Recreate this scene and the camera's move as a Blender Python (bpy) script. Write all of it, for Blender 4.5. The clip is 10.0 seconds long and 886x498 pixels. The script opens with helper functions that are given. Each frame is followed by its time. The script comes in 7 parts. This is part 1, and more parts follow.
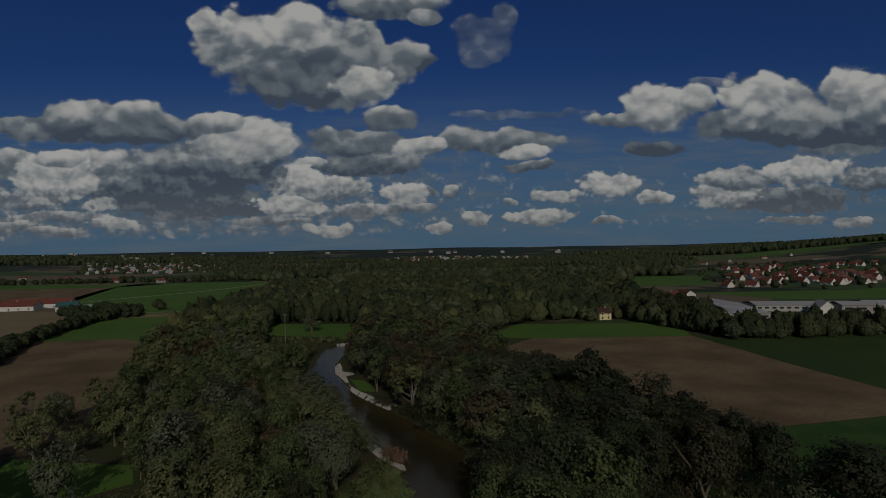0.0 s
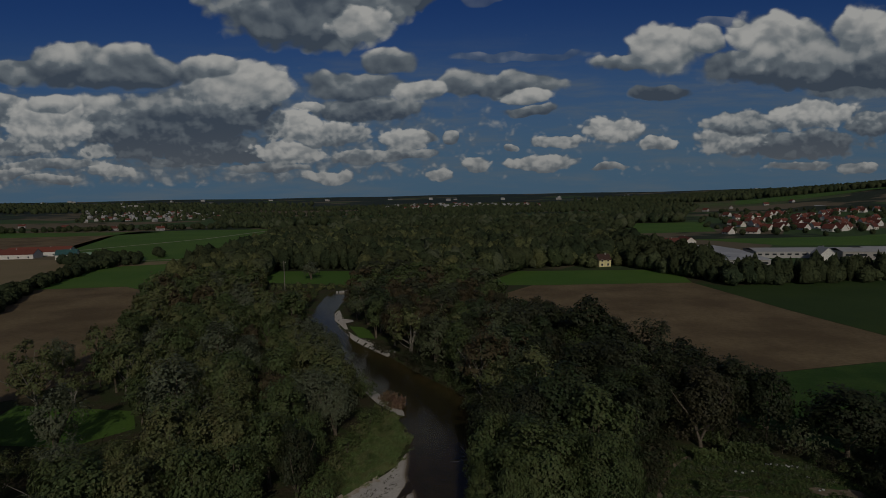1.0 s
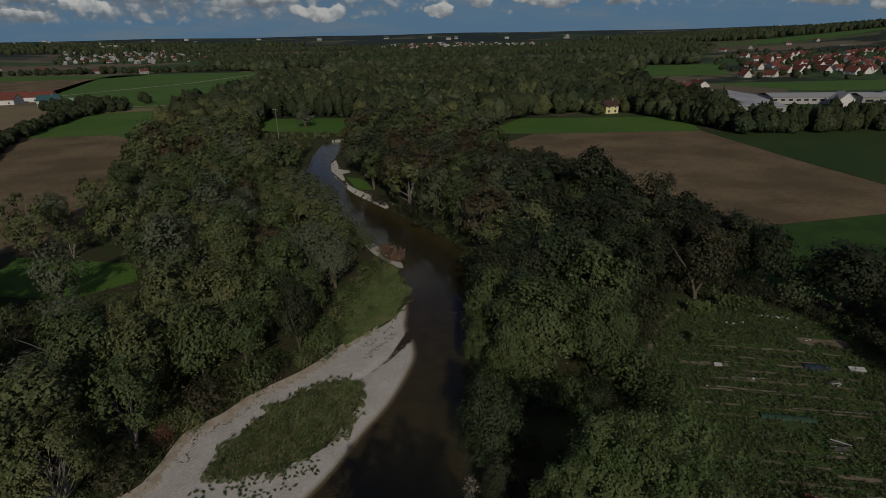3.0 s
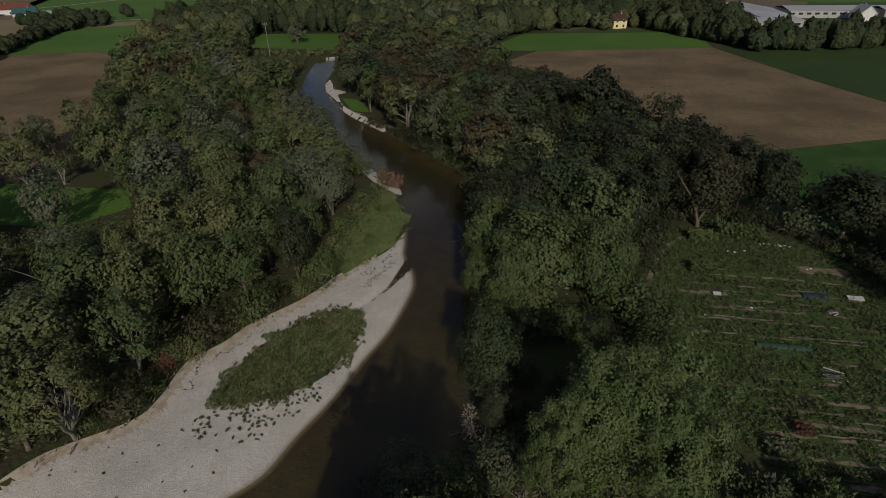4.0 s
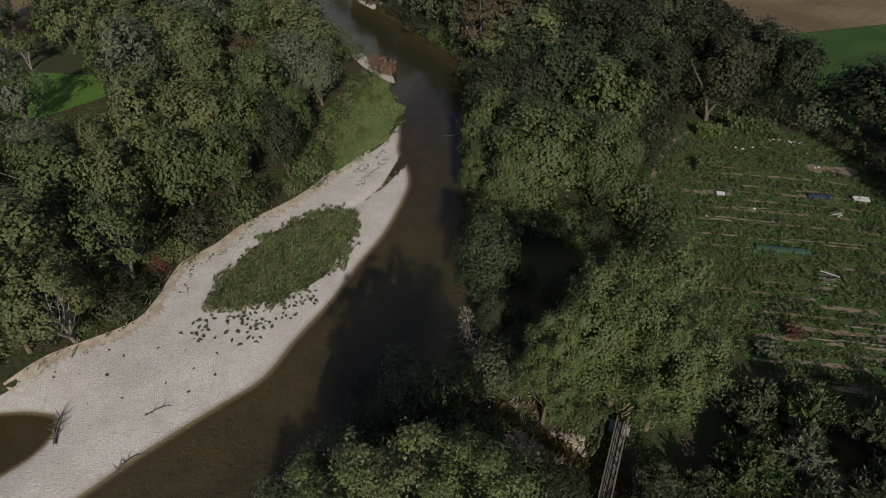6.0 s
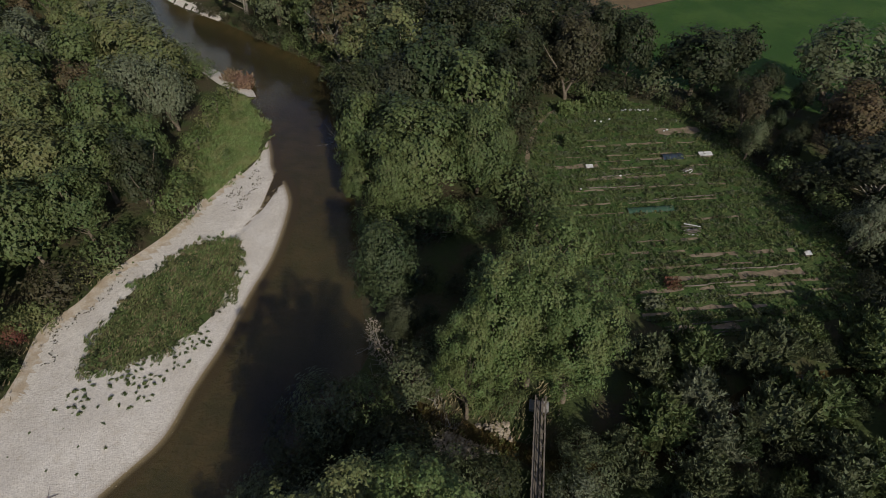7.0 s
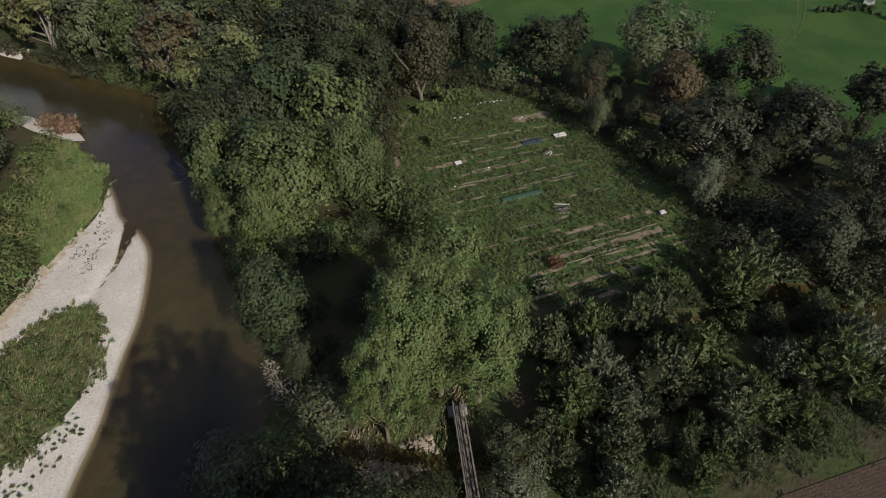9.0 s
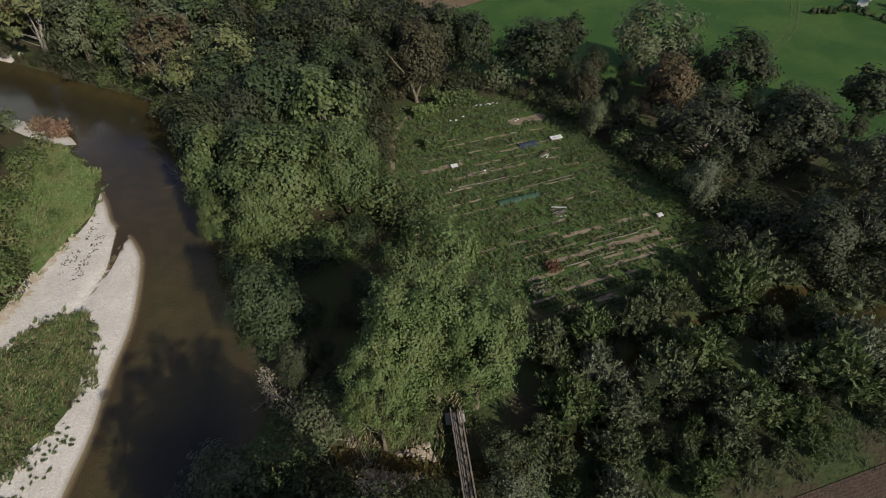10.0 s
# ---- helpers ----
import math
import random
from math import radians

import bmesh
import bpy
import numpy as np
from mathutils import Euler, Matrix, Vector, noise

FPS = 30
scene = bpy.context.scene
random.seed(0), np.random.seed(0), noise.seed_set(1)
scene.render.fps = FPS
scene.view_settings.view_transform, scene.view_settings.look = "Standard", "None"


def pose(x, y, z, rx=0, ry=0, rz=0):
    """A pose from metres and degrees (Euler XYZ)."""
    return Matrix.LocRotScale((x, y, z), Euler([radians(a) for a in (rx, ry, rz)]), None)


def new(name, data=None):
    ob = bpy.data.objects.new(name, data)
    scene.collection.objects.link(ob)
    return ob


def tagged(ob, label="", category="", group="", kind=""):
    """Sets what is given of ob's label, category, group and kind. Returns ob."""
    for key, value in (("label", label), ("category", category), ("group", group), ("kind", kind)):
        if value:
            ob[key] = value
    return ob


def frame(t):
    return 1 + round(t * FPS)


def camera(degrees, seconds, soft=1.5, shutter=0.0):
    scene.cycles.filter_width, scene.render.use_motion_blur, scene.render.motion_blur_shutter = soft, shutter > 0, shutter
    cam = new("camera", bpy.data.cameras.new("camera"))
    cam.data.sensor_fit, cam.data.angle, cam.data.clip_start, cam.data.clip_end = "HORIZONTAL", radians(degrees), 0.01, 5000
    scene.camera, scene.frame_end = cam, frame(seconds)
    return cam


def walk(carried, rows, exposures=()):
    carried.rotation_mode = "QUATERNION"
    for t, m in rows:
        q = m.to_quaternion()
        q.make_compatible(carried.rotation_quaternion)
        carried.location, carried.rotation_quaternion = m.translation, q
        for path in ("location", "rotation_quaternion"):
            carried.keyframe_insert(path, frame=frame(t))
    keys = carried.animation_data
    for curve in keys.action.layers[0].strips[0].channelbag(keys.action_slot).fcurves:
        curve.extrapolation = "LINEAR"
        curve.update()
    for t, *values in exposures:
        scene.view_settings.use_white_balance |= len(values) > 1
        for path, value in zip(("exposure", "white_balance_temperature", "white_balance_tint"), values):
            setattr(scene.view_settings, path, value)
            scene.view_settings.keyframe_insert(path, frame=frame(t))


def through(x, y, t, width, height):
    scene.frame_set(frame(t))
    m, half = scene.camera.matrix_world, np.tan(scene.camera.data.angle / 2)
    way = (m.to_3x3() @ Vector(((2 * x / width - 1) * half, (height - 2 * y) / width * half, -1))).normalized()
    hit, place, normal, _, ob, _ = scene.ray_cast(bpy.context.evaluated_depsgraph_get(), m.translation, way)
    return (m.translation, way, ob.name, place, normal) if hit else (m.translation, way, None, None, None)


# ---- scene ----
cam = camera(78.3, 10.0, soft=0.5)
# seconds, east, north, height, yaw, pitch, roll
ROWS = [
    (0.0, 0.00, 0.00, 50.00, -0.00, -0.10, -0.94),
    (0.5, 0.31, 1.53, 49.89, 0.04, -1.98, -1.04),
    (1.0, 0.55, 2.98, 49.82, 0.12, -5.65, -1.06),
    (1.5, 0.72, 4.35, 49.80, 0.20, -9.52, -1.12),
    (2.0, 0.84, 5.65, 49.81, 0.27, -13.69, -1.18),
    (2.5, 0.91, 6.88, 49.85, 0.39, -17.59, -1.16),
    (4.0, 0.88, 10.14, 50.10, 0.52, -29.77, -1.19),
    (4.5, 0.83, 11.09, 50.21, 0.55, -33.66, -1.22),
    (5.0, 0.75, 11.97, 50.32, 0.55, -37.84, -1.16),
    (5.2, 0.72, 12.31, 50.37, 0.51, -39.51, -1.08),
    (5.6, 0.66, 12.95, 50.46, 0.42, -41.50, -0.93),
    (6.0, 0.60, 13.55, 50.54, 0.05, -41.90, -0.80),
    (6.3, 0.55, 13.97, 50.60, -1.98, -42.00, -0.72),
    (6.5, 0.53, 14.24, 50.64, -4.20, -42.10, -0.64),
    (7.0, 0.47, 14.88, 50.72, -15.09, -42.28, -0.35),
    (7.5, 0.43, 15.45, 50.78, -24.30, -42.28, -0.14),
    (8.0, 0.43, 15.97, 50.81, -27.17, -42.25, -0.04),
    (8.5, 0.46, 16.43, 50.82, -28.80, -42.20, 0.12),
    (9.0, 0.53, 16.84, 50.78, -31.78, -42.04, 0.24),
    (9.5, 0.66, 17.20, 50.71, -32.33, -41.90, 0.33),
    (10.0, 0.84, 17.50, 50.59, -32.38, -41.87, 0.36),
]
walk(cam, [(t, pose(x, y, z, 90 + p, 0, a) @ pose(0, 0, 0, 0, 0, r)) for t, x, y, z, a, p, r in ROWS],
     exposures=[(0.0, -2.08), (1.0, -2.13), (2.5, -1.66), (4.0, -0.98), (5.0, -0.55), (6.5, -0.26), (8.0, 0.0), (10.0, 0.2)])

# ---- sky and sun ----
SUN_HEIGHT = 29.5          # degrees above the horizon, behind the first camera
SUN_TURN = 173.0           # degrees from north

# cumulus heaps, far ones first: place across and up on the northern sky, half width, rise, fall, tone, denseness where thin
HEAP_FAR = [
    (-0.202, 0.037, 0.048, 0.015, 0.009, 0.22),
    (-0.005, 0.036, 0.027, 0.012, 0.009, 0.22),
    (0.062, 0.053, 0.025, 0.013, 0.011, 0.15),
    (0.124, 0.083, 0.015, 0.007, 0.006, 0.00),
    (0.177, 0.053, 0.069, 0.015, 0.011, 0.18),
    (0.212, 0.090, 0.048, 0.013, 0.011, 0.18),
    (0.301, 0.044, 0.035, 0.006, 0.006, -0.10),
    (0.649, 0.041, 0.050, 0.008, 0.008, 0.00),
    (0.753, 0.036, 0.039, 0.011, 0.010, 0.05),
    (-0.607, 0.054, 0.046, 0.012, 0.010, 0.20),
    (-0.722, 0.069, 0.089, 0.011, 0.011, 0.00),
    (-0.711, 0.043, 0.066, 0.007, 0.008, -0.05),
    (-0.794, 0.055, 0.046, 0.010, 0.010, 0.00),
    (-0.472, 0.068, 0.069, 0.009, 0.011, -0.10),
    (-0.317, 0.057, 0.083, 0.009, 0.009, -0.10),
]
HEAP_EAST = [
    (0.311, 0.111, 0.058, 0.026, 0.020, 0.25),
    (0.389, 0.086, 0.036, 0.012, 0.011, 0.15),
    (0.638, 0.083, 0.135, 0.021, 0.028, -0.34),
    (0.524, 0.092, 0.064, 0.026, 0.021, 0.20),
    (0.788, 0.116, 0.052, 0.021, 0.023, -0.12),
    (0.554, 0.120, 0.087, 0.019, 0.019, 0.00),
    (0.668, 0.133, 0.085, 0.025, 0.025, 0.25),
    (0.398, 0.177, 0.054, 0.012, 0.012, -0.50),
    (0.730, 0.181, 0.075, 0.025, 0.023, 0.05),
    (0.740, 0.218, 0.145, 0.035, 0.042, -0.34),
    (0.615, 0.225, 0.145, 0.023, 0.039, -0.30),
    (0.522, 0.222, 0.056, 0.023, 0.026, -0.15),
    (0.770, 0.268, 0.087, 0.048, 0.052, 0.18),
    (0.651, 0.255, 0.075, 0.039, 0.050, 0.08),
    (0.578, 0.267, 0.058, 0.048, 0.048, 0.28),
]
HEAP_EAST_NEAR = [
    (0.345, 0.229, 0.062, 0.015, 0.016, 0.00),
    (0.402, 0.249, 0.066, 0.046, 0.042, 0.22),
    (0.466, 0.262, 0.033, 0.028, 0.023, 0.22),
    (0.137, 0.244, 0.114, 0.008, 0.008, -0.10, 0.40),
    (0.500, 0.297, 0.044, 0.008, 0.009, -0.10, 0.40),
    (0.160, 0.149, 0.050, 0.009, 0.010, -0.10),
    (0.122, 0.195, 0.100, 0.021, 0.021, -0.12),
    (0.154, 0.173, 0.044, 0.015, 0.012, 0.22),
    (0.055, 0.201, 0.069, 0.021, 0.023, -0.06),
]
HEAP_MIDDLE = [
    (-0.088, 0.074, 0.079, 0.009, 0.011, -0.08),
    (-0.151, 0.071, 0.056, 0.011, 0.012, -0.05),
    (-0.037, 0.105, 0.029, 0.012, 0.013, -0.20),
    (0.017, 0.104, 0.013, 0.013, 0.013, -0.05),
    (-0.068, 0.095, 0.048, 0.023, 0.017, 0.28),
    (-0.142, 0.158, 0.100, 0.023, 0.023, -0.20),
    (-0.153, 0.202, 0.100, 0.023, 0.028, -0.14),
    (-0.036, 0.188, 0.044, 0.023, 0.021, 0.22),
    (-0.239, 0.165, 0.029, 0.010, 0.009, 0.20),
]
HEAP_WEST = [
    (-0.369, 0.079, 0.079, 0.013, 0.016, -0.40),
    (-0.618, 0.089, 0.042, 0.021, 0.017, 0.25),
    (-0.753, 0.106, 0.079, 0.017, 0.017, -0.05),
    (-0.400, 0.092, 0.056, 0.018, 0.019, 0.10),
    (-0.473, 0.101, 0.152, 0.033, 0.033, -0.32),
    (-0.275, 0.083, 0.066, 0.023, 0.021, 0.28),
    (-0.193, 0.112, 0.071, 0.022, 0.022, 0.12),
    (-0.266, 0.129, 0.060, 0.029, 0.027, 0.30),
    (-0.412, 0.163, 0.120, 0.050, 0.054, -0.32),
    (-0.557, 0.144, 0.141, 0.050, 0.052, -0.18),
    (-0.630, 0.154, 0.064, 0.033, 0.031, 0.02),
    (-0.786, 0.169, 0.048, 0.025, 0.033, 0.02),
]
HEAP_WEST_BRIGHT = [
    (-0.712, 0.147, 0.079, 0.044, 0.052, 0.30),
    (-0.703, 0.177, 0.052, 0.019, 0.017, 0.25),
    (-0.505, 0.156, 0.062, 0.027, 0.037, -0.20),
    (-0.406, 0.142, 0.073, 0.031, 0.035, -0.35),
    (-0.319, 0.201, 0.052, 0.031, 0.033, 0.30),
    (-0.369, 0.216, 0.102, 0.037, 0.048, 0.32),
    (-0.413, 0.241, 0.052, 0.019, 0.021, 0.20),
    (-0.755, 0.237, 0.089, 0.017, 0.019, -0.20),
    (-0.537, 0.225, 0.098, 0.028, 0.026, -0.20),
    (-0.631, 0.229, 0.131, 0.023, 0.026, -0.22),
    (-0.579, 0.253, 0.064, 0.028, 0.025, 0.00),
    (-0.662, 0.254, 0.066, 0.027, 0.025, 0.05),
]
HEAP_HIGH = [
    (-0.091, 0.240, 0.046, 0.023, 0.021, -0.08),
    (-0.046, 0.343, 0.046, 0.017, 0.021, -0.25),
    (-0.196, 0.294, 0.079, 0.033, 0.035, -0.05),
    (-0.238, 0.315, 0.116, 0.035, 0.044, -0.30),
    (-0.103, 0.349, 0.075, 0.035, 0.042, 0.00),
    (-0.140, 0.382, 0.044, 0.046, 0.044, 0.18),
    (-0.238, 0.359, 0.162, 0.064, 0.075, -0.12),
    (-0.353, 0.386, 0.079, 0.054, 0.054, 0.10),
    (-0.410, 0.391, 0.046, 0.035, 0.042, 0.12),
    (-0.431, 0.418, 0.031, 0.027, 0.023, 0.20),
    (-0.270, 0.409, 0.064, 0.048, 0.044, 0.28),
    (-0.142, 0.301, 0.056, 0.032, 0.029, 0.24),
]
HEAP_TOP = [
    (-0.095, 0.450, 0.096, 0.029, 0.029, -0.10),
    (-0.030, 0.426, 0.029, 0.017, 0.013, -0.05),
    (0.083, 0.383, 0.060, 0.039, 0.037, -0.14, 0.45),
    (0.119, 0.424, 0.026, 0.027, 0.023, -0.05, 0.50),
    (0.073, 0.348, 0.035, 0.013, 0.013, -0.15, 0.40),
]

def link(tree, a, b):
    tree.links.new(a, b)


def node(tree, kind):
    return tree.nodes.new(kind)


def calc(tree, op, a, b=None, c=None, clamp=False):
    n = node(tree, "ShaderNodeMath")
    n.operation, n.use_clamp = op, clamp
    for i, v in enumerate((a, b, c)):
        if v is None:
            continue
        if isinstance(v, (int, float)):
            n.inputs[i].default_value = v
        else:
            link(tree, v, n.inputs[i])
    return n.outputs[0]


def vcalc(tree, op, a, b=None, c=None, out=0):
    n = node(tree, "ShaderNodeVectorMath")
    n.operation = op
    for i, v in enumerate((a, b, c)):
        if v is None:
            continue
        if isinstance(v, tuple):
            n.inputs[i].default_value = v
        else:
            link(tree, v, n.inputs[i])
    return n.outputs[out]


def mixed(tree, fac, a, b):
    n = node(tree, "ShaderNodeMix")
    n.data_type = "RGBA"
    for socket, v in ((n.inputs[0], fac), (n.inputs[6], a), (n.inputs[7], b)):
        if isinstance(v, (int, float)):
            socket.default_value = v
        elif isinstance(v, tuple):
            socket.default_value = (*v, 1)
        else:
            link(tree, v, socket)
    return n.outputs[2]


def fractal(tree, vector, scale, detail=5, rough=0.55, distort=0.0, dims="3D"):
    n = node(tree, "ShaderNodeTexNoise")
    n.noise_dimensions = dims
    n.inputs["Scale"].default_value, n.inputs["Detail"].default_value = scale, detail
    n.inputs["Roughness"].default_value, n.inputs["Distortion"].default_value = rough, distort
    if vector is not None:
        link(tree, vector, n.inputs["Vector"])
    return n.outputs[0]


def ramp(tree, fac, lo, hi, smooth=True):
    n = node(tree, "ShaderNodeMapRange")
    n.interpolation_type = "SMOOTHSTEP" if smooth else "LINEAR"
    link(tree, fac, n.inputs[0])
    n.inputs[1].default_value, n.inputs[2].default_value = lo, hi
    return n.outputs[0]


def noise_colour(tree, vector, scale):
    n = node(tree, "ShaderNodeTexNoise")
    n.inputs["Scale"].default_value = scale
    link(tree, vector, n.inputs["Vector"])
    return n.outputs[1]


def lobes(tree, vector, scale):
    n = node(tree, "ShaderNodeTexVoronoi")
    n.voronoi_dimensions, n.feature = "2D", "SMOOTH_F1"
    n.inputs["Scale"].default_value, n.inputs["Smoothness"].default_value = scale, 0.35
    link(tree, vector, n.inputs["Vector"])
    return n.outputs["Distance"]


def build_world():
    world = bpy.data.worlds.new("sky")
    scene.world = world
    world.use_nodes = True
    tree = world.node_tree
    tree.nodes.clear()
    sky = node(tree, "ShaderNodeTexSky")
    sky.sky_type, sky.sun_disc = "NISHITA", False
    sky.sun_elevation, sky.sun_rotation = radians(SUN_HEIGHT), radians(SUN_TURN)
    sky.air_density, sky.dust_density, sky.ozone_density = 1.0, 0.6, 2.0
    coords = node(tree, "ShaderNodeTexCoord").outputs["Generated"]
    split = node(tree, "ShaderNodeSeparateXYZ")
    link(tree, coords, split.inputs[0])
    x, y, z = split.outputs
    ahead = calc(tree, "MAXIMUM", calc(tree, "ABSOLUTE", y), 0.12)
    u, v = calc(tree, "DIVIDE", x, ahead), calc(tree, "DIVIDE", z, ahead)

    def billows(u, v, size):
        # heaped heads, finer ones on top of them
        plane = node(tree, "ShaderNodeCombineXYZ")
        link(tree, u, plane.inputs[0])
        link(tree, calc(tree, "MULTIPLY", v, 1.3), plane.inputs[1])
        p = plane.outputs[0]
        puffs = calc(tree, "SUBTRACT", fractal(tree, p, 13.0 * size, 8, 0.55, 0.2), 0.5)
        bent = vcalc(tree, "ADD", p, vcalc(tree, "MULTIPLY", noise_colour(tree, p, 11.0 * size), (0.07 / size, 0.07 / size, 0.0)))
        heads = calc(tree, "ADD", calc(tree, "MULTIPLY", calc(tree, "SUBTRACT", 0.40, lobes(tree, bent, 13.0 * size)), 0.70),
                     calc(tree, "MULTIPLY", calc(tree, "SUBTRACT", 0.40, lobes(tree, bent, 34.0 * size)), 0.45))
        return calc(tree, "MULTIPLY_ADD", puffs, 1.25, heads)

    def grain_at(u, v):
        # clouds look smaller towards the horizon
        low = ramp(tree, v, 0.26, 0.06)
        return calc(tree, "ADD", calc(tree, "MULTIPLY", billows(u, v, 1.0), calc(tree, "SUBTRACT", 1.0, low)), calc(tree, "MULTIPLY", billows(u, v, 2.2), low))

    grain = grain_at(u, v)
    grain_above = grain_at(calc(tree, "ADD", u, 0.004), calc(tree, "MULTIPLY_ADD", v, 1.04, 0.010))
    place = node(tree, "ShaderNodeCombineXYZ")
    link(tree, u, place.inputs[0]), link(tree, v, place.inputs[1])
    drift = vcalc(tree, "MULTIPLY", vcalc(tree, "SUBTRACT", noise_colour(tree, place.outputs[0], 14.0), (0.5, 0.5, 0.5)), (0.05, 0.03, 0.0))
    spread = node(tree, "ShaderNodeSeparateXYZ")
    link(tree, vcalc(tree, "ADD", place.outputs[0], drift), spread.inputs[0])
    bowed = node(tree, "ShaderNodeCombineXYZ")
    link(tree, spread.outputs[0], bowed.inputs[0]), link(tree, spread.outputs[1], bowed.inputs[1])
    link(tree, calc(tree, "MULTIPLY", spread.outputs[1], -1.0), bowed.inputs[2])
    # broken layers between the heaps, denser to the west
    band = calc(tree, "MULTIPLY", ramp(tree, v, 0.012, 0.04), ramp(tree, v, 0.25, 0.15))
    west = ramp(tree, u, 0.30, -0.30)
    thin = calc(tree, "ADD", calc(tree, "MULTIPLY", grain, 1.2), calc(tree, "MULTIPLY_ADD", calc(tree, "MULTIPLY_ADD", west, 0.75, 0.45), band, -1.0))
    alpha = calc(tree, "MULTIPLY", ramp(tree, thin, -0.42, 0.40), 0.8)
    lit = calc(tree, "MULTIPLY_ADD", ramp(tree, grain, -0.3, 0.5), 0.25, 0.22)
    for cu, cv, w, up, down, tone, *dense in HEAP_FAR + HEAP_EAST + HEAP_EAST_NEAR + HEAP_MIDDLE + HEAP_WEST + HEAP_WEST_BRIGHT + HEAP_HIGH + HEAP_TOP:
        sx, sy, sz = 0.92 / w, 0.92 / up, 0.92 / down
        q = vcalc(tree, "MULTIPLY_ADD", bowed.outputs[0], (sx, sy, sz), (-cu * sx, -cv * sy, cv * sz))
        q = vcalc(tree, "MAXIMUM", q, (-90.0, 0.0, 0.0))
        reach = calc(tree, "SQRT", vcalc(tree, "DOT_PRODUCT", q, q, out=1))
        inner = calc(tree, "SUBTRACT", calc(tree, "MULTIPLY_ADD", grain, 0.52, 1.10), reach)
        body = ramp(tree, inner, 0.0, 0.26)
        if dense:
            body = calc(tree, "MULTIPLY", body, dense[0])
        height = vcalc(tree, "DOT_PRODUCT", q, (0.0, 1.0, -1.0), out=1)
        own = calc(tree, "MULTIPLY_ADD", height, 0.36, 0.50 + 1.1 * tone)
        lit = calc(tree, "MULTIPLY_ADD", calc(tree, "SUBTRACT", own, lit), body, lit)
        alpha = calc(tree, "MAXIMUM", alpha, body)
    fine = ramp(tree, calc(tree, "SUBTRACT", grain, grain_above), -0.50, 0.55)
    lit = calc(tree, "ADD", lit, calc(tree, "MULTIPLY_ADD", fine, 0.54, -0.26), clamp=True)
    clear = node(tree, "ShaderNodeHueSaturation")
    clear.inputs["Saturation"].default_value, clear.inputs["Value"].default_value = 1.0, 0.66
    link(tree, sky.outputs[0], clear.inputs["Color"])
    tint = node(tree, "ShaderNodeMix")
    tint.data_type, tint.blend_type = "RGBA", "MULTIPLY"
    tint.inputs[0].default_value, tint.inputs[7].default_value = 1.0, (0.26, 0.55, 1.22, 1)
    link(tree, clear.outputs[0], tint.inputs[6])
    haze = ramp(tree, v, 0.36, 0.02)
    base = mixed(tree, calc(tree, "MULTIPLY", haze, 0.92), tint.outputs[2], (1.80, 3.35, 5.1))
    # thin streaks low over the horizon
    veil_at = node(tree, "ShaderNodeCombineXYZ")
    link(tree, calc(tree, "MULTIPLY", u, 2.6), veil_at.inputs[0])
    link(tree, calc(tree, "MULTIPLY", v, 17.0), veil_at.inputs[1])
    veil = ramp(tree, fractal(tree, veil_at.outputs[0], 1.7, 7, 0.62), 0.42, 0.72)
    veil = calc(tree, "MULTIPLY", veil, calc(tree, "MULTIPLY", ramp(tree, v, 0.30, 0.16), 0.60))
    base = mixed(tree, veil, base, (3.1, 3.8, 4.4))
    shade = mixed(tree, ramp(tree, lit, 0.0, 0.5, False), (1.45, 1.95, 2.7), (4.0, 4.7, 5.3))
    shade = mixed(tree, ramp(tree, lit, 0.45, 1.0, False), shade, (11.6, 11.6, 11.2))
    shade = mixed(tree, calc(tree, "MULTIPLY", ramp(tree, v, 0.15, 0.0), 0.45), shade, (4.3, 4.5, 4.6))
    colour = mixed(tree, alpha, base, shade)
    # broken cumulus overhead
    up = calc(tree, "MAXIMUM", z, 0.2)
    roof_at = node(tree, "ShaderNodeCombineXYZ")
    link(tree, calc(tree, "DIVIDE", x, up), roof_at.inputs[0]), link(tree, calc(tree, "DIVIDE", y, up), roof_at.inputs[1])
    roof = ramp(tree, fractal(tree, roof_at.outputs[0], 1.6, 5, 0.55), 0.42, 0.56)
    colour = mixed(tree, calc(tree, "MULTIPLY", roof, ramp(tree, v, 0.50, 0.75)), colour, (2.7, 2.7, 2.6))
    back = node(tree, "ShaderNodeBackground")
    back.inputs[1].default_value = 0.115
    link(tree, colour, back.inputs[0])
    out = node(tree, "ShaderNodeOutputWorld")
    link(tree, back.outputs[0], out.inputs[0])


build_world()
sun = new("sun", bpy.data.lights.new("sun", "SUN"))
sun.data.energy, sun.data.angle, sun.data.color = 4.6, radians(0.6), (1.0, 0.905, 0.77)
sun.matrix_world = pose(0, 0, 300, 90 - SUN_HEIGHT, 0, 180 - SUN_TURN)

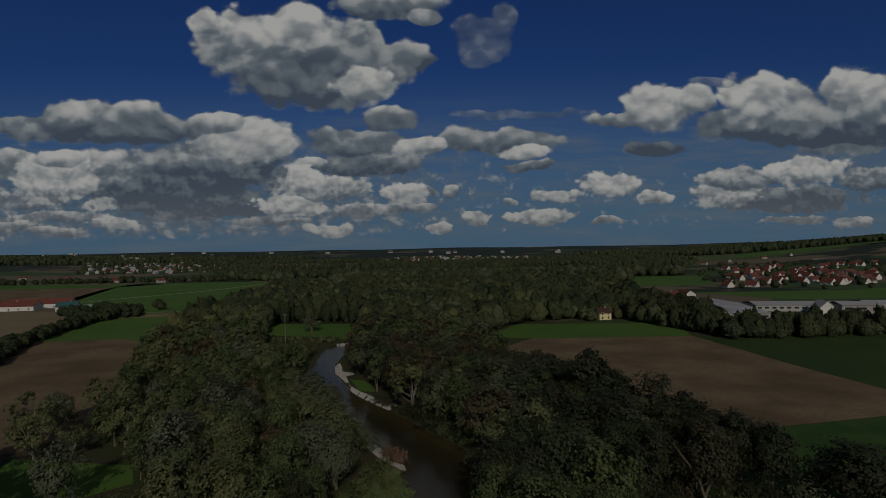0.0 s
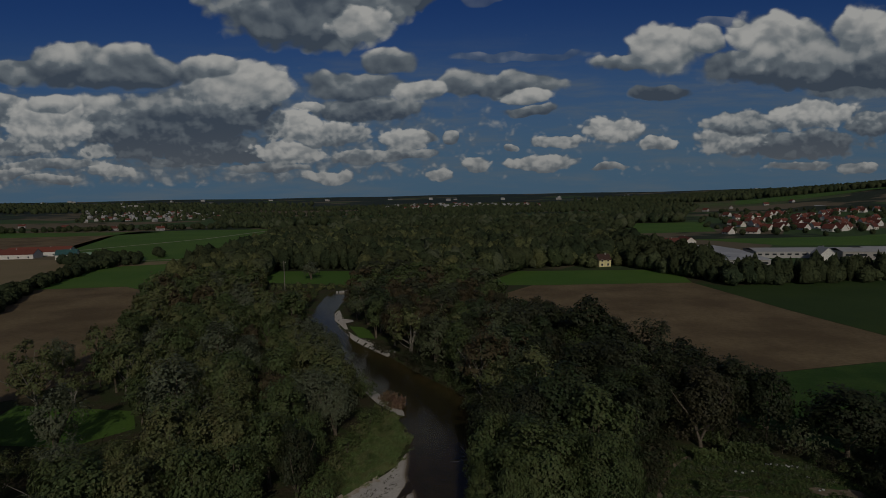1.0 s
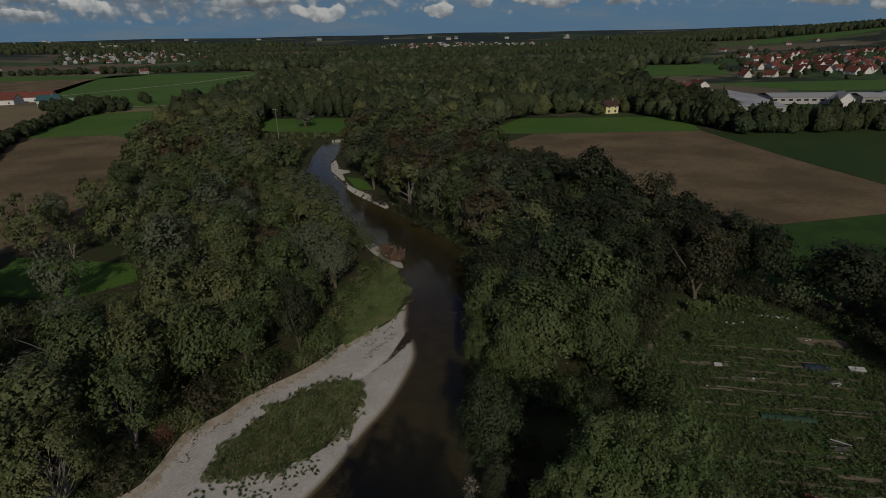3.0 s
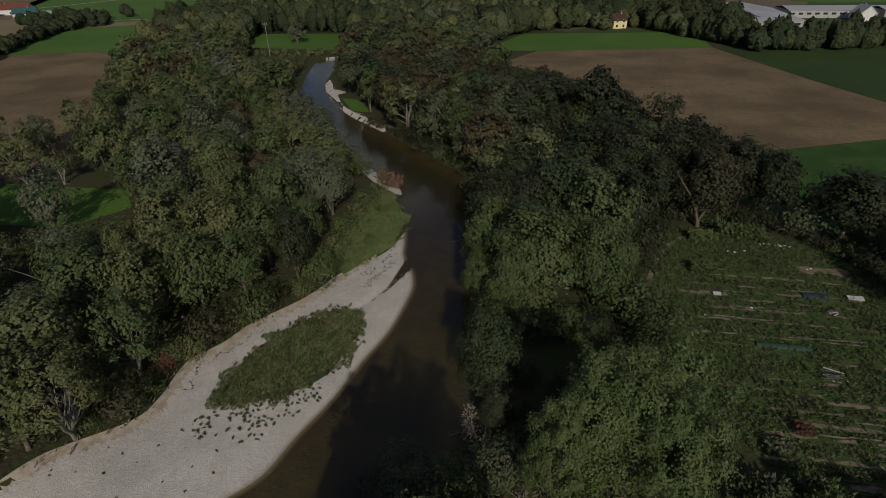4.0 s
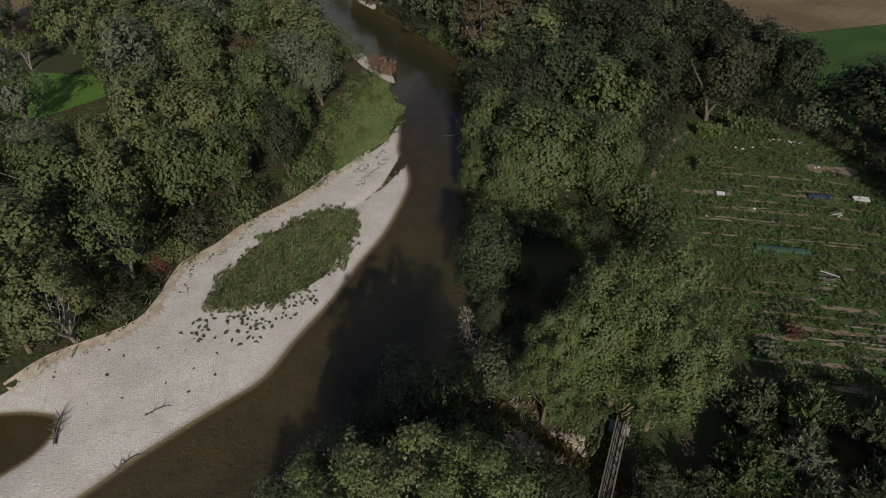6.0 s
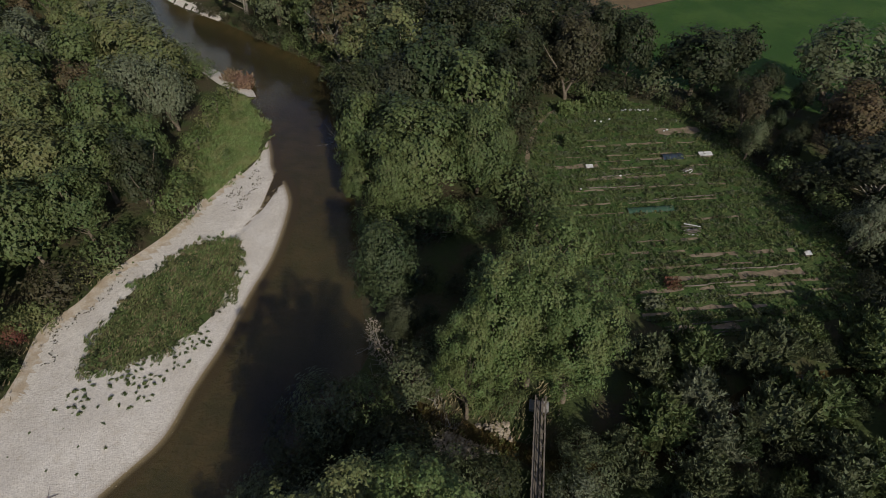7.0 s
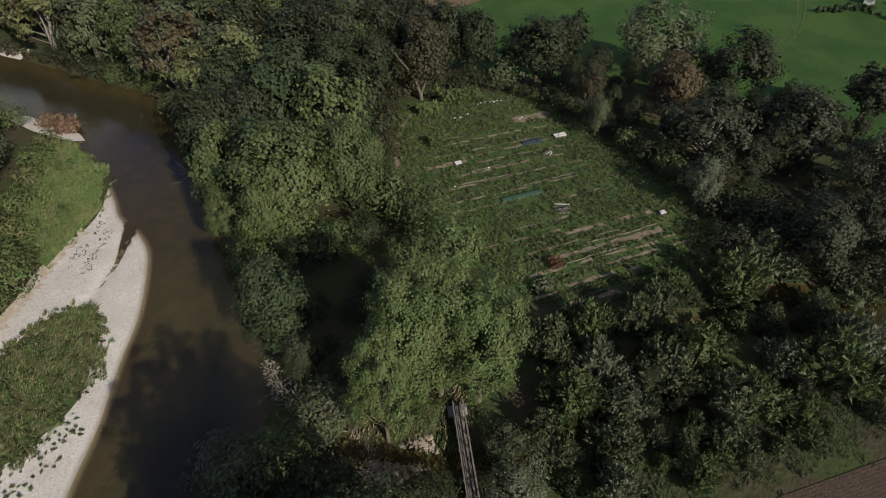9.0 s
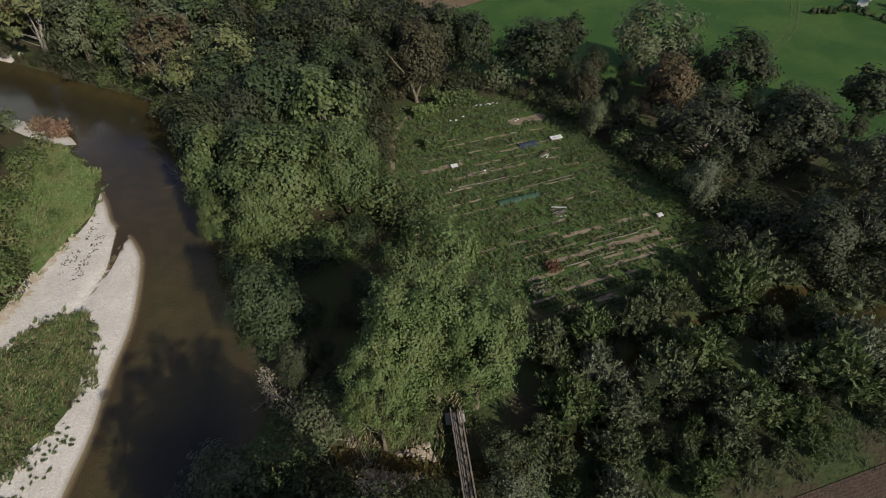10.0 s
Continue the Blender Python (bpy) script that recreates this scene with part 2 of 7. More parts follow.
# ---- materials ----
def surface(name, paint, rough=0.85, bump=None, metal=0.0, spec=0.15):
    """A node material: paint(tree, place) gives the colour socket, bump(tree, place) the relief's (height, metres)."""
    m = bpy.data.materials.new(name)
    m.use_nodes = True
    tree = m.node_tree
    body = tree.nodes["Principled BSDF"]
    place = node(tree, "ShaderNodeNewGeometry").outputs["Position"]
    colour = paint(tree, place)
    if isinstance(colour, tuple):
        body.inputs["Base Color"].default_value = (*colour, 1)
    else:
        link(tree, colour, body.inputs["Base Color"])
    body.inputs["Roughness"].default_value, body.inputs["Metallic"].default_value = rough, metal
    body.inputs["Specular IOR Level"].default_value = spec
    if bump:
        height, metres = bump(tree, place)
        n = node(tree, "ShaderNodeBump")
        n.inputs["Distance"].default_value = metres
        link(tree, height, n.inputs["Height"])
        link(tree, n.outputs[0], body.inputs["Normal"])
    return m


def two_tone(a, b, scale, fine=None, lo=0.35, hi=0.65):
    def paint(tree, place):
        c = mixed(tree, ramp(tree, fractal(tree, place, scale), lo, hi), a, b)
        if fine:
            f = ramp(tree, fractal(tree, place, fine, 4, 0.6), 0.3, 0.7)
            c = mixed(tree, calc(tree, "MULTIPLY", f, 0.45), c, tuple(0.45 * (p + q) * 0.6 for p, q in zip(a, b)))
        return c
    return paint


def per_thing(a, b):
    """Colour between two tones, differing from copy to copy."""
    def paint(tree, place):
        own = node(tree, "ShaderNodeObjectInfo").outputs["Random"]
        c = mixed(tree, own, a, b)
        f = ramp(tree, fractal(tree, place, 1.5, 4), 0.3, 0.7)
        return mixed(tree, calc(tree, "MULTIPLY", f, 0.4), c, tuple(0.6 * q for q in b))
    return paint


def foliage(name, a, b, c, through=0.25):
    """Leaves: tone differs from tree to tree (a to b) and in patches within a crown (towards c)."""
    m = bpy.data.materials.new(name)
    m.use_nodes = True
    tree = m.node_tree
    body = tree.nodes["Principled BSDF"]
    place = node(tree, "ShaderNodeNewGeometry")
    own = node(tree, "ShaderNodeObjectInfo").outputs["Random"]
    shift = fractal(tree, place.outputs["Position"], 0.11, 2)
    own = calc(tree, "MULTIPLY", calc(tree, "ADD", own, ramp(tree, shift, 0.35, 0.65)), 0.5)
    col = mixed(tree, own, a, b)
    patch = ramp(tree, fractal(tree, place.outputs["Position"], 0.35, 3), 0.42, 0.68)
    col = mixed(tree, calc(tree, "MULTIPLY", patch, 0.7), col, c)
    leaf = place.outputs["Random Per Island"]
    col2 = node(tree, "ShaderNodeHueSaturation")
    col2.inputs["Saturation"].default_value = 0.93
    # single leaves within a spray
    cells = node(tree, "ShaderNodeTexVoronoi")
    cells.inputs["Scale"].default_value = 6.5
    link(tree, place.outputs["Position"], cells.inputs["Vector"])
    each = node(tree, "ShaderNodeSeparateColor")
    link(tree, cells.outputs["Color"], each.inputs[0])
    link(tree, calc(tree, "MULTIPLY_ADD", each.outputs[0], 0.45, calc(tree, "MULTIPLY_ADD", leaf, 0.55, 0.51)), col2.inputs["Value"])
    tilt = node(tree, "ShaderNodeBump")
    tilt.inputs["Distance"].default_value = 0.05
    link(tree, cells.outputs["Distance"], tilt.inputs["Height"])
    link(tree, tilt.outputs[0], body.inputs["Normal"])
    link(tree, calc(tree, "MULTIPLY_ADD", leaf, 0.03, 0.485), col2.inputs["Hue"])
    link(tree, col, col2.inputs["Color"])
    link(tree, col2.outputs[0], body.inputs["Base Color"])
    body.inputs["Roughness"].default_value, body.inputs["Specular IOR Level"].default_value = 0.55, 0.22
    glow = node(tree, "ShaderNodeBsdfTranslucent")
    link(tree, col2.outputs[0], glow.inputs[0])
    mix = node(tree, "ShaderNodeMixShader")
    mix.inputs[0].default_value = through
    link(tree, body.outputs[0], mix.inputs[1]), link(tree, glow.outputs[0], mix.inputs[2])
    link(tree, mix.outputs[0], tree.nodes["Material Output"].inputs[0])
    return m


LEAF_GREEN = foliage("leaves_green", (0.062, 0.096, 0.030), (0.094, 0.126, 0.040), (0.100, 0.118, 0.040))
LEAF_BRIGHT = foliage("leaves_bright", (0.090, 0.138, 0.040), (0.108, 0.150, 0.046), (0.132, 0.152, 0.050), 0.3)
# this dark tone also stands for cloud shadow on the eastern trees
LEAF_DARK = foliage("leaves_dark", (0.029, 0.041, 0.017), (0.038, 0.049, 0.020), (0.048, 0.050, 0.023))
LEAF_YELLOW = foliage("leaves_yellow", (0.108, 0.138, 0.046), (0.132, 0.148, 0.052), (0.150, 0.142, 0.056))
LEAF_GREY = foliage("leaves_grey", (0.110, 0.130, 0.074), (0.134, 0.150, 0.092), (0.096, 0.116, 0.058))
LEAF_SAGE = foliage("leaves_sage", (0.084, 0.104, 0.048), (0.100, 0.118, 0.058), (0.078, 0.098, 0.038))
LEAF_DULL = foliage("leaves_dull", (0.046, 0.054, 0.027), (0.058, 0.064, 0.032), (0.040, 0.050, 0.023))
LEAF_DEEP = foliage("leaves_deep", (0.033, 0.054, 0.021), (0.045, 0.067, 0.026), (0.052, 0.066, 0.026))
LEAF_BROWN = foliage("leaves_brown", (0.064, 0.054, 0.027), (0.058, 0.058, 0.028), (0.048, 0.056, 0.025))
LEAF_DEAD = foliage("leaves_dead", (0.200, 0.122, 0.078), (0.180, 0.115, 0.074), (0.150, 0.115, 0.066))
LEAF_RUST = foliage("leaves_rust", (0.100, 0.070, 0.033), (0.088, 0.068, 0.032), (0.070, 0.066, 0.030))
LEAF_RED = foliage("leaves_red", (0.150, 0.045, 0.030), (0.130, 0.060, 0.035), (0.090, 0.060, 0.030))
BARK = surface("bark", two_tone((0.20, 0.17, 0.13), (0.11, 0.09, 0.065), 3.0, 20.0),
               bump=lambda t, p: (fractal(t, p, 12.0), 0.03))
BARK_PALE = surface("bark_pale", two_tone((0.27, 0.25, 0.21), (0.17, 0.155, 0.13), 3.0, 20.0),
                    bump=lambda t, p: (fractal(t, p, 12.0), 0.03))
def meadow_paint(tree, place):
    c = mixed(tree, ramp(tree, fractal(tree, place, 0.06, 5, 0.6), 0.38, 0.62), (0.026, 0.070, 0.012), (0.050, 0.100, 0.020))
    c = mixed(tree, calc(tree, "MULTIPLY", ramp(tree, fractal(tree, place, 0.7, 5, 0.7), 0.45, 0.72), 0.6), c, (0.030, 0.052, 0.016))
    return mixed(tree, calc(tree, "MULTIPLY", ramp(tree, fractal(tree, place, 2.5, 3, 0.6), 0.5, 0.75), 0.5), c, (0.085, 0.130, 0.036))


# eastern meadow and crop: cloud shadow is put into these darker colours
MEADOW_CLOUDED = surface("meadow_grass_clouded", meadow_paint, bump=lambda t, p: (fractal(t, p, 2.0, 5, 0.7), 0.25))
CROP_CLOUDED = surface("crop_clouded", two_tone((0.034, 0.064, 0.017), (0.046, 0.078, 0.020), 0.03, 1.5), bump=lambda t, p: (fractal(t, p, 4.0), 0.08))

# brighter sunlit copy, for grass outside the cloud shadow
GRASS_SUNLIT = surface("grass_sunlit", two_tone((0.070, 0.150, 0.026), (0.095, 0.175, 0.032), 0.02, 1.5), bump=lambda t, p: (fractal(t, p, 4.0), 0.08))


def furrows(tree, place, turn, width):
    spin = node(tree, "ShaderNodeMapping")
    spin.inputs["Rotation"].default_value = (0, 0, radians(turn))
    link(tree, place, spin.inputs[0])
    wave = node(tree, "ShaderNodeTexWave")
    wave.wave_type, wave.bands_direction = "BANDS", "X"
    wave.inputs["Scale"].default_value, wave.inputs["Distortion"].default_value = 0.314 / width, 1.2
    wave.inputs["Detail"].default_value, wave.inputs["Detail Scale"].default_value = 3.0, 2.0
    link(tree, spin.outputs[0], wave.inputs[0])
    return wave.outputs[1]


def ploughed(a, b, turn, width):
    def paint(tree, place):
        c = mixed(tree, ramp(tree, fractal(tree, place, 0.03, 5), 0.35, 0.65), a, b)
        f = calc(tree, "MULTIPLY", furrows(tree, place, turn, width), 0.45)
        c = mixed(tree, f, c, tuple(0.62 * q for q in a))
        return mixed(tree, calc(tree, "MULTIPLY", ramp(tree, fractal(tree, place, 1.2, 4), 0.35, 0.7), 0.4), c, tuple(1.25 * q for q in b))
    return paint


SOIL = surface("ploughed_soil", two_tone((0.125, 0.091, 0.052), (0.235, 0.178, 0.100), 0.035, 0.6, 0.3, 0.7), 0.95, lambda t, p: (fractal(t, p, 1.5, 5, 0.65), 0.25))
SOIL_NEAR = surface("ploughed_soil_fine", ploughed((0.056, 0.040, 0.030), (0.078, 0.056, 0.041), -75.5, 0.34), 0.95, lambda t, p: (fractal(t, p, 5.0, 4), 0.10))
STUBBLE = surface("stubble", ploughed((0.200, 0.165, 0.090), (0.240, 0.190, 0.110), 60, 4.0), 0.95)
TRACK = surface("gravel_track", two_tone((0.42, 0.38, 0.31), (0.30, 0.27, 0.21), 0.5, 6.0), 0.95)

# ---- plan of the land ----
def spline(points, per=6):
    """A smooth line through the points."""
    p = np.array([points[0], *points, points[-1]], float)
    out = []
    for i in range(1, len(p) - 2):
        for k in range(per):
            s = k / per
            out.append(0.5 * (2 * p[i] + (p[i + 1] - p[i - 1]) * s + (2 * p[i - 1] - 5 * p[i] + 4 * p[i + 1] - p[i + 2]) * s * s
                              + (3 * p[i] - p[i - 1] - 3 * p[i + 1] + p[i + 2]) * s ** 3))
    out.append(p[-2])
    return np.array(out)


def closed(points, per=5):
    return spline([*points, points[0]], per)[:-1]


def inside(P, poly):
    """Which of the points P lie in the polygon."""
    x, y = P[:, 0], P[:, 1]
    hit = np.zeros(len(P), bool)
    for (ax, ay), (bx, by) in zip(poly, np.roll(poly, -1, 0)):
        if ay == by:
            continue
        cross = (ay > y) != (by > y)
        hit ^= cross & (x < (bx - ax) * (y - ay) / (by - ay) + ax)
    return hit


def from_line(P, line):
    """Distance of the points P from an open line."""
    best = np.full(len(P), 1e9)
    for a, b in zip(line[:-1], line[1:]):
        d = b - a
        s = np.clip(((P - a) @ d) / max(d @ d, 1e-9), 0, 1)
        best = np.minimum(best, np.hypot(*(P - a - s[:, None] * d).T))
    return best


SHORE_WEST = spline([(-60.5, 291), (-60.5, 280), (-60, 268), (-59.5, 254), (-57.5, 238), (-54, 207), (-42, 178), (-30, 156), (-20, 142), (-11.5, 125), (-7.2, 110), (-6.2, 102),
                     (-6.2, 97), (-4.7, 92.4), (-4.0, 88.5), (-4.2, 84.2), (-6.9, 74.3), (-10.3, 67), (-13.1, 60.2), (-16.3, 54.3), (-18.9, 48.8), (-22.8, 45.3), (-26.4, 42.2),
                     (-29.7, 39.2), (-36, 33), (-47, 24), (-60, 10)])
SHORE_EAST = spline([(-49, 292), (-49, 280), (-48.5, 262), (-48, 246), (-47.6, 236), (-42.5, 216), (-37.5, 204), (-28, 184), (-17, 170), (-4, 149), (5.5, 134), (5.5, 112), (4.9, 95),
                     (4.9, 80), (3.7, 69), (2.7, 62), (2.8, 58), (1.5, 53), (-3.5, 48), (-9, 41), (-17, 30), (-28, 16), (-40, 2)])
RIVER = np.vstack([SHORE_WEST, SHORE_EAST[::-1]])
CREEK = spline([(82, 14), (74, 22), (69, 29), (64, 34), (55, 36), (47, 38), (40, 37.5), (32, 34.5), (24, 34.5), (16, 37.5), (9, 43), (2, 49)])
INLET = spline([(-4.6, 96.5), (-6.3, 92.8), (-7.5, 89.8), (-9.0, 86), (-11.0, 82.8), (-12.8, 80.4), (-14.3, 79)])
GRAVEL = closed([(-6.7, 110), (-5.6, 102), (-5.4, 96), (-3.9, 92), (-3.4, 88.5), (-3.7, 84.2), (-6.4, 74.3), (-9.8, 67), (-15.8, 54.0), (-22.5, 44.8), (-29.4, 38.8), (-38, 31), (-50, 26),
                 (-56, 40), (-47.2, 48), (-44.3, 51.8), (-37, 56.3), (-35.2, 60), (-34.3, 67), (-30.7, 71), (-27.9, 75.5), (-21.5, 81.8), (-17.2, 88.6), (-9.8, 99)])
ISLAND = closed([(-15.4, 79.9), (-12.5, 77.6), (-11.7, 74.1), (-12.8, 71.0), (-15.2, 64.6), (-19.1, 61.3), (-22.5, 59.6), (-27.0, 59.0), (-29.4, 59.6), (-28.9, 63.5), (-27.5, 68.6), (-25.3, 72.5), (-22.2, 76.0), (-18.5, 79.2)])
POOL = closed([(-40, 46), (-38.6, 43.5), (-40, 39.5), (-45, 36), (-52, 38), (-50, 45), (-45, 46.5)])
GARDEN = closed([(29, 76), (36, 94), (44, 104), (62, 100), (70, 89), (70, 67), (68, 46), (54, 44), (40, 46), (34, 52), (31, 63)])


def rise(P):
    """Height of the ground."""
    d = np.minimum(from_line(P, SHORE_WEST), from_line(P, SHORE_EAST))
    wet = inside(P, RIVER)
    gentle = inside(P, GRAVEL) | (from_line(P, np.vstack([GRAVEL, GRAVEL[:1]])) < 0.35)
    west = from_line(P, SHORE_WEST)
    z = np.where(wet, -0.6 - np.minimum(1.5, np.where(west < 9, 0.13, 0.3) * d), -0.6 + np.minimum(0.6, np.where(gentle, 0.07, 0.7) * d)) - 0.18 * (gentle | (wet & (from_line(P, np.vstack([GRAVEL, GRAVEL[:1]])) < 2.0)))
    c = from_line(P, CREEK)
    z = np.minimum(z, np.clip((c - 1.0 - 1.4 * np.clip((P[:, 0] - 50) / 10, 0, 1)) * 0.7 - 0.62, -1.9, 3))
    i = from_line(P, INLET)
    z = np.where(gentle, np.minimum(z, np.clip((i - 0.75) * 0.45 - 0.80 + 0.04 * np.clip(93.5 - P[:, 1], 0, 30), -1.05, 3)), z)
    rim = from_line(P, np.vstack([POOL, POOL[:1]]))
    z = np.where(inside(P, POOL), -0.60 - np.minimum(0.4, 0.10 * rim), np.minimum(z, np.where(gentle, -0.60 + 0.09 * rim, 9)))
    r = np.hypot(P[:, 0], P[:, 1])
    az = np.degrees(np.arctan2(P[:, 0], P[:, 1]))
    wave = 0.5 + 0.5 * np.sin(az * 0.33 + 1.0) * np.cos(az * 0.13)
    far = np.clip((r - 1800) / 2900, 0, 1) ** 1.3 * (44 + 9 * wave)
    # wooded ridge north-east
    hill = np.exp(-((az - 44) / 13) ** 2) * (np.clip((r - 900) / 1000, 0, 1) ** 2) * 52 * (1 - 0.7 * np.clip((r - 2600) / 1500, 0, 1))
    return z + far + hill


def steps(*spans):
    out = []
    for a, b, n in spans:
        out += list(np.linspace(a, b, n, endpoint=False))
    return np.array(out)


def grid_mesh(name, xs, ys, height, keep=None):
    X, Y = np.meshgrid(xs, ys)
    P = np.stack([X.ravel(), Y.ravel()], 1)
    Z = height(P)
    n, k = len(xs), len(ys)
    i = np.arange(n * k).reshape(k, n)
    Q = np.stack([i[:-1, :-1].ravel(), i[:-1, 1:].ravel(), i[1:, 1:].ravel(), i[1:, :-1].ravel()], 1)
    if keep is not None:
        Q = Q[keep(P[Q].mean(1))]
    return quads(name, np.column_stack([P, Z]), Q, smooth=True)


def quads(name, V, Q, smooth=False, mats=None):
    """A mesh from arrays of points and of four-sided (or three-sided) faces."""
    me = bpy.data.meshes.new(name)
    k = Q.shape[1]
    me.vertices.add(len(V))
    me.vertices.foreach_set("co", np.ascontiguousarray(V, np.float32).ravel())
    me.loops.add(Q.size)
    me.loops.foreach_set("vertex_index", np.ascontiguousarray(Q, np.int32).ravel())
    me.polygons.add(len(Q))
    me.polygons.foreach_set("loop_start", np.arange(0, Q.size, k, dtype=np.int32))
    me.polygons.foreach_set("use_smooth", np.full(len(Q), smooth))
    if mats is not None:
        me.polygons.foreach_set("material_index", np.ascontiguousarray(mats, np.int32))
    me.update(calc_edges=True)
    me.validate()
    return me


def setting(name, me, material, label, kind="structure", category=""):
    me.materials.append(material)
    return tagged(new(name, me), label=label, kind=kind, category=category)


def part(name, me, material, parent, label=""):
    if material is not None and not me.materials:
        me.materials.append(material)
    ob = new(name, me)
    ob.parent = parent
    return tagged(ob, label=label)


def land_paint(tree, place):
    split = node(tree, "ShaderNodeSeparateXYZ")
    link(tree, place, split.inputs[0])
    x, y, z = split.outputs
    floor = mixed(tree, ramp(tree, fractal(tree, place, 0.18, 5), 0.38, 0.6), (0.058, 0.048, 0.029), (0.044, 0.060, 0.021))
    floor = mixed(tree, calc(tree, "MULTIPLY", ramp(tree, fractal(tree, place, 2.2, 4), 0.4, 0.7), 0.5), floor, (0.040, 0.052, 0.020))
    # farmland and woods far off, in strips
    cells = node(tree, "ShaderNodeTexVoronoi")
    cells.inputs["Scale"].default_value = 1.0
    stretch = node(tree, "ShaderNodeMapping")
    stretch.inputs["Scale"].default_value, stretch.inputs["Rotation"].default_value = (0.0022, 0.0040, 0.0), (0, 0, 0.35)
    link(tree, place, stretch.inputs[0])
    link(tree, stretch.outputs[0], cells.inputs["Vector"])
    tone = node(tree, "ShaderNodeSeparateColor")
    link(tree, cells.outputs["Color"], tone.inputs[0])
    crop = mixed(tree, ramp(tree, tone.outputs[0], 0.55, 0.6), (0.055, 0.095, 0.035), (0.150, 0.125, 0.080))
    wood = ramp(tree, fractal(tree, place, 0.004, 4, 0.6), 0.54, 0.58)
    crop = mixed(tree, wood, crop, (0.030, 0.042, 0.026))
    reach = calc(tree, "POWER", calc(tree, "ADD", calc(tree, "MULTIPLY", x, x), calc(tree, "MULTIPLY", y, y)), 0.5)
    # far forest is bluish: some distance haze is mixed into its colour
    forest = ramp(tree, fractal(tree, place, 0.0022, 5, 0.65), 0.42, 0.46)
    crop = mixed(tree, calc(tree, "MULTIPLY", ramp(tree, reach, 1900.0, 2400.0), forest), crop, (0.026, 0.040, 0.034))
    away = ramp(tree, calc(tree, "POWER", calc(tree, "ADD", calc(tree, "MULTIPLY", x, x), calc(tree, "MULTIPLY", y, y)), 0.5), 330.0, 420.0)
    colour = mixed(tree, away, floor, crop)
    # silt and weed under water; dimming by deeper water is painted into the bed
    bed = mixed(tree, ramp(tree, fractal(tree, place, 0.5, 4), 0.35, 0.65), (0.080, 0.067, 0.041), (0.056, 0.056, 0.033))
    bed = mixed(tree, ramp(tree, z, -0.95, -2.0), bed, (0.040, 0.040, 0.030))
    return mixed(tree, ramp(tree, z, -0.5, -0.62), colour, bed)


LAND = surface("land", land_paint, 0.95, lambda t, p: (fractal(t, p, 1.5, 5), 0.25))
xs = steps((-5000, -1000, 24), (-1000, -250, 20), (-250, -62, 36), (-62, 10, 72), (10, 110, 55), (110, 260, 24), (260, 1000, 20), (1000, 5001, 25))
ys = steps((-1500, -100, 8), (-100, 0, 12), (0, 30, 16), (30, 150, 120), (150, 320, 60), (320, 1000, 30), (1000, 5001, 42))
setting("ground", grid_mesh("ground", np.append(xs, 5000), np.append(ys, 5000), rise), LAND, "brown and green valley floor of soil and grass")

water = bpy.data.materials.new("river_water")
water.use_nodes = True
tree = water.node_tree
tree.nodes.clear()
clear = node(tree, "ShaderNodeBsdfTransparent")
clear.inputs[0].default_value = (0.80, 0.75, 0.60, 1)
gloss = node(tree, "ShaderNodeBsdfGlossy")
gloss.inputs["Roughness"].default_value = 0.12
ripple = node(tree, "ShaderNodeBump")
ripple.inputs["Distance"].default_value, ripple.inputs["Strength"].default_value = 0.03, 0.15
link(tree, fractal(tree, node(tree, "ShaderNodeNewGeometry").outputs["Position"], 1.4, 4), ripple.inputs["Height"])
link(tree, ripple.outputs[0], gloss.inputs["Normal"])
facing = node(tree, "ShaderNodeLayerWeight")
facing.inputs["Blend"].default_value = 0.5
sheen = calc(tree, "MULTIPLY_ADD", calc(tree, "POWER", facing.outputs["Facing"], 5.0), 0.8, 0.042)
both = node(tree, "ShaderNodeMixShader")
link(tree, sheen, both.inputs[0]), link(tree, clear.outputs[0], both.inputs[1]), link(tree, gloss.outputs[0], both.inputs[2])
out = node(tree, "ShaderNodeOutputMaterial")
link(tree, both.outputs[0], out.inputs[0])
setting("water", grid_mesh("water", np.linspace(-85, 85, 35), np.linspace(-10, 309, 60), lambda P: np.full(len(P), -0.6)), water,
        "dark slow river water with brown shallows", category="river")


def sheet(name, points, material, label, lift=0.06, step=None):
    """A field or bank laid over the ground."""
    poly = np.array(points, float)
    step = step or max(np.ptp(poly[:, 0]), np.ptp(poly[:, 1])) / 30
    bm = bmesh.new()
    bm.faces.new([bm.verts.new((x, y, 0)) for x, y in poly])
    span = max(np.ptp(poly[:, 0]), np.ptp(poly[:, 1]))
    for axis in (0, 1):
        lo, hi = poly[:, axis].min(), poly[:, axis].max()
        for c in np.arange(lo + step, hi, step):
            at, way = [0, 0, 0], [0, 0, 0]
            at[axis], way[axis] = c, 1
            bmesh.ops.bisect_plane(bm, geom=bm.verts[:] + bm.edges[:] + bm.faces[:], plane_co=at, plane_no=way)
    P = np.array([v.co[:2] for v in bm.verts])
    for v, z in zip(bm.verts, rise(P)):
        v.co.z = z + lift
    bmesh.ops.recalc_face_normals(bm, faces=bm.faces)
    if bm.faces and sum(f.normal.z for f in bm.faces) < 0:
        bmesh.ops.reverse_faces(bm, faces=bm.faces)
    me = bpy.data.meshes.new(name)
    bm.to_mesh(me)
    bm.free()
    me.polygons.foreach_set("use_smooth", np.full(len(me.polygons), True))
    return setting(name, me, material, label)


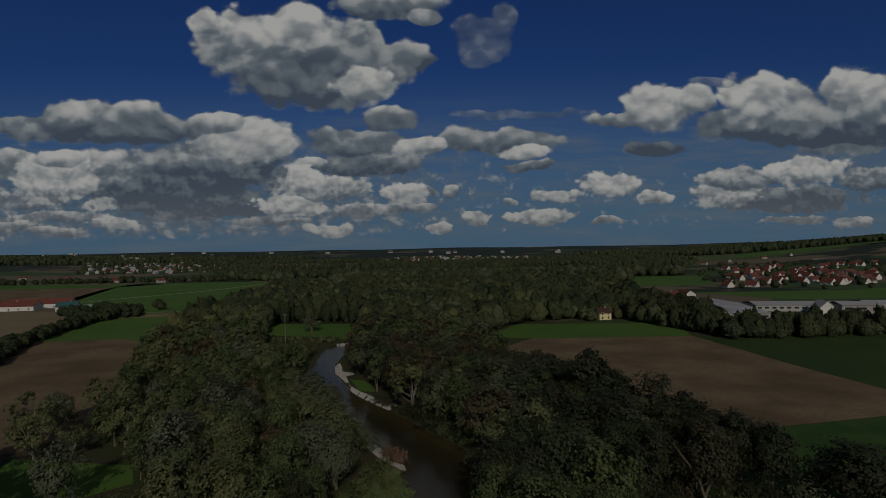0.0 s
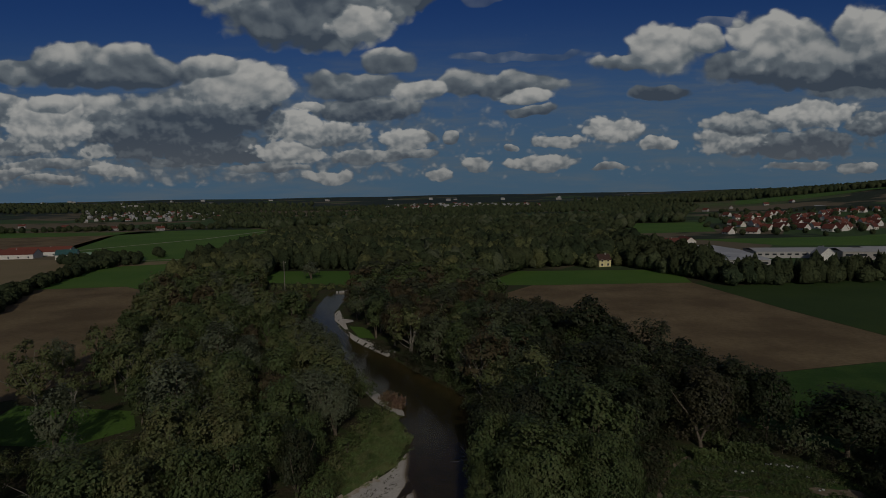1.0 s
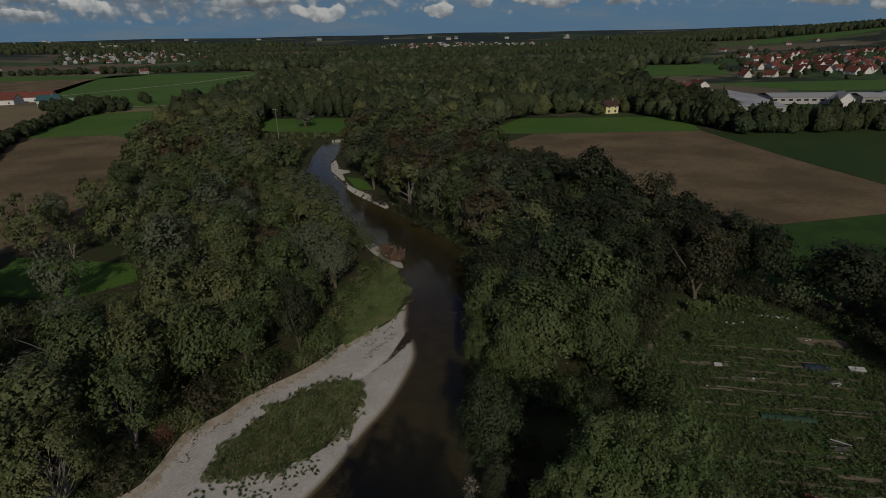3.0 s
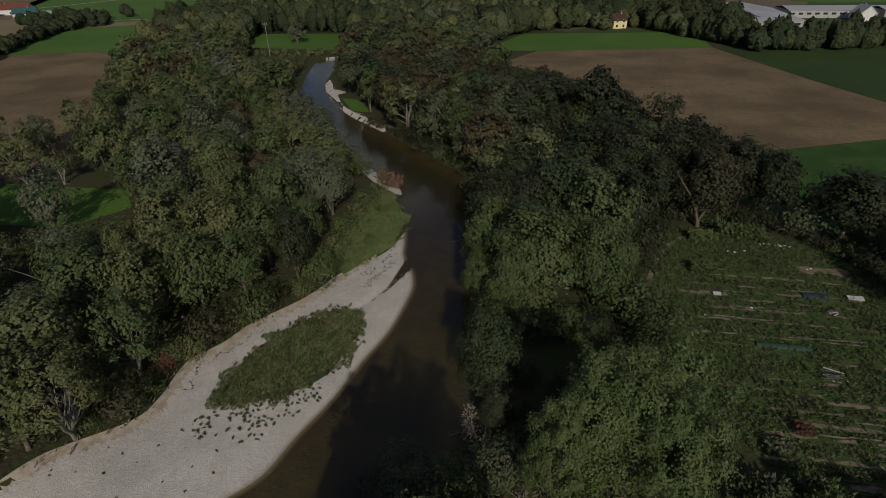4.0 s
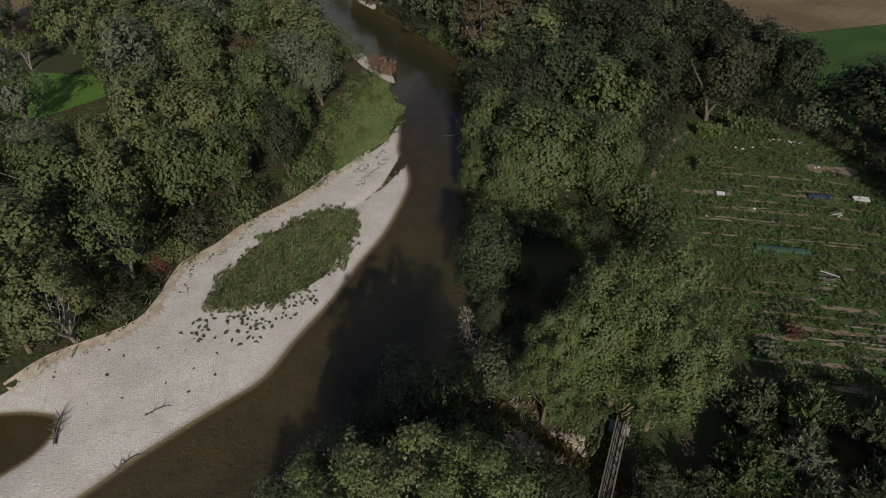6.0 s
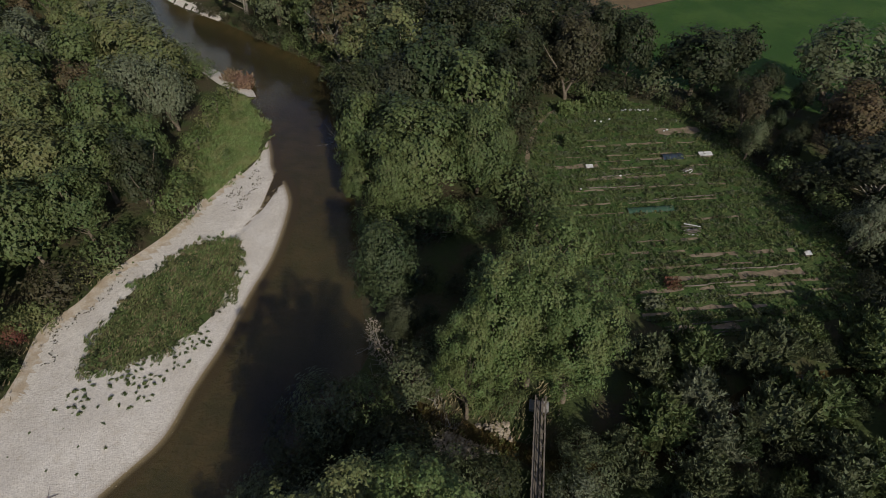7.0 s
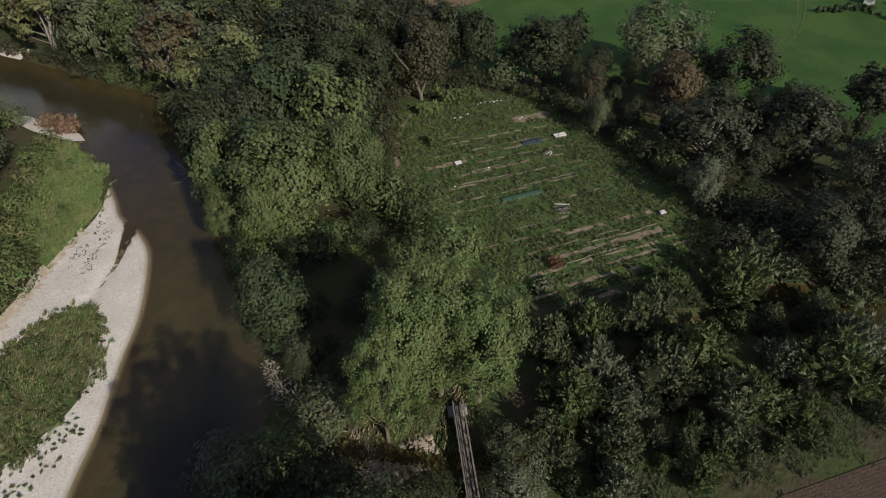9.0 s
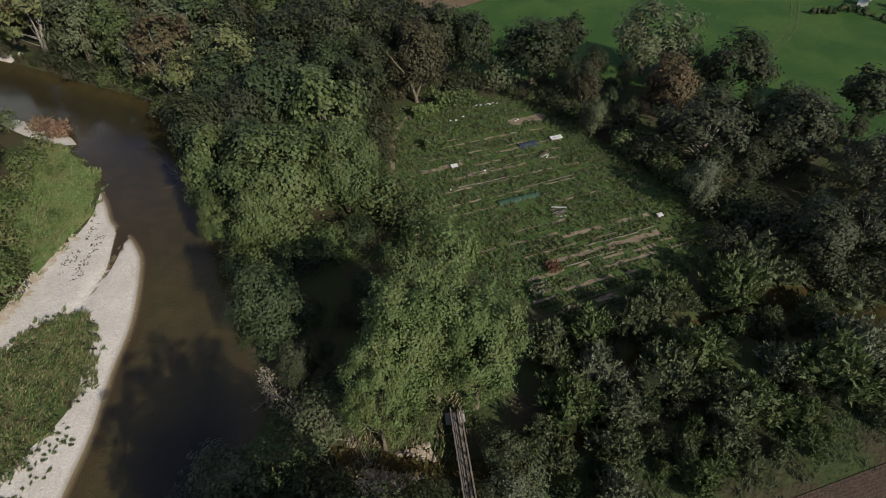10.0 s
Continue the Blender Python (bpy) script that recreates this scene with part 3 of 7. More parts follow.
def gravel_paint(tree, place):
    c = mixed(tree, ramp(tree, fractal(tree, place, 0.25, 5), 0.35, 0.65), (0.56, 0.525, 0.475), (0.65, 0.62, 0.57))
    c = mixed(tree, calc(tree, "MULTIPLY", ramp(tree, fractal(tree, place, 0.9, 5, 0.7), 0.52, 0.70), 0.45), c, (0.40, 0.34, 0.26))
    cells = node(tree, "ShaderNodeTexVoronoi")
    cells.inputs["Scale"].default_value = 8.0
    link(tree, place, cells.inputs["Vector"])
    own = node(tree, "ShaderNodeSeparateColor")
    link(tree, cells.outputs["Color"], own.inputs[0])
    c = mixed(tree, calc(tree, "MULTIPLY", own.outputs[0], 0.55), c, (0.34, 0.32, 0.29))
    c = mixed(tree, calc(tree, "MULTIPLY", ramp(tree, fractal(tree, place, 7.0, 4, 0.75), 0.48, 0.68), 0.62), c, (0.24, 0.22, 0.19))
    split = node(tree, "ShaderNodeSeparateXYZ")
    link(tree, place, split.inputs[0])
    c = mixed(tree, calc(tree, "MULTIPLY", ramp(tree, split.outputs[2], -0.55, -0.60), 0.6), c, (0.24, 0.20, 0.15))
    # submerged gravel painted dark, the water's dimming put in its colour
    return mixed(tree, ramp(tree, split.outputs[2], -0.585, -0.66), c, (0.068, 0.056, 0.035))


def pebble_relief(tree, place):
    cells = node(tree, "ShaderNodeTexVoronoi")
    cells.inputs["Scale"].default_value = 8.0
    link(tree, place, cells.inputs["Vector"])
    return calc(tree, "SUBTRACT", fractal(tree, place, 2.2, 5, 0.75), calc(tree, "MULTIPLY", cells.outputs["Distance"], 0.4)), 0.07


PEBBLES = surface("river_gravel", gravel_paint, 0.9, pebble_relief)
SAND = surface("river_sand", two_tone((0.40, 0.33, 0.24), (0.52, 0.47, 0.40), 0.9, 5.0), 0.95, lambda t, p: (fractal(t, p, 6.0, 3), 0.06))
TURF = surface("island_turf", two_tone((0.055, 0.085, 0.026), (0.150, 0.125, 0.068), 0.45, 3.0, 0.42, 0.62), 0.95, lambda t, p: (fractal(t, p, 5.0, 4), 0.12))
sheet("gravel_bar", GRAVEL, PEBBLES, "pale grey river gravel bar", 0.10, 0.8)
SILT = surface("damp_silt", two_tone((0.30, 0.26, 0.20), (0.20, 0.175, 0.12), 0.7, 4.0), 0.8, lambda t, p: (fractal(t, p, 5.0, 4), 0.05))
bed_line = spline([(-7.0, 90.6), (-7.9, 88.8), (-9.2, 85.8), (-11.0, 82.8), (-12.8, 80.4), (-14.6, 79.4), (-18, 78.6)], 10)
bed_wide = 0.25 + 0.55 * np.random.default_rng(5).uniform(0, 1, len(bed_line))
sheet("silt_channel", [*map(tuple, bed_line + np.outer(bed_wide, [-0.8, -0.6]))] + [*map(tuple, (bed_line + np.outer(bed_wide, [0.8, 0.6]))[::-1])], SILT, "damp grey-brown silt in the old flood channel", 0.125, 0.9)
sheet("meadow_island", (ISLAND - ISLAND.mean(0)) * 0.93 + ISLAND.mean(0), TURF, "grassy patch on the gravel bar", 0.17, 1.2)
sheet("field_plough_east", [(30, 272), (48, 296), (135, 295.5), (142, 223), (148.5, 182), (156, 152), (125, 155), (88, 147), (60, 150), (36, 200)], SOIL, "bare brown ploughed field")
sheet("field_crop_north", [(20, 300), (48, 352), (147, 346), (135, 295.7), (48, 296.2)], GRASS_SUNLIT, "strip of young green crop")
sheet("field_crop_east", [(135.4, 295.5), (147, 284), (260, 300), (330, 240), (330, 40), (160, 151), (149, 182), (142.4, 223)], CROP_CLOUDED, "wide green crop field darkened for cloud shadow")
sheet("meadow_east", [(60, 149.5), (88, 146.6), (125, 154.6), (156, 151.6), (329, 39), (300, -60), (112, 0), (109, 54), (103, 74), (92, 88), (77, 100), (66, 112), (60, 125)], MEADOW_CLOUDED, "mown green meadow darkened for cloud shadow", 0.05)
sheet("field_plough_near", [(30, 21.8), (36, 19.9), (53.5, 15.4), (78, 6.5), (70, -60), (-10, -60), (0, 20)], SOIL_NEAR, "finely furrowed brown field edge")
sheet("field_plough_west", [(-242, 311), (-186, 317), (-146, 285), (-124, 222), (-100, 165), (-108, 138), (-160, 105), (-215, 215)], SOIL, "bare brown ploughed field")
sheet("field_crop_west", [(-240, 311.5), (-186, 317.5), (-146, 285.5), (-176, 400), (-210, 428), (-264, 410)], GRASS_SUNLIT, "strip of young green crop")
sheet("field_stubble_west", [(-262, 411), (-211, 429), (-206, 450), (-262, 442)], STUBBLE, "tan stubble strip")
sheet("meadow_west", [(-330, 470), (-262, 443), (-206, 451), (-212, 600), (-214, 690), (-226, 884), (-420, 892), (-497, 862), (-473, 756), (-414, 598), (-383, 545)], GRASS_SUNLIT, "broad green meadow")
sheet("field_stubble_farm", [(-204, 240), (-240, 311), (-266, 410), (-300, 470), (-420, 480), (-420, 380), (-300, 240)], STUBBLE, "tan stubble field by the farm")
sheet("field_plough_far", [(-385, 560), (-480, 800), (-760, 760), (-800, 560), (-440, 530)], SOIL, "far brown ploughed field")
sheet("field_green_far", [(-482, 800), (-440, 862), (-700, 900), (-1000, 1000), (-1100, 800), (-760, 762)], GRASS_SUNLIT, "far green field")
sheet("meadow_glade_north", [(-122, 372), (-56, 366), (-46, 306), (-108, 322)], GRASS_SUNLIT, "green glade in the wood")
sheet("meadow_glade_west", [(-106, 133), (-74, 128), (-68, 118), (-77, 109), (-102, 112)], GRASS_SUNLIT, "green glade in the wood")
sheet("meadow_glade_far", [(-56, 812), (6, 800), (2, 678), (-48, 690)], GRASS_SUNLIT, "far green clearing")
BANK_TURF = surface("bank_turf", two_tone((0.095, 0.150, 0.044), (0.165, 0.185, 0.074), 0.35, 3.0), 0.95, lambda t, p: (fractal(t, p, 5.0, 4), 0.12))
sheet("meadow_bank", [(-7.4, 110), (-9.6, 99.4), (-17, 89.2), (-21, 95), (-20, 112), (-16, 124), (-11.6, 124)], BANK_TURF, "bright green grassy river bank", 0.3, 1.2)
sheet("field_green_village", [(255, 560), (420, 560), (620, 640), (640, 560), (420, 470), (300, 480)], GRASS_SUNLIT, "green field below the village")
sheet("field_green_rise", [(700, 1500), (1250, 1500), (1400, 1750), (800, 1800)], GRASS_SUNLIT, "green field on the far slope", 0.5)
sheet("field_green_wood", [(225, 650), (330, 660), (410, 862), (300, 860)], GRASS_SUNLIT, "pale green field behind the trees")
sheet("track_farm", [(-384, 548), (-380, 545), (-300, 690), (-262, 860), (-266, 862), (-305, 693)], TRACK, "pale gravel farm track", 0.12)
sheet("track_yard", [(-330, 466), (-262, 452), (-206, 459), (-206, 462), (-262, 455.5), (-330, 470)], TRACK, "pale gravel path along the meadow", 0.12)

# floor colour made dark, carrying the shade between the crowns
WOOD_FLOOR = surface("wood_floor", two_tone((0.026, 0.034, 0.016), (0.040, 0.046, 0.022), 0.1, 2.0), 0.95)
NEAR_WOOD = [(-108, 319), (-74, 319), (14, 302), (24, 318), (47, 356), (80, 372), (100, 385), (130, 385), (165, 470), (180, 640), (-198, 690), (-200, 600), (-178, 490), (-176, 400), (-160, 319)]
MID_WOOD = [(-206, 690), (180, 640), (185, 745), (360, 770), (420, 1000), (-400, 1000), (-300, 905), (-215, 880)]
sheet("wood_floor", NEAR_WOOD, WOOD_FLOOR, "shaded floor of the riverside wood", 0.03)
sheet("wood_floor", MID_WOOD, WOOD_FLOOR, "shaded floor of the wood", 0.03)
sheet("meadow_spit", [(-36.5, 208.9), (-31, 207), (-27.0, 200), (-24.4, 190), (-30.0, 191.5)], GRASS_SUNLIT, "small green bank by the far gravel", 0.14, 3)
FRINGE = [(-47.2, 48), (-44.3, 51.8), (-37, 56.3), (-35.2, 60), (-34.3, 67), (-30.7, 71), (-27.9, 75.5), (-21.5, 81.8), (-17.2, 88.6), (-12, 96)]
edge = spline(FRINGE, 24)
wide = 0.2 + 1.3 * np.random.default_rng(3).uniform(0, 1, len(edge)) ** 2
sheet("sand_fringe", [*map(tuple, edge + [-0.8, 0.6])] + [(x + 0.8 * w, y - 0.6 * w) for (x, y), w in zip(edge[::-1], wide[::-1])], SAND, "tan sandy edge of the gravel", 0.12, 1.0)
OLIVE = surface("olive_fallow", two_tone((0.095, 0.105, 0.048), (0.135, 0.130, 0.066), 0.02, 0.8), 0.95)
sheet("field_clearing", [(-272, 1000), (-196, 962), (-158, 740), (-205, 750)], OLIVE, "tan-green clearing in the far wood", 0.10)
sheet("field_fallow_far", [(465, 1420), (737, 1367), (1067, 1992), (900, 2100)], OLIVE, "olive fallow field on the far slope", 0.5)

# ---- trees ----
rng = np.random.default_rng(7)


def unit(v):
    return v / np.maximum(np.linalg.norm(v, axis=-1, keepdims=True), 1e-9)


def leaf_cards(pos, nrm, size, rng, slim=0.7):
    """Three-cornered leaf sprays turned all ways about their normals."""
    n = len(pos)
    spin = unit(rng.normal(size=(n, 3)))
    a = unit(np.cross(nrm, spin))
    b = np.cross(nrm, a)
    s = (size * rng.uniform(0.6, 1.35, n))[:, None]
    tip = a * s * 0.7
    side = b * s * 0.8 * slim
    V = np.stack([pos - tip * 0.7 + side, pos - tip * 0.7 - side, pos + tip], 1).reshape(-1, 3)
    return V, np.arange(3 * n).reshape(-1, 3)


def crown_mesh(name, seed, n, leaf, h, r, low, clumps, up=0.0, puff=0.30, slim=0.7, hollow=0.55):
    """A crown of many leaf sprays gathered in clumps round the limbs' ends. Gives the mesh and the clumps' middles."""
    rng = np.random.default_rng(seed)
    d = unit(rng.normal(size=(clumps * 3, 3)))
    d = d[d[:, 2] > -0.6][:clumps]
    mid = low + (h - low) * 0.46
    half = (h - low) * np.where(d[:, 2] > 0, 0.54, 0.46)
    turn = np.arctan2(d[:, 1], d[:, 0])
    # several leading boughs give the outline its bays and shoulders
    lumpy = 1 + (0.20 * np.sin(3 * turn + seed) + 0.13 * np.sin(7 * turn + 2.0 * seed + 4 * d[:, 2])) * (1 - 0.6 * np.abs(d[:, 2])) + 0.08 * rng.normal(size=len(d))
    reach = (1 - (1 - hollow) * rng.uniform(0, 1, len(d)) ** 1.8) * (1 - puff * 0.8)
    centre = d * (reach * lumpy)[:, None] * np.column_stack([np.full(len(d), r), np.full(len(d), r), half]) + [0, 0, mid]
    size = r * puff * rng.uniform(0.45, 1.55, len(d))
    k = rng.choice(len(d), n, p=size ** 2 / (size ** 2).sum())
    out = unit(rng.normal(size=(n, 3)) + 0.75 * d[k] + [0, 0, 0.30])
    dist = size[k] * np.clip(rng.normal(0.86, 0.31, n), 0.1, 1.8)
    pos = centre[k] + out * dist[:, None] * np.array([1.05, 1.05, 0.85 + up])
    nrm = unit(0.75 * out + 0.55 * d[k] + 0.32 * rng.normal(size=(n, 3)) + [0, 0, 0.25])
    V, Q = leaf_cards(pos, nrm, leaf, rng, slim)
    return quads(name, V, Q), centre


def shoots_mesh(name, seed, n, leaf, h, r, shoots, slim):
    """Many upright shoots fanning out from a stool, each feathered with narrow leaves."""
    rng = np.random.default_rng(seed)
    a = rng.uniform(0, 6.28, shoots)
    q = np.sqrt(rng.uniform(0, 1, shoots))
    lobe = 1 + 0.22 * np.sin(3 * a + seed)
    foot = np.column_stack([np.cos(a) * q, np.sin(a) * q, np.zeros(shoots)]) * (0.45 * r * lobe)[:, None]
    tip = np.column_stack([np.cos(a) * q * r * lobe, np.sin(a) * q * r * lobe, h * (1 - 0.62 * q ** 2) * rng.uniform(0.72, 1.08, shoots)])
    k = rng.integers(0, shoots, n)
    f = rng.uniform(0.12, 1.0, n) ** 0.8
    way = unit(tip - foot)
    pos = foot[k] + (tip - foot)[k] * f[:, None] + rng.normal(size=(n, 3)) * (0.085 * r * (1.25 - f))[:, None]
    splay = unit(way[k] + 0.55 * rng.normal(size=(n, 3)) + [0, 0, 0.2])
    face = unit(np.column_stack([np.cos(a[k]), np.sin(a[k]), np.full(n, 0.7)]) + 0.5 * rng.normal(size=(n, 3)))
    side = unit(np.cross(splay, face))
    s = (leaf * rng.uniform(0.7, 1.5, n))[:, None]
    V = np.stack([pos + side * s * slim, pos - side * s * slim, pos + splay * s * 1.3], 1).reshape(-1, 3)
    Q = np.arange(3 * n).reshape(-1, 3)
    # the dense inner growth
    turns, rings = 12, 5
    el, az = np.meshgrid(np.linspace(0.0, 1.35, rings), np.arange(turns) * 2 * np.pi / turns, indexing="ij")
    bulge = (0.62 + 0.12 * rng.normal(size=el.shape)) * (1 + 0.22 * np.sin(3 * az + seed))
    core = np.column_stack([(np.cos(el) * np.cos(az) * bulge * r).ravel(), (np.cos(el) * np.sin(az) * bulge * r).ravel(), (np.sin(el) * (0.70 + 0.1 * rng.normal(size=el.shape)) * h).ravel()])
    i, j = np.meshgrid(np.arange(rings - 1), np.arange(turns), indexing="ij")
    n0, n1 = (i * turns + j).ravel(), (i * turns + (j + 1) % turns).ravel()
    T = np.vstack([np.column_stack([n0, n1, n1 + turns]), np.column_stack([n0, n1 + turns, n0 + turns])])
    return quads(name, np.vstack([V, core]), np.vstack([Q, T + len(V)])), foot + (tip - foot) * 0.7


def tube(points, radii, sides=6):
    p = np.array(points, float)
    V, Q = [], []
    for i, (c, rad) in enumerate(zip(p, radii)):
        way = unit(p[min(i + 1, len(p) - 1)] - p[max(i - 1, 0)])
        a = unit(np.cross(way, [0.31, 0.95, 0.1]))
        b = np.cross(way, a)
        t = np.arange(sides) * 2 * np.pi / sides
        V.append(c + rad * (np.cos(t)[:, None] * a + np.sin(t)[:, None] * b))
    for i in range(len(p) - 1):
        for j in range(sides):
            k = (j + 1) % sides
            Q.append((i * sides + j, i * sides + k, (i + 1) * sides + k, (i + 1) * sides + j))
    return np.vstack(V), np.array(Q)


def merge(pieces):
    V, Q, n = [], [], 0
    for v, q in pieces:
        V.append(v), Q.append(q + n)
        n += len(v)
    return np.vstack(V), np.vstack(Q)


def trunk_mesh(name, seed, h, low, centre, thick, limbs, stems=1):
    rng = np.random.default_rng(seed + 50)
    pieces = []
    top = low + (h - low) * 0.72
    for s in range(stems):
        lean = rng.normal(size=2) * (0.05 if stems == 1 else 0.22) * h
        line = [(lean[0] * q ** 1.4 + rng.normal() * 0.1 * (q > 0), lean[1] * q ** 1.4 + rng.normal() * 0.1 * (q > 0), q * top - 0.4 * (q == 0)) for q in (0, 0.12, 0.35, 0.6, 0.8, 1.0)]
        pieces.append(tube(line, [thick * 1.35, thick, thick * 0.8, thick * 0.55, thick * 0.35, thick * 0.12], 7))
        pick = rng.permutation(len(centre))[: limbs // stems]
        for c in centre[pick]:
            q = np.clip((c[2] - low * 0.4) / h * rng.uniform(0.45, 0.75), 0.2, 0.85)
            start = np.array([np.interp(q, (0, 0.12, 0.35, 0.6, 0.8, 1.0), [p[i] for p in line]) for i in range(3)])
            bow = (start + c) / 2 + [0, 0, -0.06 * h * rng.uniform(0, 1)]
            pieces.append(tube([start, bow, c], [thick * 0.38, thick * 0.24, thick * 0.07], 4))
    V, Q = merge(pieces)
    return quads(name, V, Q, smooth=True)


# kind: height, crown radius, lowest leaves, trunk, limbs, stems, clumps, puff, slim
KINDS = {
    "poplar": (20.0, 4.3, 0.6, 0.30, 26, 1, 190, 0.17, 0.85),
    "aspen": (20.0, 4.3, 0.6, 0.30, 26, 1, 420, 0.115, 0.8),
    "broad": (15.0, 5.2, 1.0, 0.30, 16, 1, 95, 0.22, 0.75),
    "tall": (17.0, 4.4, 1.5, 0.28, 18, 2, 90, 0.22, 0.7),
    "willow": (12.5, 5.0, 1.2, 0.30, 18, 3, 110, 0.19, 0.5),
    "sparse": (13.0, 4.8, 2.4, 0.22, 40, 3, 80, 0.155, 0.6),
    "bush": (5.0, 3.3, 0.2, 0.07, 14, 4, 70, 0.22, 0.45),
    "osier": (5.0, 2.9, 0.2, 0.06, 10, 4, 120, 0.0, 0.34),
}
LEAVES = {"poplar": 1.9, "aspen": 3.0, "broad": 1.0, "tall": 1.0, "willow": 1.0, "sparse": 0.55, "bush": 0.17, "osier": 0.21}
TIERS = [(14000, 0.26), (4700, 0.38), (2500, 0.49), (1000, 0.82)]
FOREST = {}


def model(kind, tier, variant):
    key = kind, tier, variant
    if key not in FOREST:
        h, r, low, thick, limbs, stems, clumps, puff, slim = KINDS[kind]
        n, leaf = TIERS[tier]
        seed = 11 * variant + 101 * tier + sum(map(ord, kind))
        if kind == "osier":
            crown, centre = shoots_mesh("crown", seed, int(n * LEAVES[kind]), leaf * 1.2, h, r, max(40, clumps >> tier), slim)
            FOREST[key] = trunk_mesh("trunk", seed, h, low, centre, thick, limbs, stems), crown
            return FOREST[key]
        crown, centre = crown_mesh("crown", seed, int(n * LEAVES[kind]), leaf * (1.1 if kind == "broad" else 0.68 if kind == "poplar" else 0.52 if kind == "aspen" else 1.0), h, r, low, max(45, clumps >> (tier - 1)) if tier > 1 else clumps,
                                   up=0.35 if kind in ("willow", "bush") else 0.30 if kind == "poplar" else 0.2 if kind == "tall" else 0.0, puff=puff * (1 + 0.08 * tier), slim=slim)
        trunk = trunk_mesh("trunk", seed, h, low, centre, thick, max(4, limbs >> tier), stems)
        FOREST[key] = trunk, crown
    return FOREST[key]


SKINS = {}


def skinned(me, material):
    """The mesh in that material; each pair is made once."""
    key = me.name, material.name
    if key not in SKINS:
        made = me.copy()
        made.materials.clear()
        made.materials.append(material)
        SKINS[key] = made
    return SKINS[key]


WORDS = {"leaves_green": "green", "leaves_bright": "bright green", "leaves_dark": "dark green", "leaves_yellow": "yellowing green",
         "leaves_grey": "silvery grey-green", "leaves_sage": "pale sage green", "leaves_dull": "dull olive green", "leaves_deep": "deep green", "leaves_brown": "autumn brown", "leaves_rust": "rusty orange", "leaves_red": "reddish brown", "leaves_dead": "withered pinkish brown"}
FORMS = {"aspen": "tall aspen with small quivering %s leaves", "poplar": "tall spreading poplar with dense %s leaves", "broad": "round broadleaf tree with %s leaves", "tall": "slender woodland tree with %s leaves",
         "willow": "many-stemmed willow with %s leaves", "sparse": "thin-crowned tree with bare limbs and %s leaves", "bush": "thick waterside shrub with %s leaves", "osier": "bushy osier with upright shoots of narrow %s leaves"}


DISTANT = []


def plant(kind, x, y, z, material, height, width=1.0, group="woodland trees", bark=None):
    dist = math.hypot(x - 8, y - 20)
    low = kind in ("bush", "osier")
    if dist > 118 and not low:
        DISTANT.append((kind, x, y, z, material, height, width, bark))
        return None
    tier = 0 if dist < 62 else 1 if dist < 112 else 2 if dist < 200 else 3
    if low:
        tier = 0 if dist < 55 else 1 if dist < 80 else 2
    trunk, crown = model(kind, tier, int(rng.integers(0, 3)))
    s = height / KINDS[kind][0]
    top = tagged(new("shrub" if low else "tree"), label=FORMS[kind] % WORDS[material.name], category="shrub" if low else "tree",
                 group="waterside shrubs" if low else group)
    top.matrix_basis = pose(x, y, z, 0, 0, rng.uniform(0, 360)) @ Matrix.Diagonal((s * width, s * width, s, 1))
    part("trunk", skinned(trunk, bark or BARK), None, top)
    part("crown", skinned(crown, material), None, top)
    return top


def ground_at(x, y):
    return float(rise(np.array([[x, y]], float))[0])


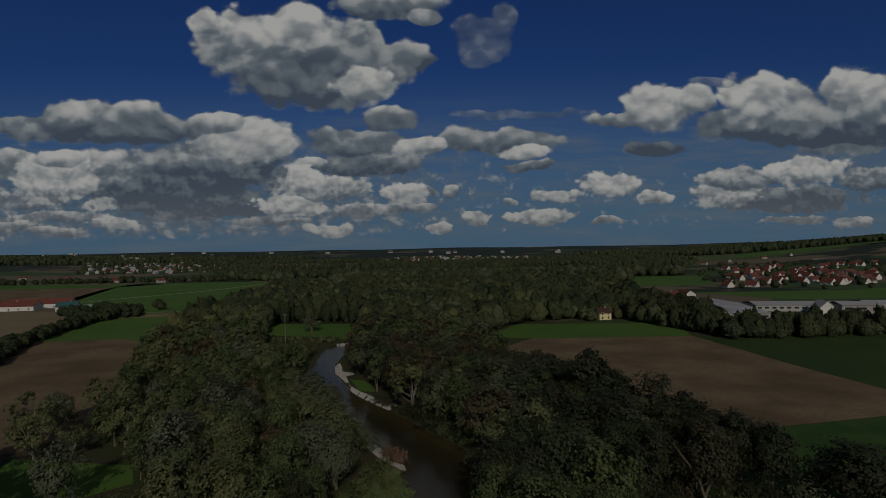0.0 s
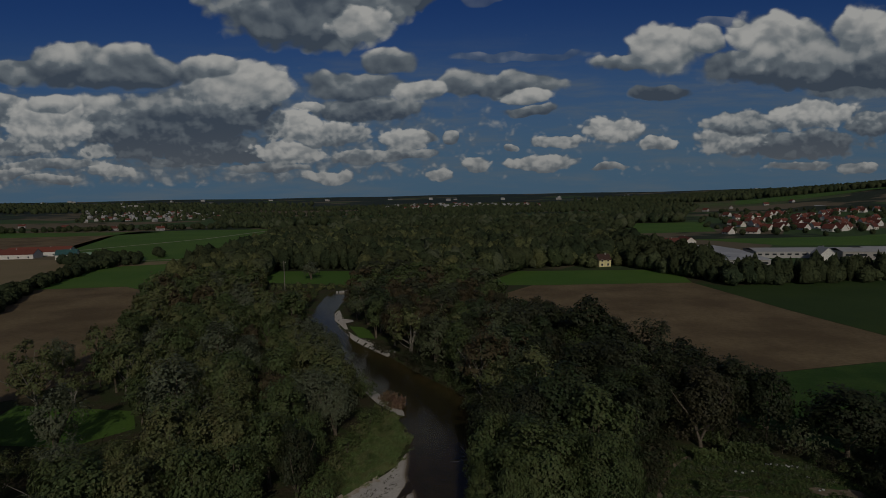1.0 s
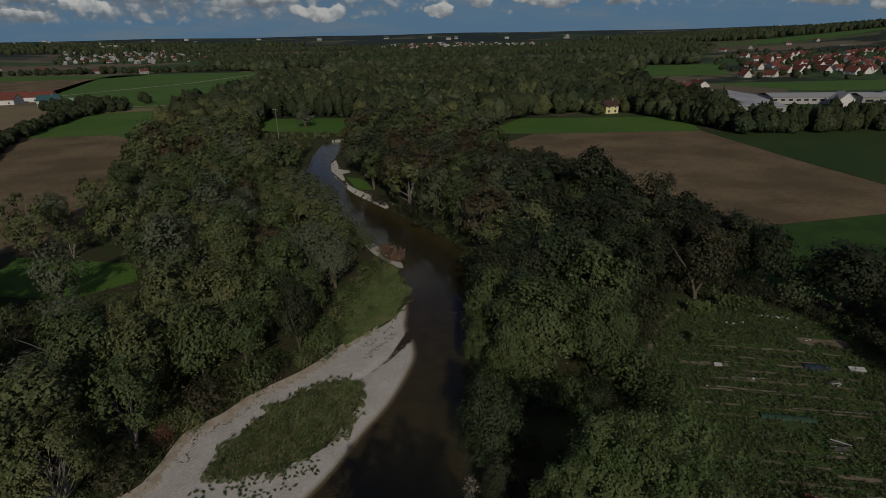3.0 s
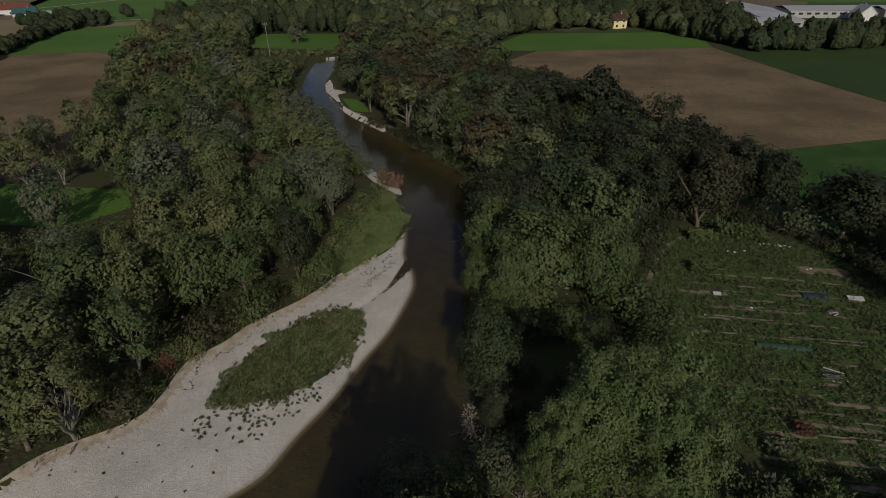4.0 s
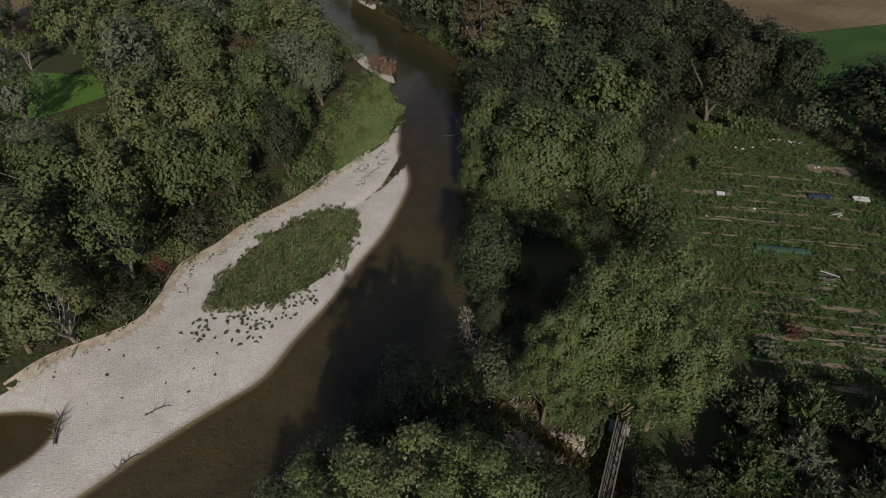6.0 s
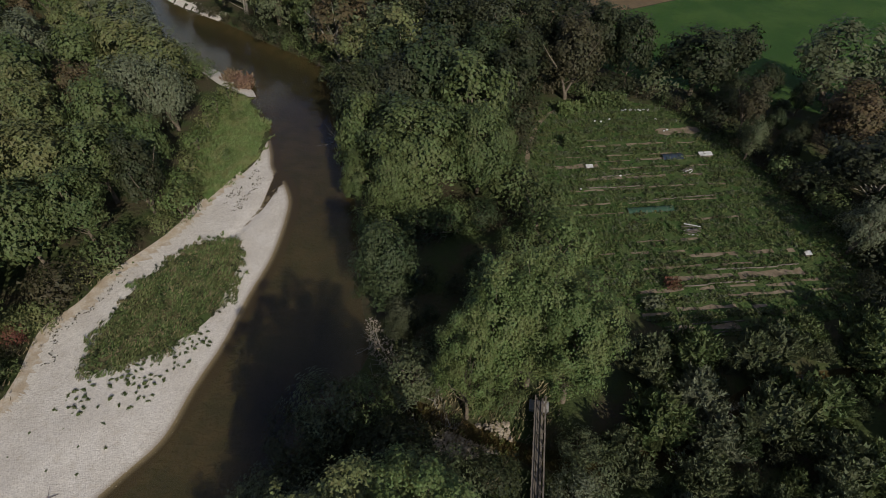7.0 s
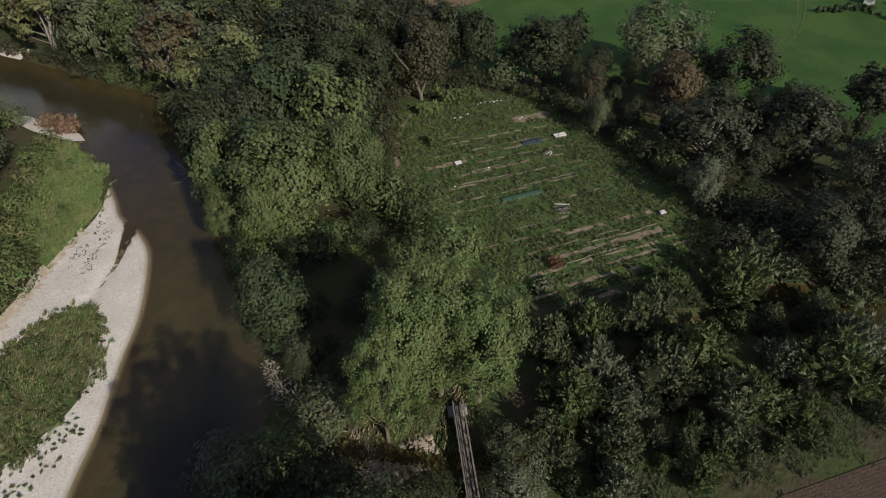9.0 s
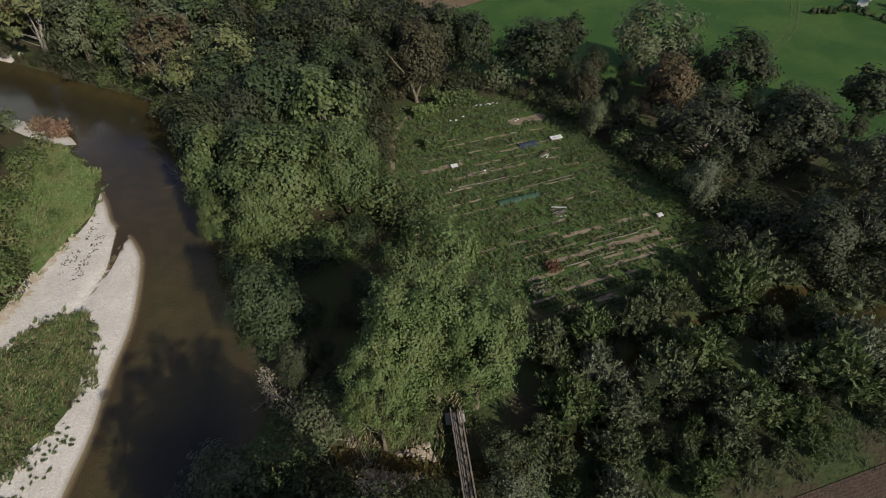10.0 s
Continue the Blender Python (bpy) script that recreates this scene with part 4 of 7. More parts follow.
# trees that stand out: kind, east, north, height, width, leaves
STANDING = [
    ("poplar", 10.6, 43.4, 17.5, 0.72, LEAF_BRIGHT), ("poplar", 13.9, 45.2, 20, 0.88, LEAF_BRIGHT), ("poplar", 17.8, 45.0, 20.5, 0.85, LEAF_BRIGHT), ("poplar", 20.8, 42.2, 19.5, 0.9, LEAF_BRIGHT), ("broad", 5.9, 59.0, 14, 0.78, LEAF_DEEP), ("broad", 6.4, 54.4, 8, 0.75, LEAF_DULL), ("bush", 5.6, 75, 4, 1.0, LEAF_GREEN), ("bush", 9, 73, 5, 1.1, LEAF_GREEN), ("bush", 13, 72.6, 5, 1.1, LEAF_DEEP), ("bush", 17, 72.4, 5, 1.1, LEAF_GREEN), ("bush", 21, 72, 4.5, 1.1, LEAF_DEEP),
    ("broad", 22.4, 100, 19, 1.0, LEAF_DEEP), ("broad", 25.8, 91.5, 18, 1.0, LEAF_GREEN), ("broad", 14.5, 79, 17, 1.1, LEAF_GREEN),
    ("broad", 5.8, 81.5, 9, 0.8, LEAF_GREEN), ("broad", 10.5, 77, 13, 0.9, LEAF_GREEN), ("broad", 23.5, 80, 15, 0.9, LEAF_GREEN), ("broad", 7.9, 91, 14, 0.85, LEAF_GREEN),
    ("sparse", 12, 120, 14, 1.0, LEAF_YELLOW), ("tall", 41, 107, 16, 1.1, LEAF_DARK), ("tall", 50, 105, 17, 1.1, LEAF_BROWN),
    ("broad", 53, 107, 15, 0.8, LEAF_BROWN), ("tall", 40, 112, 15, 1.0, LEAF_GREEN), ("broad", 74.6, 99.8, 14, 1.35, LEAF_DARK), ("bush", 67, 101, 6, 1.0, LEAF_SAGE), ("broad", 87.2, 102.9, 12, 1.0, LEAF_DARK),
    ("willow", 98.2, 90.7, 15, 1.25, LEAF_SAGE), ("willow", 103, 85.9, 12, 0.9, LEAF_SAGE), ("broad", 86.2, 74.5, 13, 1.1, LEAF_RUST), ("tall", 73, 82.6, 12, 0.8, LEAF_BROWN),
    ("willow", 69.6, 76.6, 8, 0.7, LEAF_SAGE), ("broad", 102.8, 73, 14, 1.25, LEAF_DARK), ("sparse", 78.5, 61.1, 13, 1.45, LEAF_DULL), ("willow", 67.7, 53, 9, 0.75, LEAF_GREY),
    ("broad", 91.8, 54, 13, 1.3, LEAF_DULL), ("broad", 114.7, 54.3, 12, 1.1, LEAF_DARK), ("willow", 90.3, 41.2, 12, 1.0, LEAF_DULL), ("broad", 70.9, 36.4, 10.5, 1.1, LEAF_DULL), ("sparse", 78.9, 34.2, 10, 1.1, LEAF_DULL), ("broad", 82, 27, 10, 1.1, LEAF_DARK),
    ("aspen", -6.2, 27.6, 20.5, 1.0, LEAF_BRIGHT), ("aspen", -2.4, 28.2, 22.5, 1.0, LEAF_YELLOW), ("aspen", 1.6, 28.0, 22.5, 1.0, LEAF_BRIGHT), ("broad", 29.4, 84, 9, 0.62, LEAF_GREEN), ("broad", 32, 93.5, 9, 0.62, LEAF_DEEP), ("bush", 29.5, 70, 7, 1.0, LEAF_GREEN), ("bush", 27.5, 76, 7, 1.1, LEAF_GREEN), ("broad", 40.5, 151, 22, 0.9, LEAF_DARK), ("bush", 29.3, 61.6, 8, 0.9, LEAF_BRIGHT), ("bush", 24, 62.5, 6, 0.9, LEAF_GREEN),
]
STANDING_WEST = [
    ("broad", -48, 94, 15, 1.0, LEAF_YELLOW), ("broad", -38.5, 92.8, 15, 1.0, LEAF_YELLOW), ("tall", -30.4, 92.5, 15, 1.1, LEAF_GREEN), ("willow", -28.4, 116, 14, 0.9, LEAF_GREY),
    ("willow", -23, 113, 14, 0.8, LEAF_GREY), ("broad", -51, 75, 15, 1.0, LEAF_GREEN), ("willow", -63, 88.5, 11, 1.0, LEAF_GREY), ("broad", -44, 76, 14, 0.9, LEAF_YELLOW),
    ("broad", -48.6, 61, 16, 1.0, LEAF_YELLOW), ("sparse", -40.3, 65, 14, 0.9, LEAF_GREEN), ("broad", -37.3, 79.5, 14, 0.9, LEAF_GREEN), ("tall", -31.5, 82.5, 14, 1.0, LEAF_GREEN),
    ("tall", -24.4, 88, 14, 0.9, LEAF_DARK), ("broad", -24, 97, 12, 0.7, LEAF_GREEN), ("willow", -34, 154, 13, 1.1, LEAF_GREY), ("willow", -37.5, 163, 12.5, 1.2, LEAF_GREY), ("willow", -43.5, 172, 12, 1.1, LEAF_GREY), ("willow", -81, 332, 12, 1.1, LEAF_GREY), ("willow", -52.6, 146, 13, 0.9, LEAF_GREY),
    ("sparse", -55.6, 125, 16, 1.0, LEAF_YELLOW), ("sparse", -66, 131, 15, 1.0, LEAF_YELLOW), ("sparse", -80, 135, 15, 1.0, LEAF_YELLOW), ("tall", -42, 142, 14, 1.0, LEAF_GREEN),
    ("sparse", -43, 54.5, 14, 1.0, LEAF_YELLOW), ("broad", -47.5, 53, 15, 0.9, LEAF_YELLOW), ("bush", -36.8, 66, 3, 0.7, LEAF_RED), ("osier", -11.6, 129.4, 3.6, 1.35, LEAF_DEAD), ("osier", -14.2, 132.6, 3.0, 1.2, LEAF_DEAD), ("bush", -20.5, 92.5, 4, 1.1, LEAF_BRIGHT), ("bush", -19.6, 98, 3.6, 1.1, LEAF_YELLOW), ("bush", -19, 104.5, 4, 1.1, LEAF_BRIGHT), ("bush", -17.6, 111, 3.6, 1.1, LEAF_YELLOW), ("bush", -16.2, 117, 4, 1.1, LEAF_BRIGHT), ("bush", -14.2, 122.5, 3.4, 1.1, LEAF_YELLOW), ("bush", -14, 100, 1.8, 1.1, LEAF_BRIGHT), ("bush", -12.5, 113, 2.0, 1.1, LEAF_BRIGHT),
    ("bush", -33, 72, 6, 1.0, LEAF_BROWN), ("bush", -28, 77.5, 5.5, 1.0, LEAF_GREEN), ("bush", -20.5, 86.5, 5, 1.0, LEAF_BRIGHT), ("bush", -38.5, 58, 5, 1.0, LEAF_BROWN),
]
SHRUBS = [(31.2, 43.6, 5.5), (36.7, 43.1, 5), (33.8, 38.3, 5), (42.3, 40.8, 5), (28.5, 36.8, 5), (39.4, 34.0, 6), (43.8, 33.9, 6), (33.3, 33.8, 4.5), (46.6, 41.6, 4.5), (57.1, 38.6, 6), (61.6, 38.8, 5), (55.4, 24.9, 6.5), (60.6, 25.3, 6),
          (42.5, 28.0, 5), (45.0, 26.5, 4.5), (39.3, 25.6, 4), (33.7, 24.5, 3.6), (26.0, 27.5, 4), (23.6, 35.4, 4), (50.6, 42.4, 4), (62.0, 30.0, 4), (48.5, 23.4, 3.5), (52.0, 28.4, 4), (29.5, 30.8, 4),
          (63.5, 39.5, 3), (66, 36.5, 3.5), (60, 36.8, 2.5), (68.5, 41.5, 4), (57.5, 33, 3), (65, 31.5, 3.5), (70, 30, 4), (53, 34.5, 2.5), (67.5, 44.5, 3.5),
          (-3.0, 46.0, 6), (0.5, 46, 5), (6, 48.2, 5), (14.6, 43.2, 3.0), (17.4, 32.2, 3.6), (19.8, 36.6, 3.6), (15.2, 27.6, 3.8), (19.6, 33.4, 3.6), (8.6, 32.6, 3.4), (6.8, 28.2, 3.6), (66.5, 41, 4.5)]
taken = []
for kind, x, y, h, w, leaves in STANDING + STANDING_WEST:
    plant(kind, x, y, ground_at(x, y), leaves, h, w, bark=BARK_PALE if kind == "sparse" else None)
    taken.append((x, y))
shrub_leaves = [LEAF_SAGE, LEAF_GREEN, LEAF_GREY, LEAF_SAGE, LEAF_GREEN]
for i, (x, y, h) in enumerate(SHRUBS):
    plant("osier" if x > 20 else "bush", x, y, ground_at(x, y), shrub_leaves[i % 5], h, rng.uniform(0.95, 1.25))
    taken.append((x, y))


def scatter(poly, gap, avoid=(), start=()):
    """Places at least about gap apart within the polygon."""
    poly = np.array(poly, float)
    lo, hi = poly.min(0), poly.max(0)
    n = int(np.prod(hi - lo) / gap ** 2 * 6)
    P = rng.uniform(lo, hi, (n, 2))
    P = P[inside(P, poly)]
    for a in avoid:
        P = P[~inside(P, np.array(a, float))]
    kept = [np.array(s, float) for s in start]
    cells = {}
    for s in kept:
        cells.setdefault((int(s[0] // gap), int(s[1] // gap)), []).append(s)
    out = []
    for p in P:
        i, j = int(p[0] // gap), int(p[1] // gap)
        near = [q for a in (-1, 0, 1) for b in (-1, 0, 1) for q in cells.get((i + a, j + b), ())]
        if all((p - q) @ (p - q) > gap * gap for q in near):
            cells.setdefault((i, j), []).append(p)
            out.append(p)
    return np.array(out)


GLADE_WEST = [(-106, 133), (-74, 128), (-68, 118), (-77, 109), (-102, 112)]
WOOD_WEST = [(-52, 49), (-40, 56), (-37, 66), (-30, 78), (-23, 86), (-22, 96), (-22, 112), (-18, 126), (-25, 144), (-35, 159), (-47, 182), (-58, 210), (-62, 240), (-63.5, 262), (-65, 284), (-90, 292), (-114, 296), (-108, 318),
             (-158, 318), (-150, 288), (-136, 250), (-128, 226), (-101, 166), (-112, 162), (-111, 130), (-118, 90), (-105, 45), (-75, 25)]
WOOD_EAST = [(8, 134), (-1, 150), (-14, 171.5), (-23, 188), (-30, 206), (-40, 227), (-44, 250), (-43, 270), (-38, 300), (14, 300), (20, 240), (24, 198), (35, 186), (47, 152), (54, 142), (57, 131), (61, 119), (66, 111), (66, 104),
             (44, 108), (34, 97), (28, 82), (20, 76), (10, 79), (9, 100)]
WOOD_GARDEN = [(70, 93), (66, 103), (69, 108), (80, 101), (92, 89), (103, 75), (109, 54), (110, 20), (88, 14), (76, 34), (72, 50), (72, 70)]
mix_west = [("broad", LEAF_GREEN), ("broad", LEAF_YELLOW), ("tall", LEAF_GREEN), ("broad", LEAF_GREEN), ("sparse", LEAF_YELLOW), ("willow", LEAF_GREY), ("tall", LEAF_YELLOW), ("sparse", LEAF_GREEN), ("broad", LEAF_YELLOW), ("tall", LEAF_RUST), ("sparse", LEAF_YELLOW)]
# mostly dark leaves: cloud shadow over the eastern wood put in their colour
mix_east = [("broad", LEAF_DEEP), ("broad", LEAF_DARK), ("broad", LEAF_DEEP), ("tall", LEAF_DARK), ("tall", LEAF_DARK), ("broad", LEAF_DARK), ("broad", LEAF_DARK), ("tall", LEAF_GREEN), ("willow", LEAF_DULL), ("tall", LEAF_BROWN)]
mix_far = [("broad", LEAF_DEEP), ("tall", LEAF_RUST), ("broad", LEAF_GREEN), ("sparse", LEAF_YELLOW), ("broad", LEAF_DULL), ("willow", LEAF_SAGE), ("tall", LEAF_GREEN), ("sparse", LEAF_RUST)]
# garden wood: small dark trees added in the gaps in place of deep shade
for poly, gap, mix, tall in ((WOOD_WEST, 7.2, mix_west, (9, 16.5)), (WOOD_EAST, 6.4, mix_east, (13, 18)), (WOOD_GARDEN, 4.7, [("broad", LEAF_DARK), ("broad", LEAF_DEEP), ("willow", LEAF_DARK), ("tall", LEAF_DARK), ("broad", LEAF_DARK)], (4.5, 8.5))):
    P = scatter(poly, gap, (GLADE_WEST, ISLAND, GARDEN), taken)
    Z = rise(P)
    for (x, y), z in zip(P, Z):
        if z < -0.4:
            continue
        own = mix_far if poly is WOOD_EAST and y > 118 and x < 20 else mix
        kind, leaves = own[int(rng.integers(0, len(own)))]
        h = rng.uniform(*tall)
        # young low growth before the northern glade
        if y > 150 and -0.335 < x / y < -0.165:
            h = min(h, 49.0 * (297 - y) / 297)
        # and before the western one
        way, far = -x / max(y - 8, 1), math.hypot(x, y - 8)
        if poly is WOOD_WEST and 0.56 < way < 0.95 and far < 122 + 55 * max(way - 0.72, 0):
            h = min(h, 49 * (1 - far / (125 + 55 * max(way - 0.72, 0))))
        if h < 2.5:
            continue
        if h < 6.5 and poly is WOOD_WEST:
            kind = "bush"
        plant(kind, x, y, z, leaves, h, rng.uniform(0.85, 1.1), bark=BARK_PALE if kind == "sparse" else None)



def joined_wood(name, label, rows):
    """Trees of the wood past the ones that can be told apart, as one mesh."""
    V, Q, M, skins, n = [], [], [], [], 0
    for kind, x, y, z, material, height, width, bark in rows:
        dist = math.hypot(x - 8, y - 20)
        pair = model(kind, 2 if dist < 200 else 3, int(rng.integers(0, 3)))
        s = height / KINDS[kind][0]
        a = rng.uniform(0, 6.28)
        turn = np.array([[math.cos(a), -math.sin(a), 0], [math.sin(a), math.cos(a), 0], [0, 0, 1]]) @ np.diag([s * width, s * width, s])
        for me, skin in zip(pair, (bark or BARK, material)):
            co = np.empty(len(me.vertices) * 3, np.float32)
            me.vertices.foreach_get("co", co)
            ix = np.empty(len(me.loops), np.int32)
            me.loops.foreach_get("vertex_index", ix)
            V.append(co.reshape(-1, 3) @ turn.T + [x, y, z])
            k = len(ix) // len(me.polygons)
            F = ix.reshape(-1, k)
            F = F if k == 3 else np.vstack([F[:, [0, 1, 2]], F[:, [0, 2, 3]]])
            Q.append(F + n)
            n += len(me.vertices)
            if skin not in skins:
                skins.append(skin)
            M.append(np.full(len(F), skins.index(skin)))
    me = quads(name, np.vstack(V), np.vstack(Q), mats=np.concatenate(M))
    for skin in skins:
        me.materials.append(skin)
    tagged(new(name, me), label=label, kind="stuff", category="trees")


joined_wood("wood_west", "mixed green and yellowing riverside wood", [r for r in DISTANT if r[1] < r[2] * -0.17])
joined_wood("wood_east", "dark green riverside wood", [r for r in DISTANT if r[1] >= r[2] * -0.17])

# thicket along the creek and the river banks
THICKET = [(20, 28), (30, 43), (33, 45.5), (46, 43), (60, 43), (66, 44), (73, 34), (67, 16), (54, 19), (36, 23.5)]
# low dark shrubs added; their leaf colour stands for the hollow's tree shade
SHADE_FILL = [(5, 62), (4, 50), (10, 44), (14, 50), (30, 52), (30, 66), (24, 64), (10, 63)]
for poly, gap, low, high, tones in ((THICKET, 2.5, 1.0, 2.8, (LEAF_SAGE, LEAF_GREEN, LEAF_DEEP, LEAF_DULL, LEAF_SAGE)), (SHADE_FILL, 3.4, 1.5, 3.5, (LEAF_DARK, LEAF_DEEP)), ([(62, 45), (72, 53), (79, 46), (82, 30), (74, 26), (68, 37)], 2.5, 2.0, 5.0, (LEAF_DARK, LEAF_DULL, LEAF_DARK)),
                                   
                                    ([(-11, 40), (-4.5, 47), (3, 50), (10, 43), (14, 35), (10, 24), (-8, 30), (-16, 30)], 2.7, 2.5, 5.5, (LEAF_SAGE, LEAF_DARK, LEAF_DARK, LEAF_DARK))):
    P = scatter(poly, gap, ([(3.5, 44), (3.5, 36.5), (12.2, 36), (7.6, 25), (9, 22), (12.6, 25), (19.4, 40.5), (16, 43)],), taken)
    for (x, y), z in zip(P, rise(P)):
        if z > -0.45:
            plant("osier" if poly is THICKET else "bush", x, y, z, tones[int(rng.integers(0, len(tones)))], rng.uniform(low, high), rng.uniform(0.9, 1.3))


def along(line, gap, aside, low, high, tones, south, north):
    """Shrubs along a bank."""
    d = np.r_[0, np.cumsum(np.hypot(*np.diff(line, axis=0).T))]
    for q in np.arange(0, d[-1], gap):
        x, y = np.interp(q, d, line[:, 0]) + aside + rng.normal() * 0.5, np.interp(q, d, line[:, 1]) + rng.normal() * 0.5
        if south < y < north:
            plant("bush", x, y, ground_at(x, y), tones[int(rng.integers(0, len(tones)))], rng.uniform(low, high), rng.uniform(0.9, 1.2))


along(SHORE_EAST, 3.0, 2.2, 2.5, 5.0, (LEAF_DARK, LEAF_GREEN, LEAF_DARK), 78, 166)
along(spline([(29, 78), (34, 92), (37, 97), (44, 107), (53, 105), (63, 102), (69, 92), (71, 82), (71, 68), (70, 56), (71, 46), (74, 38)]), 2.3, 0.8, 2.0, 5.0, (LEAF_DARK, LEAF_DARK, LEAF_BROWN, LEAF_GREEN), 30, 110)
along(SHORE_EAST, 2.4, 0.5, 1.4, 3.2, (LEAF_BROWN, LEAF_SAGE, LEAF_GREEN, LEAF_BROWN), 124, 178)
along(SHORE_WEST, 4.0, -3.5, 2.5, 5.0, (LEAF_GREEN, LEAF_YELLOW, LEAF_GREY), 132, 205)
along(spline([(-52, 50), (-45.5, 53.5), (-38.5, 58), (-37, 62), (-36, 68), (-32, 73), (-29, 78), (-22.5, 84), (-18.5, 91)]), 2.8, -0.6, 1.6, 4.0, (LEAF_BROWN, LEAF_GREEN, LEAF_BROWN, LEAF_YELLOW), 40, 95)

# ---- woods and hedges further off ----
def far_woods(name, poly, gap, tall, cards, leaf, material, label, avoid=()):
    """Rounded crowns, uneven in outline, with loose sprays round them."""
    P = scatter(poly, gap, avoid)
    Z = rise(P)
    m = len(P)
    h = rng.uniform(*tall, m)
    r = np.minimum(gap * rng.uniform(0.42, 0.80, m), h * rng.uniform(0.40, 0.60, m))
    rings, turns = (6, 9) if cards > 40 else (4, 7) if cards else (3, 6)
    el, az = np.meshgrid(np.linspace(-0.95, 1.25, rings), np.arange(turns) * 2 * np.pi / turns, indexing="ij")
    dirs = np.column_stack([(np.cos(el) * np.cos(az)).ravel(), (np.cos(el) * np.sin(az)).ravel(), np.sin(el).ravel()])
    dirs = np.vstack([dirs, [0, 0, 1.0]])
    i, j = np.meshgrid(np.arange(rings - 1), np.arange(turns), indexing="ij")
    n0, n1 = (i * turns + j).ravel(), (i * turns + (j + 1) % turns).ravel()
    T = np.vstack([np.column_stack([n0, n1, n1 + turns]), np.column_stack([n0, n1 + turns, n0 + turns]),
                   [(((rings - 1) * turns + q), ((rings - 1) * turns + (q + 1) % turns), rings * turns) for q in range(turns)]])
    lump = 1 + 0.17 * rng.normal(size=(m, len(dirs)))
    V = dirs[None] * lump[..., None] * np.stack([r, r, h * 0.5], 1)[:, None]
    V += np.column_stack([P, Z + h * 0.48])[:, None]
    F = T[None] + len(dirs) * np.arange(m)[:, None, None]
    V, F = V.reshape(-1, 3), F.reshape(-1, 3)
    if cards:
        k = np.repeat(np.arange(m), cards)
        d = unit(rng.normal(size=(len(k), 3)) + [0, -0.2, 0.45])
        pos = np.column_stack([P[k], Z[k] + h[k] * 0.48]) + d * np.stack([r[k], r[k], h[k] * 0.5], 1) * rng.uniform(0.9, 1.14, (len(k), 1))
        V2, Q2 = leaf_cards(pos, unit(d + 0.28 * rng.normal(size=(len(k), 3)) + [0, 0, 0.15]), leaf, rng, 0.9)
        V, F = np.vstack([V, V2]), np.vstack([F, Q2 + len(V)])
    return setting(name, quads(name, V, F, smooth=True), material, label, "stuff", "trees")


def canopy(name, a, b, c):
    """Crowns seen from far: tone from tree to tree, patches, and leafy relief."""
    def paint(tree, place):
        own = node(tree, "ShaderNodeNewGeometry").outputs["Random Per Island"]
        col = mixed(tree, own, a, b)
        col = mixed(tree, calc(tree, "MULTIPLY", ramp(tree, fractal(tree, place, 0.02, 3), 0.42, 0.62), 0.75), col, c)
        return mixed(tree, calc(tree, "MULTIPLY", ramp(tree, fractal(tree, place, 0.9, 3, 0.6), 0.35, 0.7), 0.5), col, tuple(0.45 * q for q in a))
    return surface(name, paint, 0.8, lambda t, p: (fractal(t, p, 0.55, 4, 0.6), 2.2), spec=0.05)


MIX_FAR = canopy("leaves_far", (0.046, 0.068, 0.030), (0.170, 0.188, 0.082), (0.135, 0.136, 0.056))
MIX_DARK = canopy("leaves_far_dark", (0.034, 0.050, 0.027), (0.080, 0.100, 0.047), (0.072, 0.082, 0.038))
# bluer than the nearer wood, bluish air put into the leaf colour
MIX_MID = canopy("leaves_middle", (0.040, 0.062, 0.034), (0.120, 0.146, 0.074), (0.090, 0.106, 0.048))
NORTH_GLADE = [(-122, 385), (-54, 380), (-44, 302), (-110, 318)]
FAR_GLADE = [(-62, 850), (6, 830), (4, 610), (-46, 620)]
CLEARINGS = [FAR_GLADE, [(-275, 1002), (-193, 964), (-145, 690), (-200, 700)], [(215, 622), (320, 630), (412, 866), (298, 866)]]
MIX_PALE = canopy("leaves_far_pale", (0.085, 0.105, 0.060), (0.125, 0.140, 0.085), (0.095, 0.105, 0.045))
far_woods("far_woods", NEAR_WOOD, 9.0, (8, 16), 64, 0.95, MIX_FAR, "mixed riverside wood seen from above", [NORTH_GLADE])
far_woods("far_woods", NEAR_WOOD, 12.5, (12, 18), 70, 0.95, MIX_DARK, "tall dark trees of the riverside wood", [NORTH_GLADE])
far_woods("far_woods", NEAR_WOOD, 14.0, (9, 15), 64, 0.9, MIX_PALE, "pale willows of the riverside wood", [NORTH_GLADE])
far_woods("far_woods", MID_WOOD, 13.0, (7, 13), 24, 1.8, MIX_MID, "mixed wood seen from above", CLEARINGS)
far_woods("far_woods", MID_WOOD, 18.0, (10, 16), 24, 1.8, MIX_DARK, "tall dark trees of the far wood", CLEARINGS)
far_woods("far_woods", MID_WOOD, 27.0, (10, 17), 24, 1.8, MIX_PALE, "pale trees of the far wood", CLEARINGS)
far_woods("far_woods", [(-420, 1000), (440, 1000), (700, 1500), (900, 2300), (-1100, 2300), (-600, 1500)], 19, (8, 14), 0, 6.0, MIX_DARK, "distant dark woods", CLEARINGS + [[(-420, 1180), (-120, 1120), (-60, 1330), (-380, 1400)], [(140, 1120), (330, 1120), (420, 1400), (180, 1400)], [(-700, 1650), (-250, 1600), (-250, 1950), (-760, 1950)]])
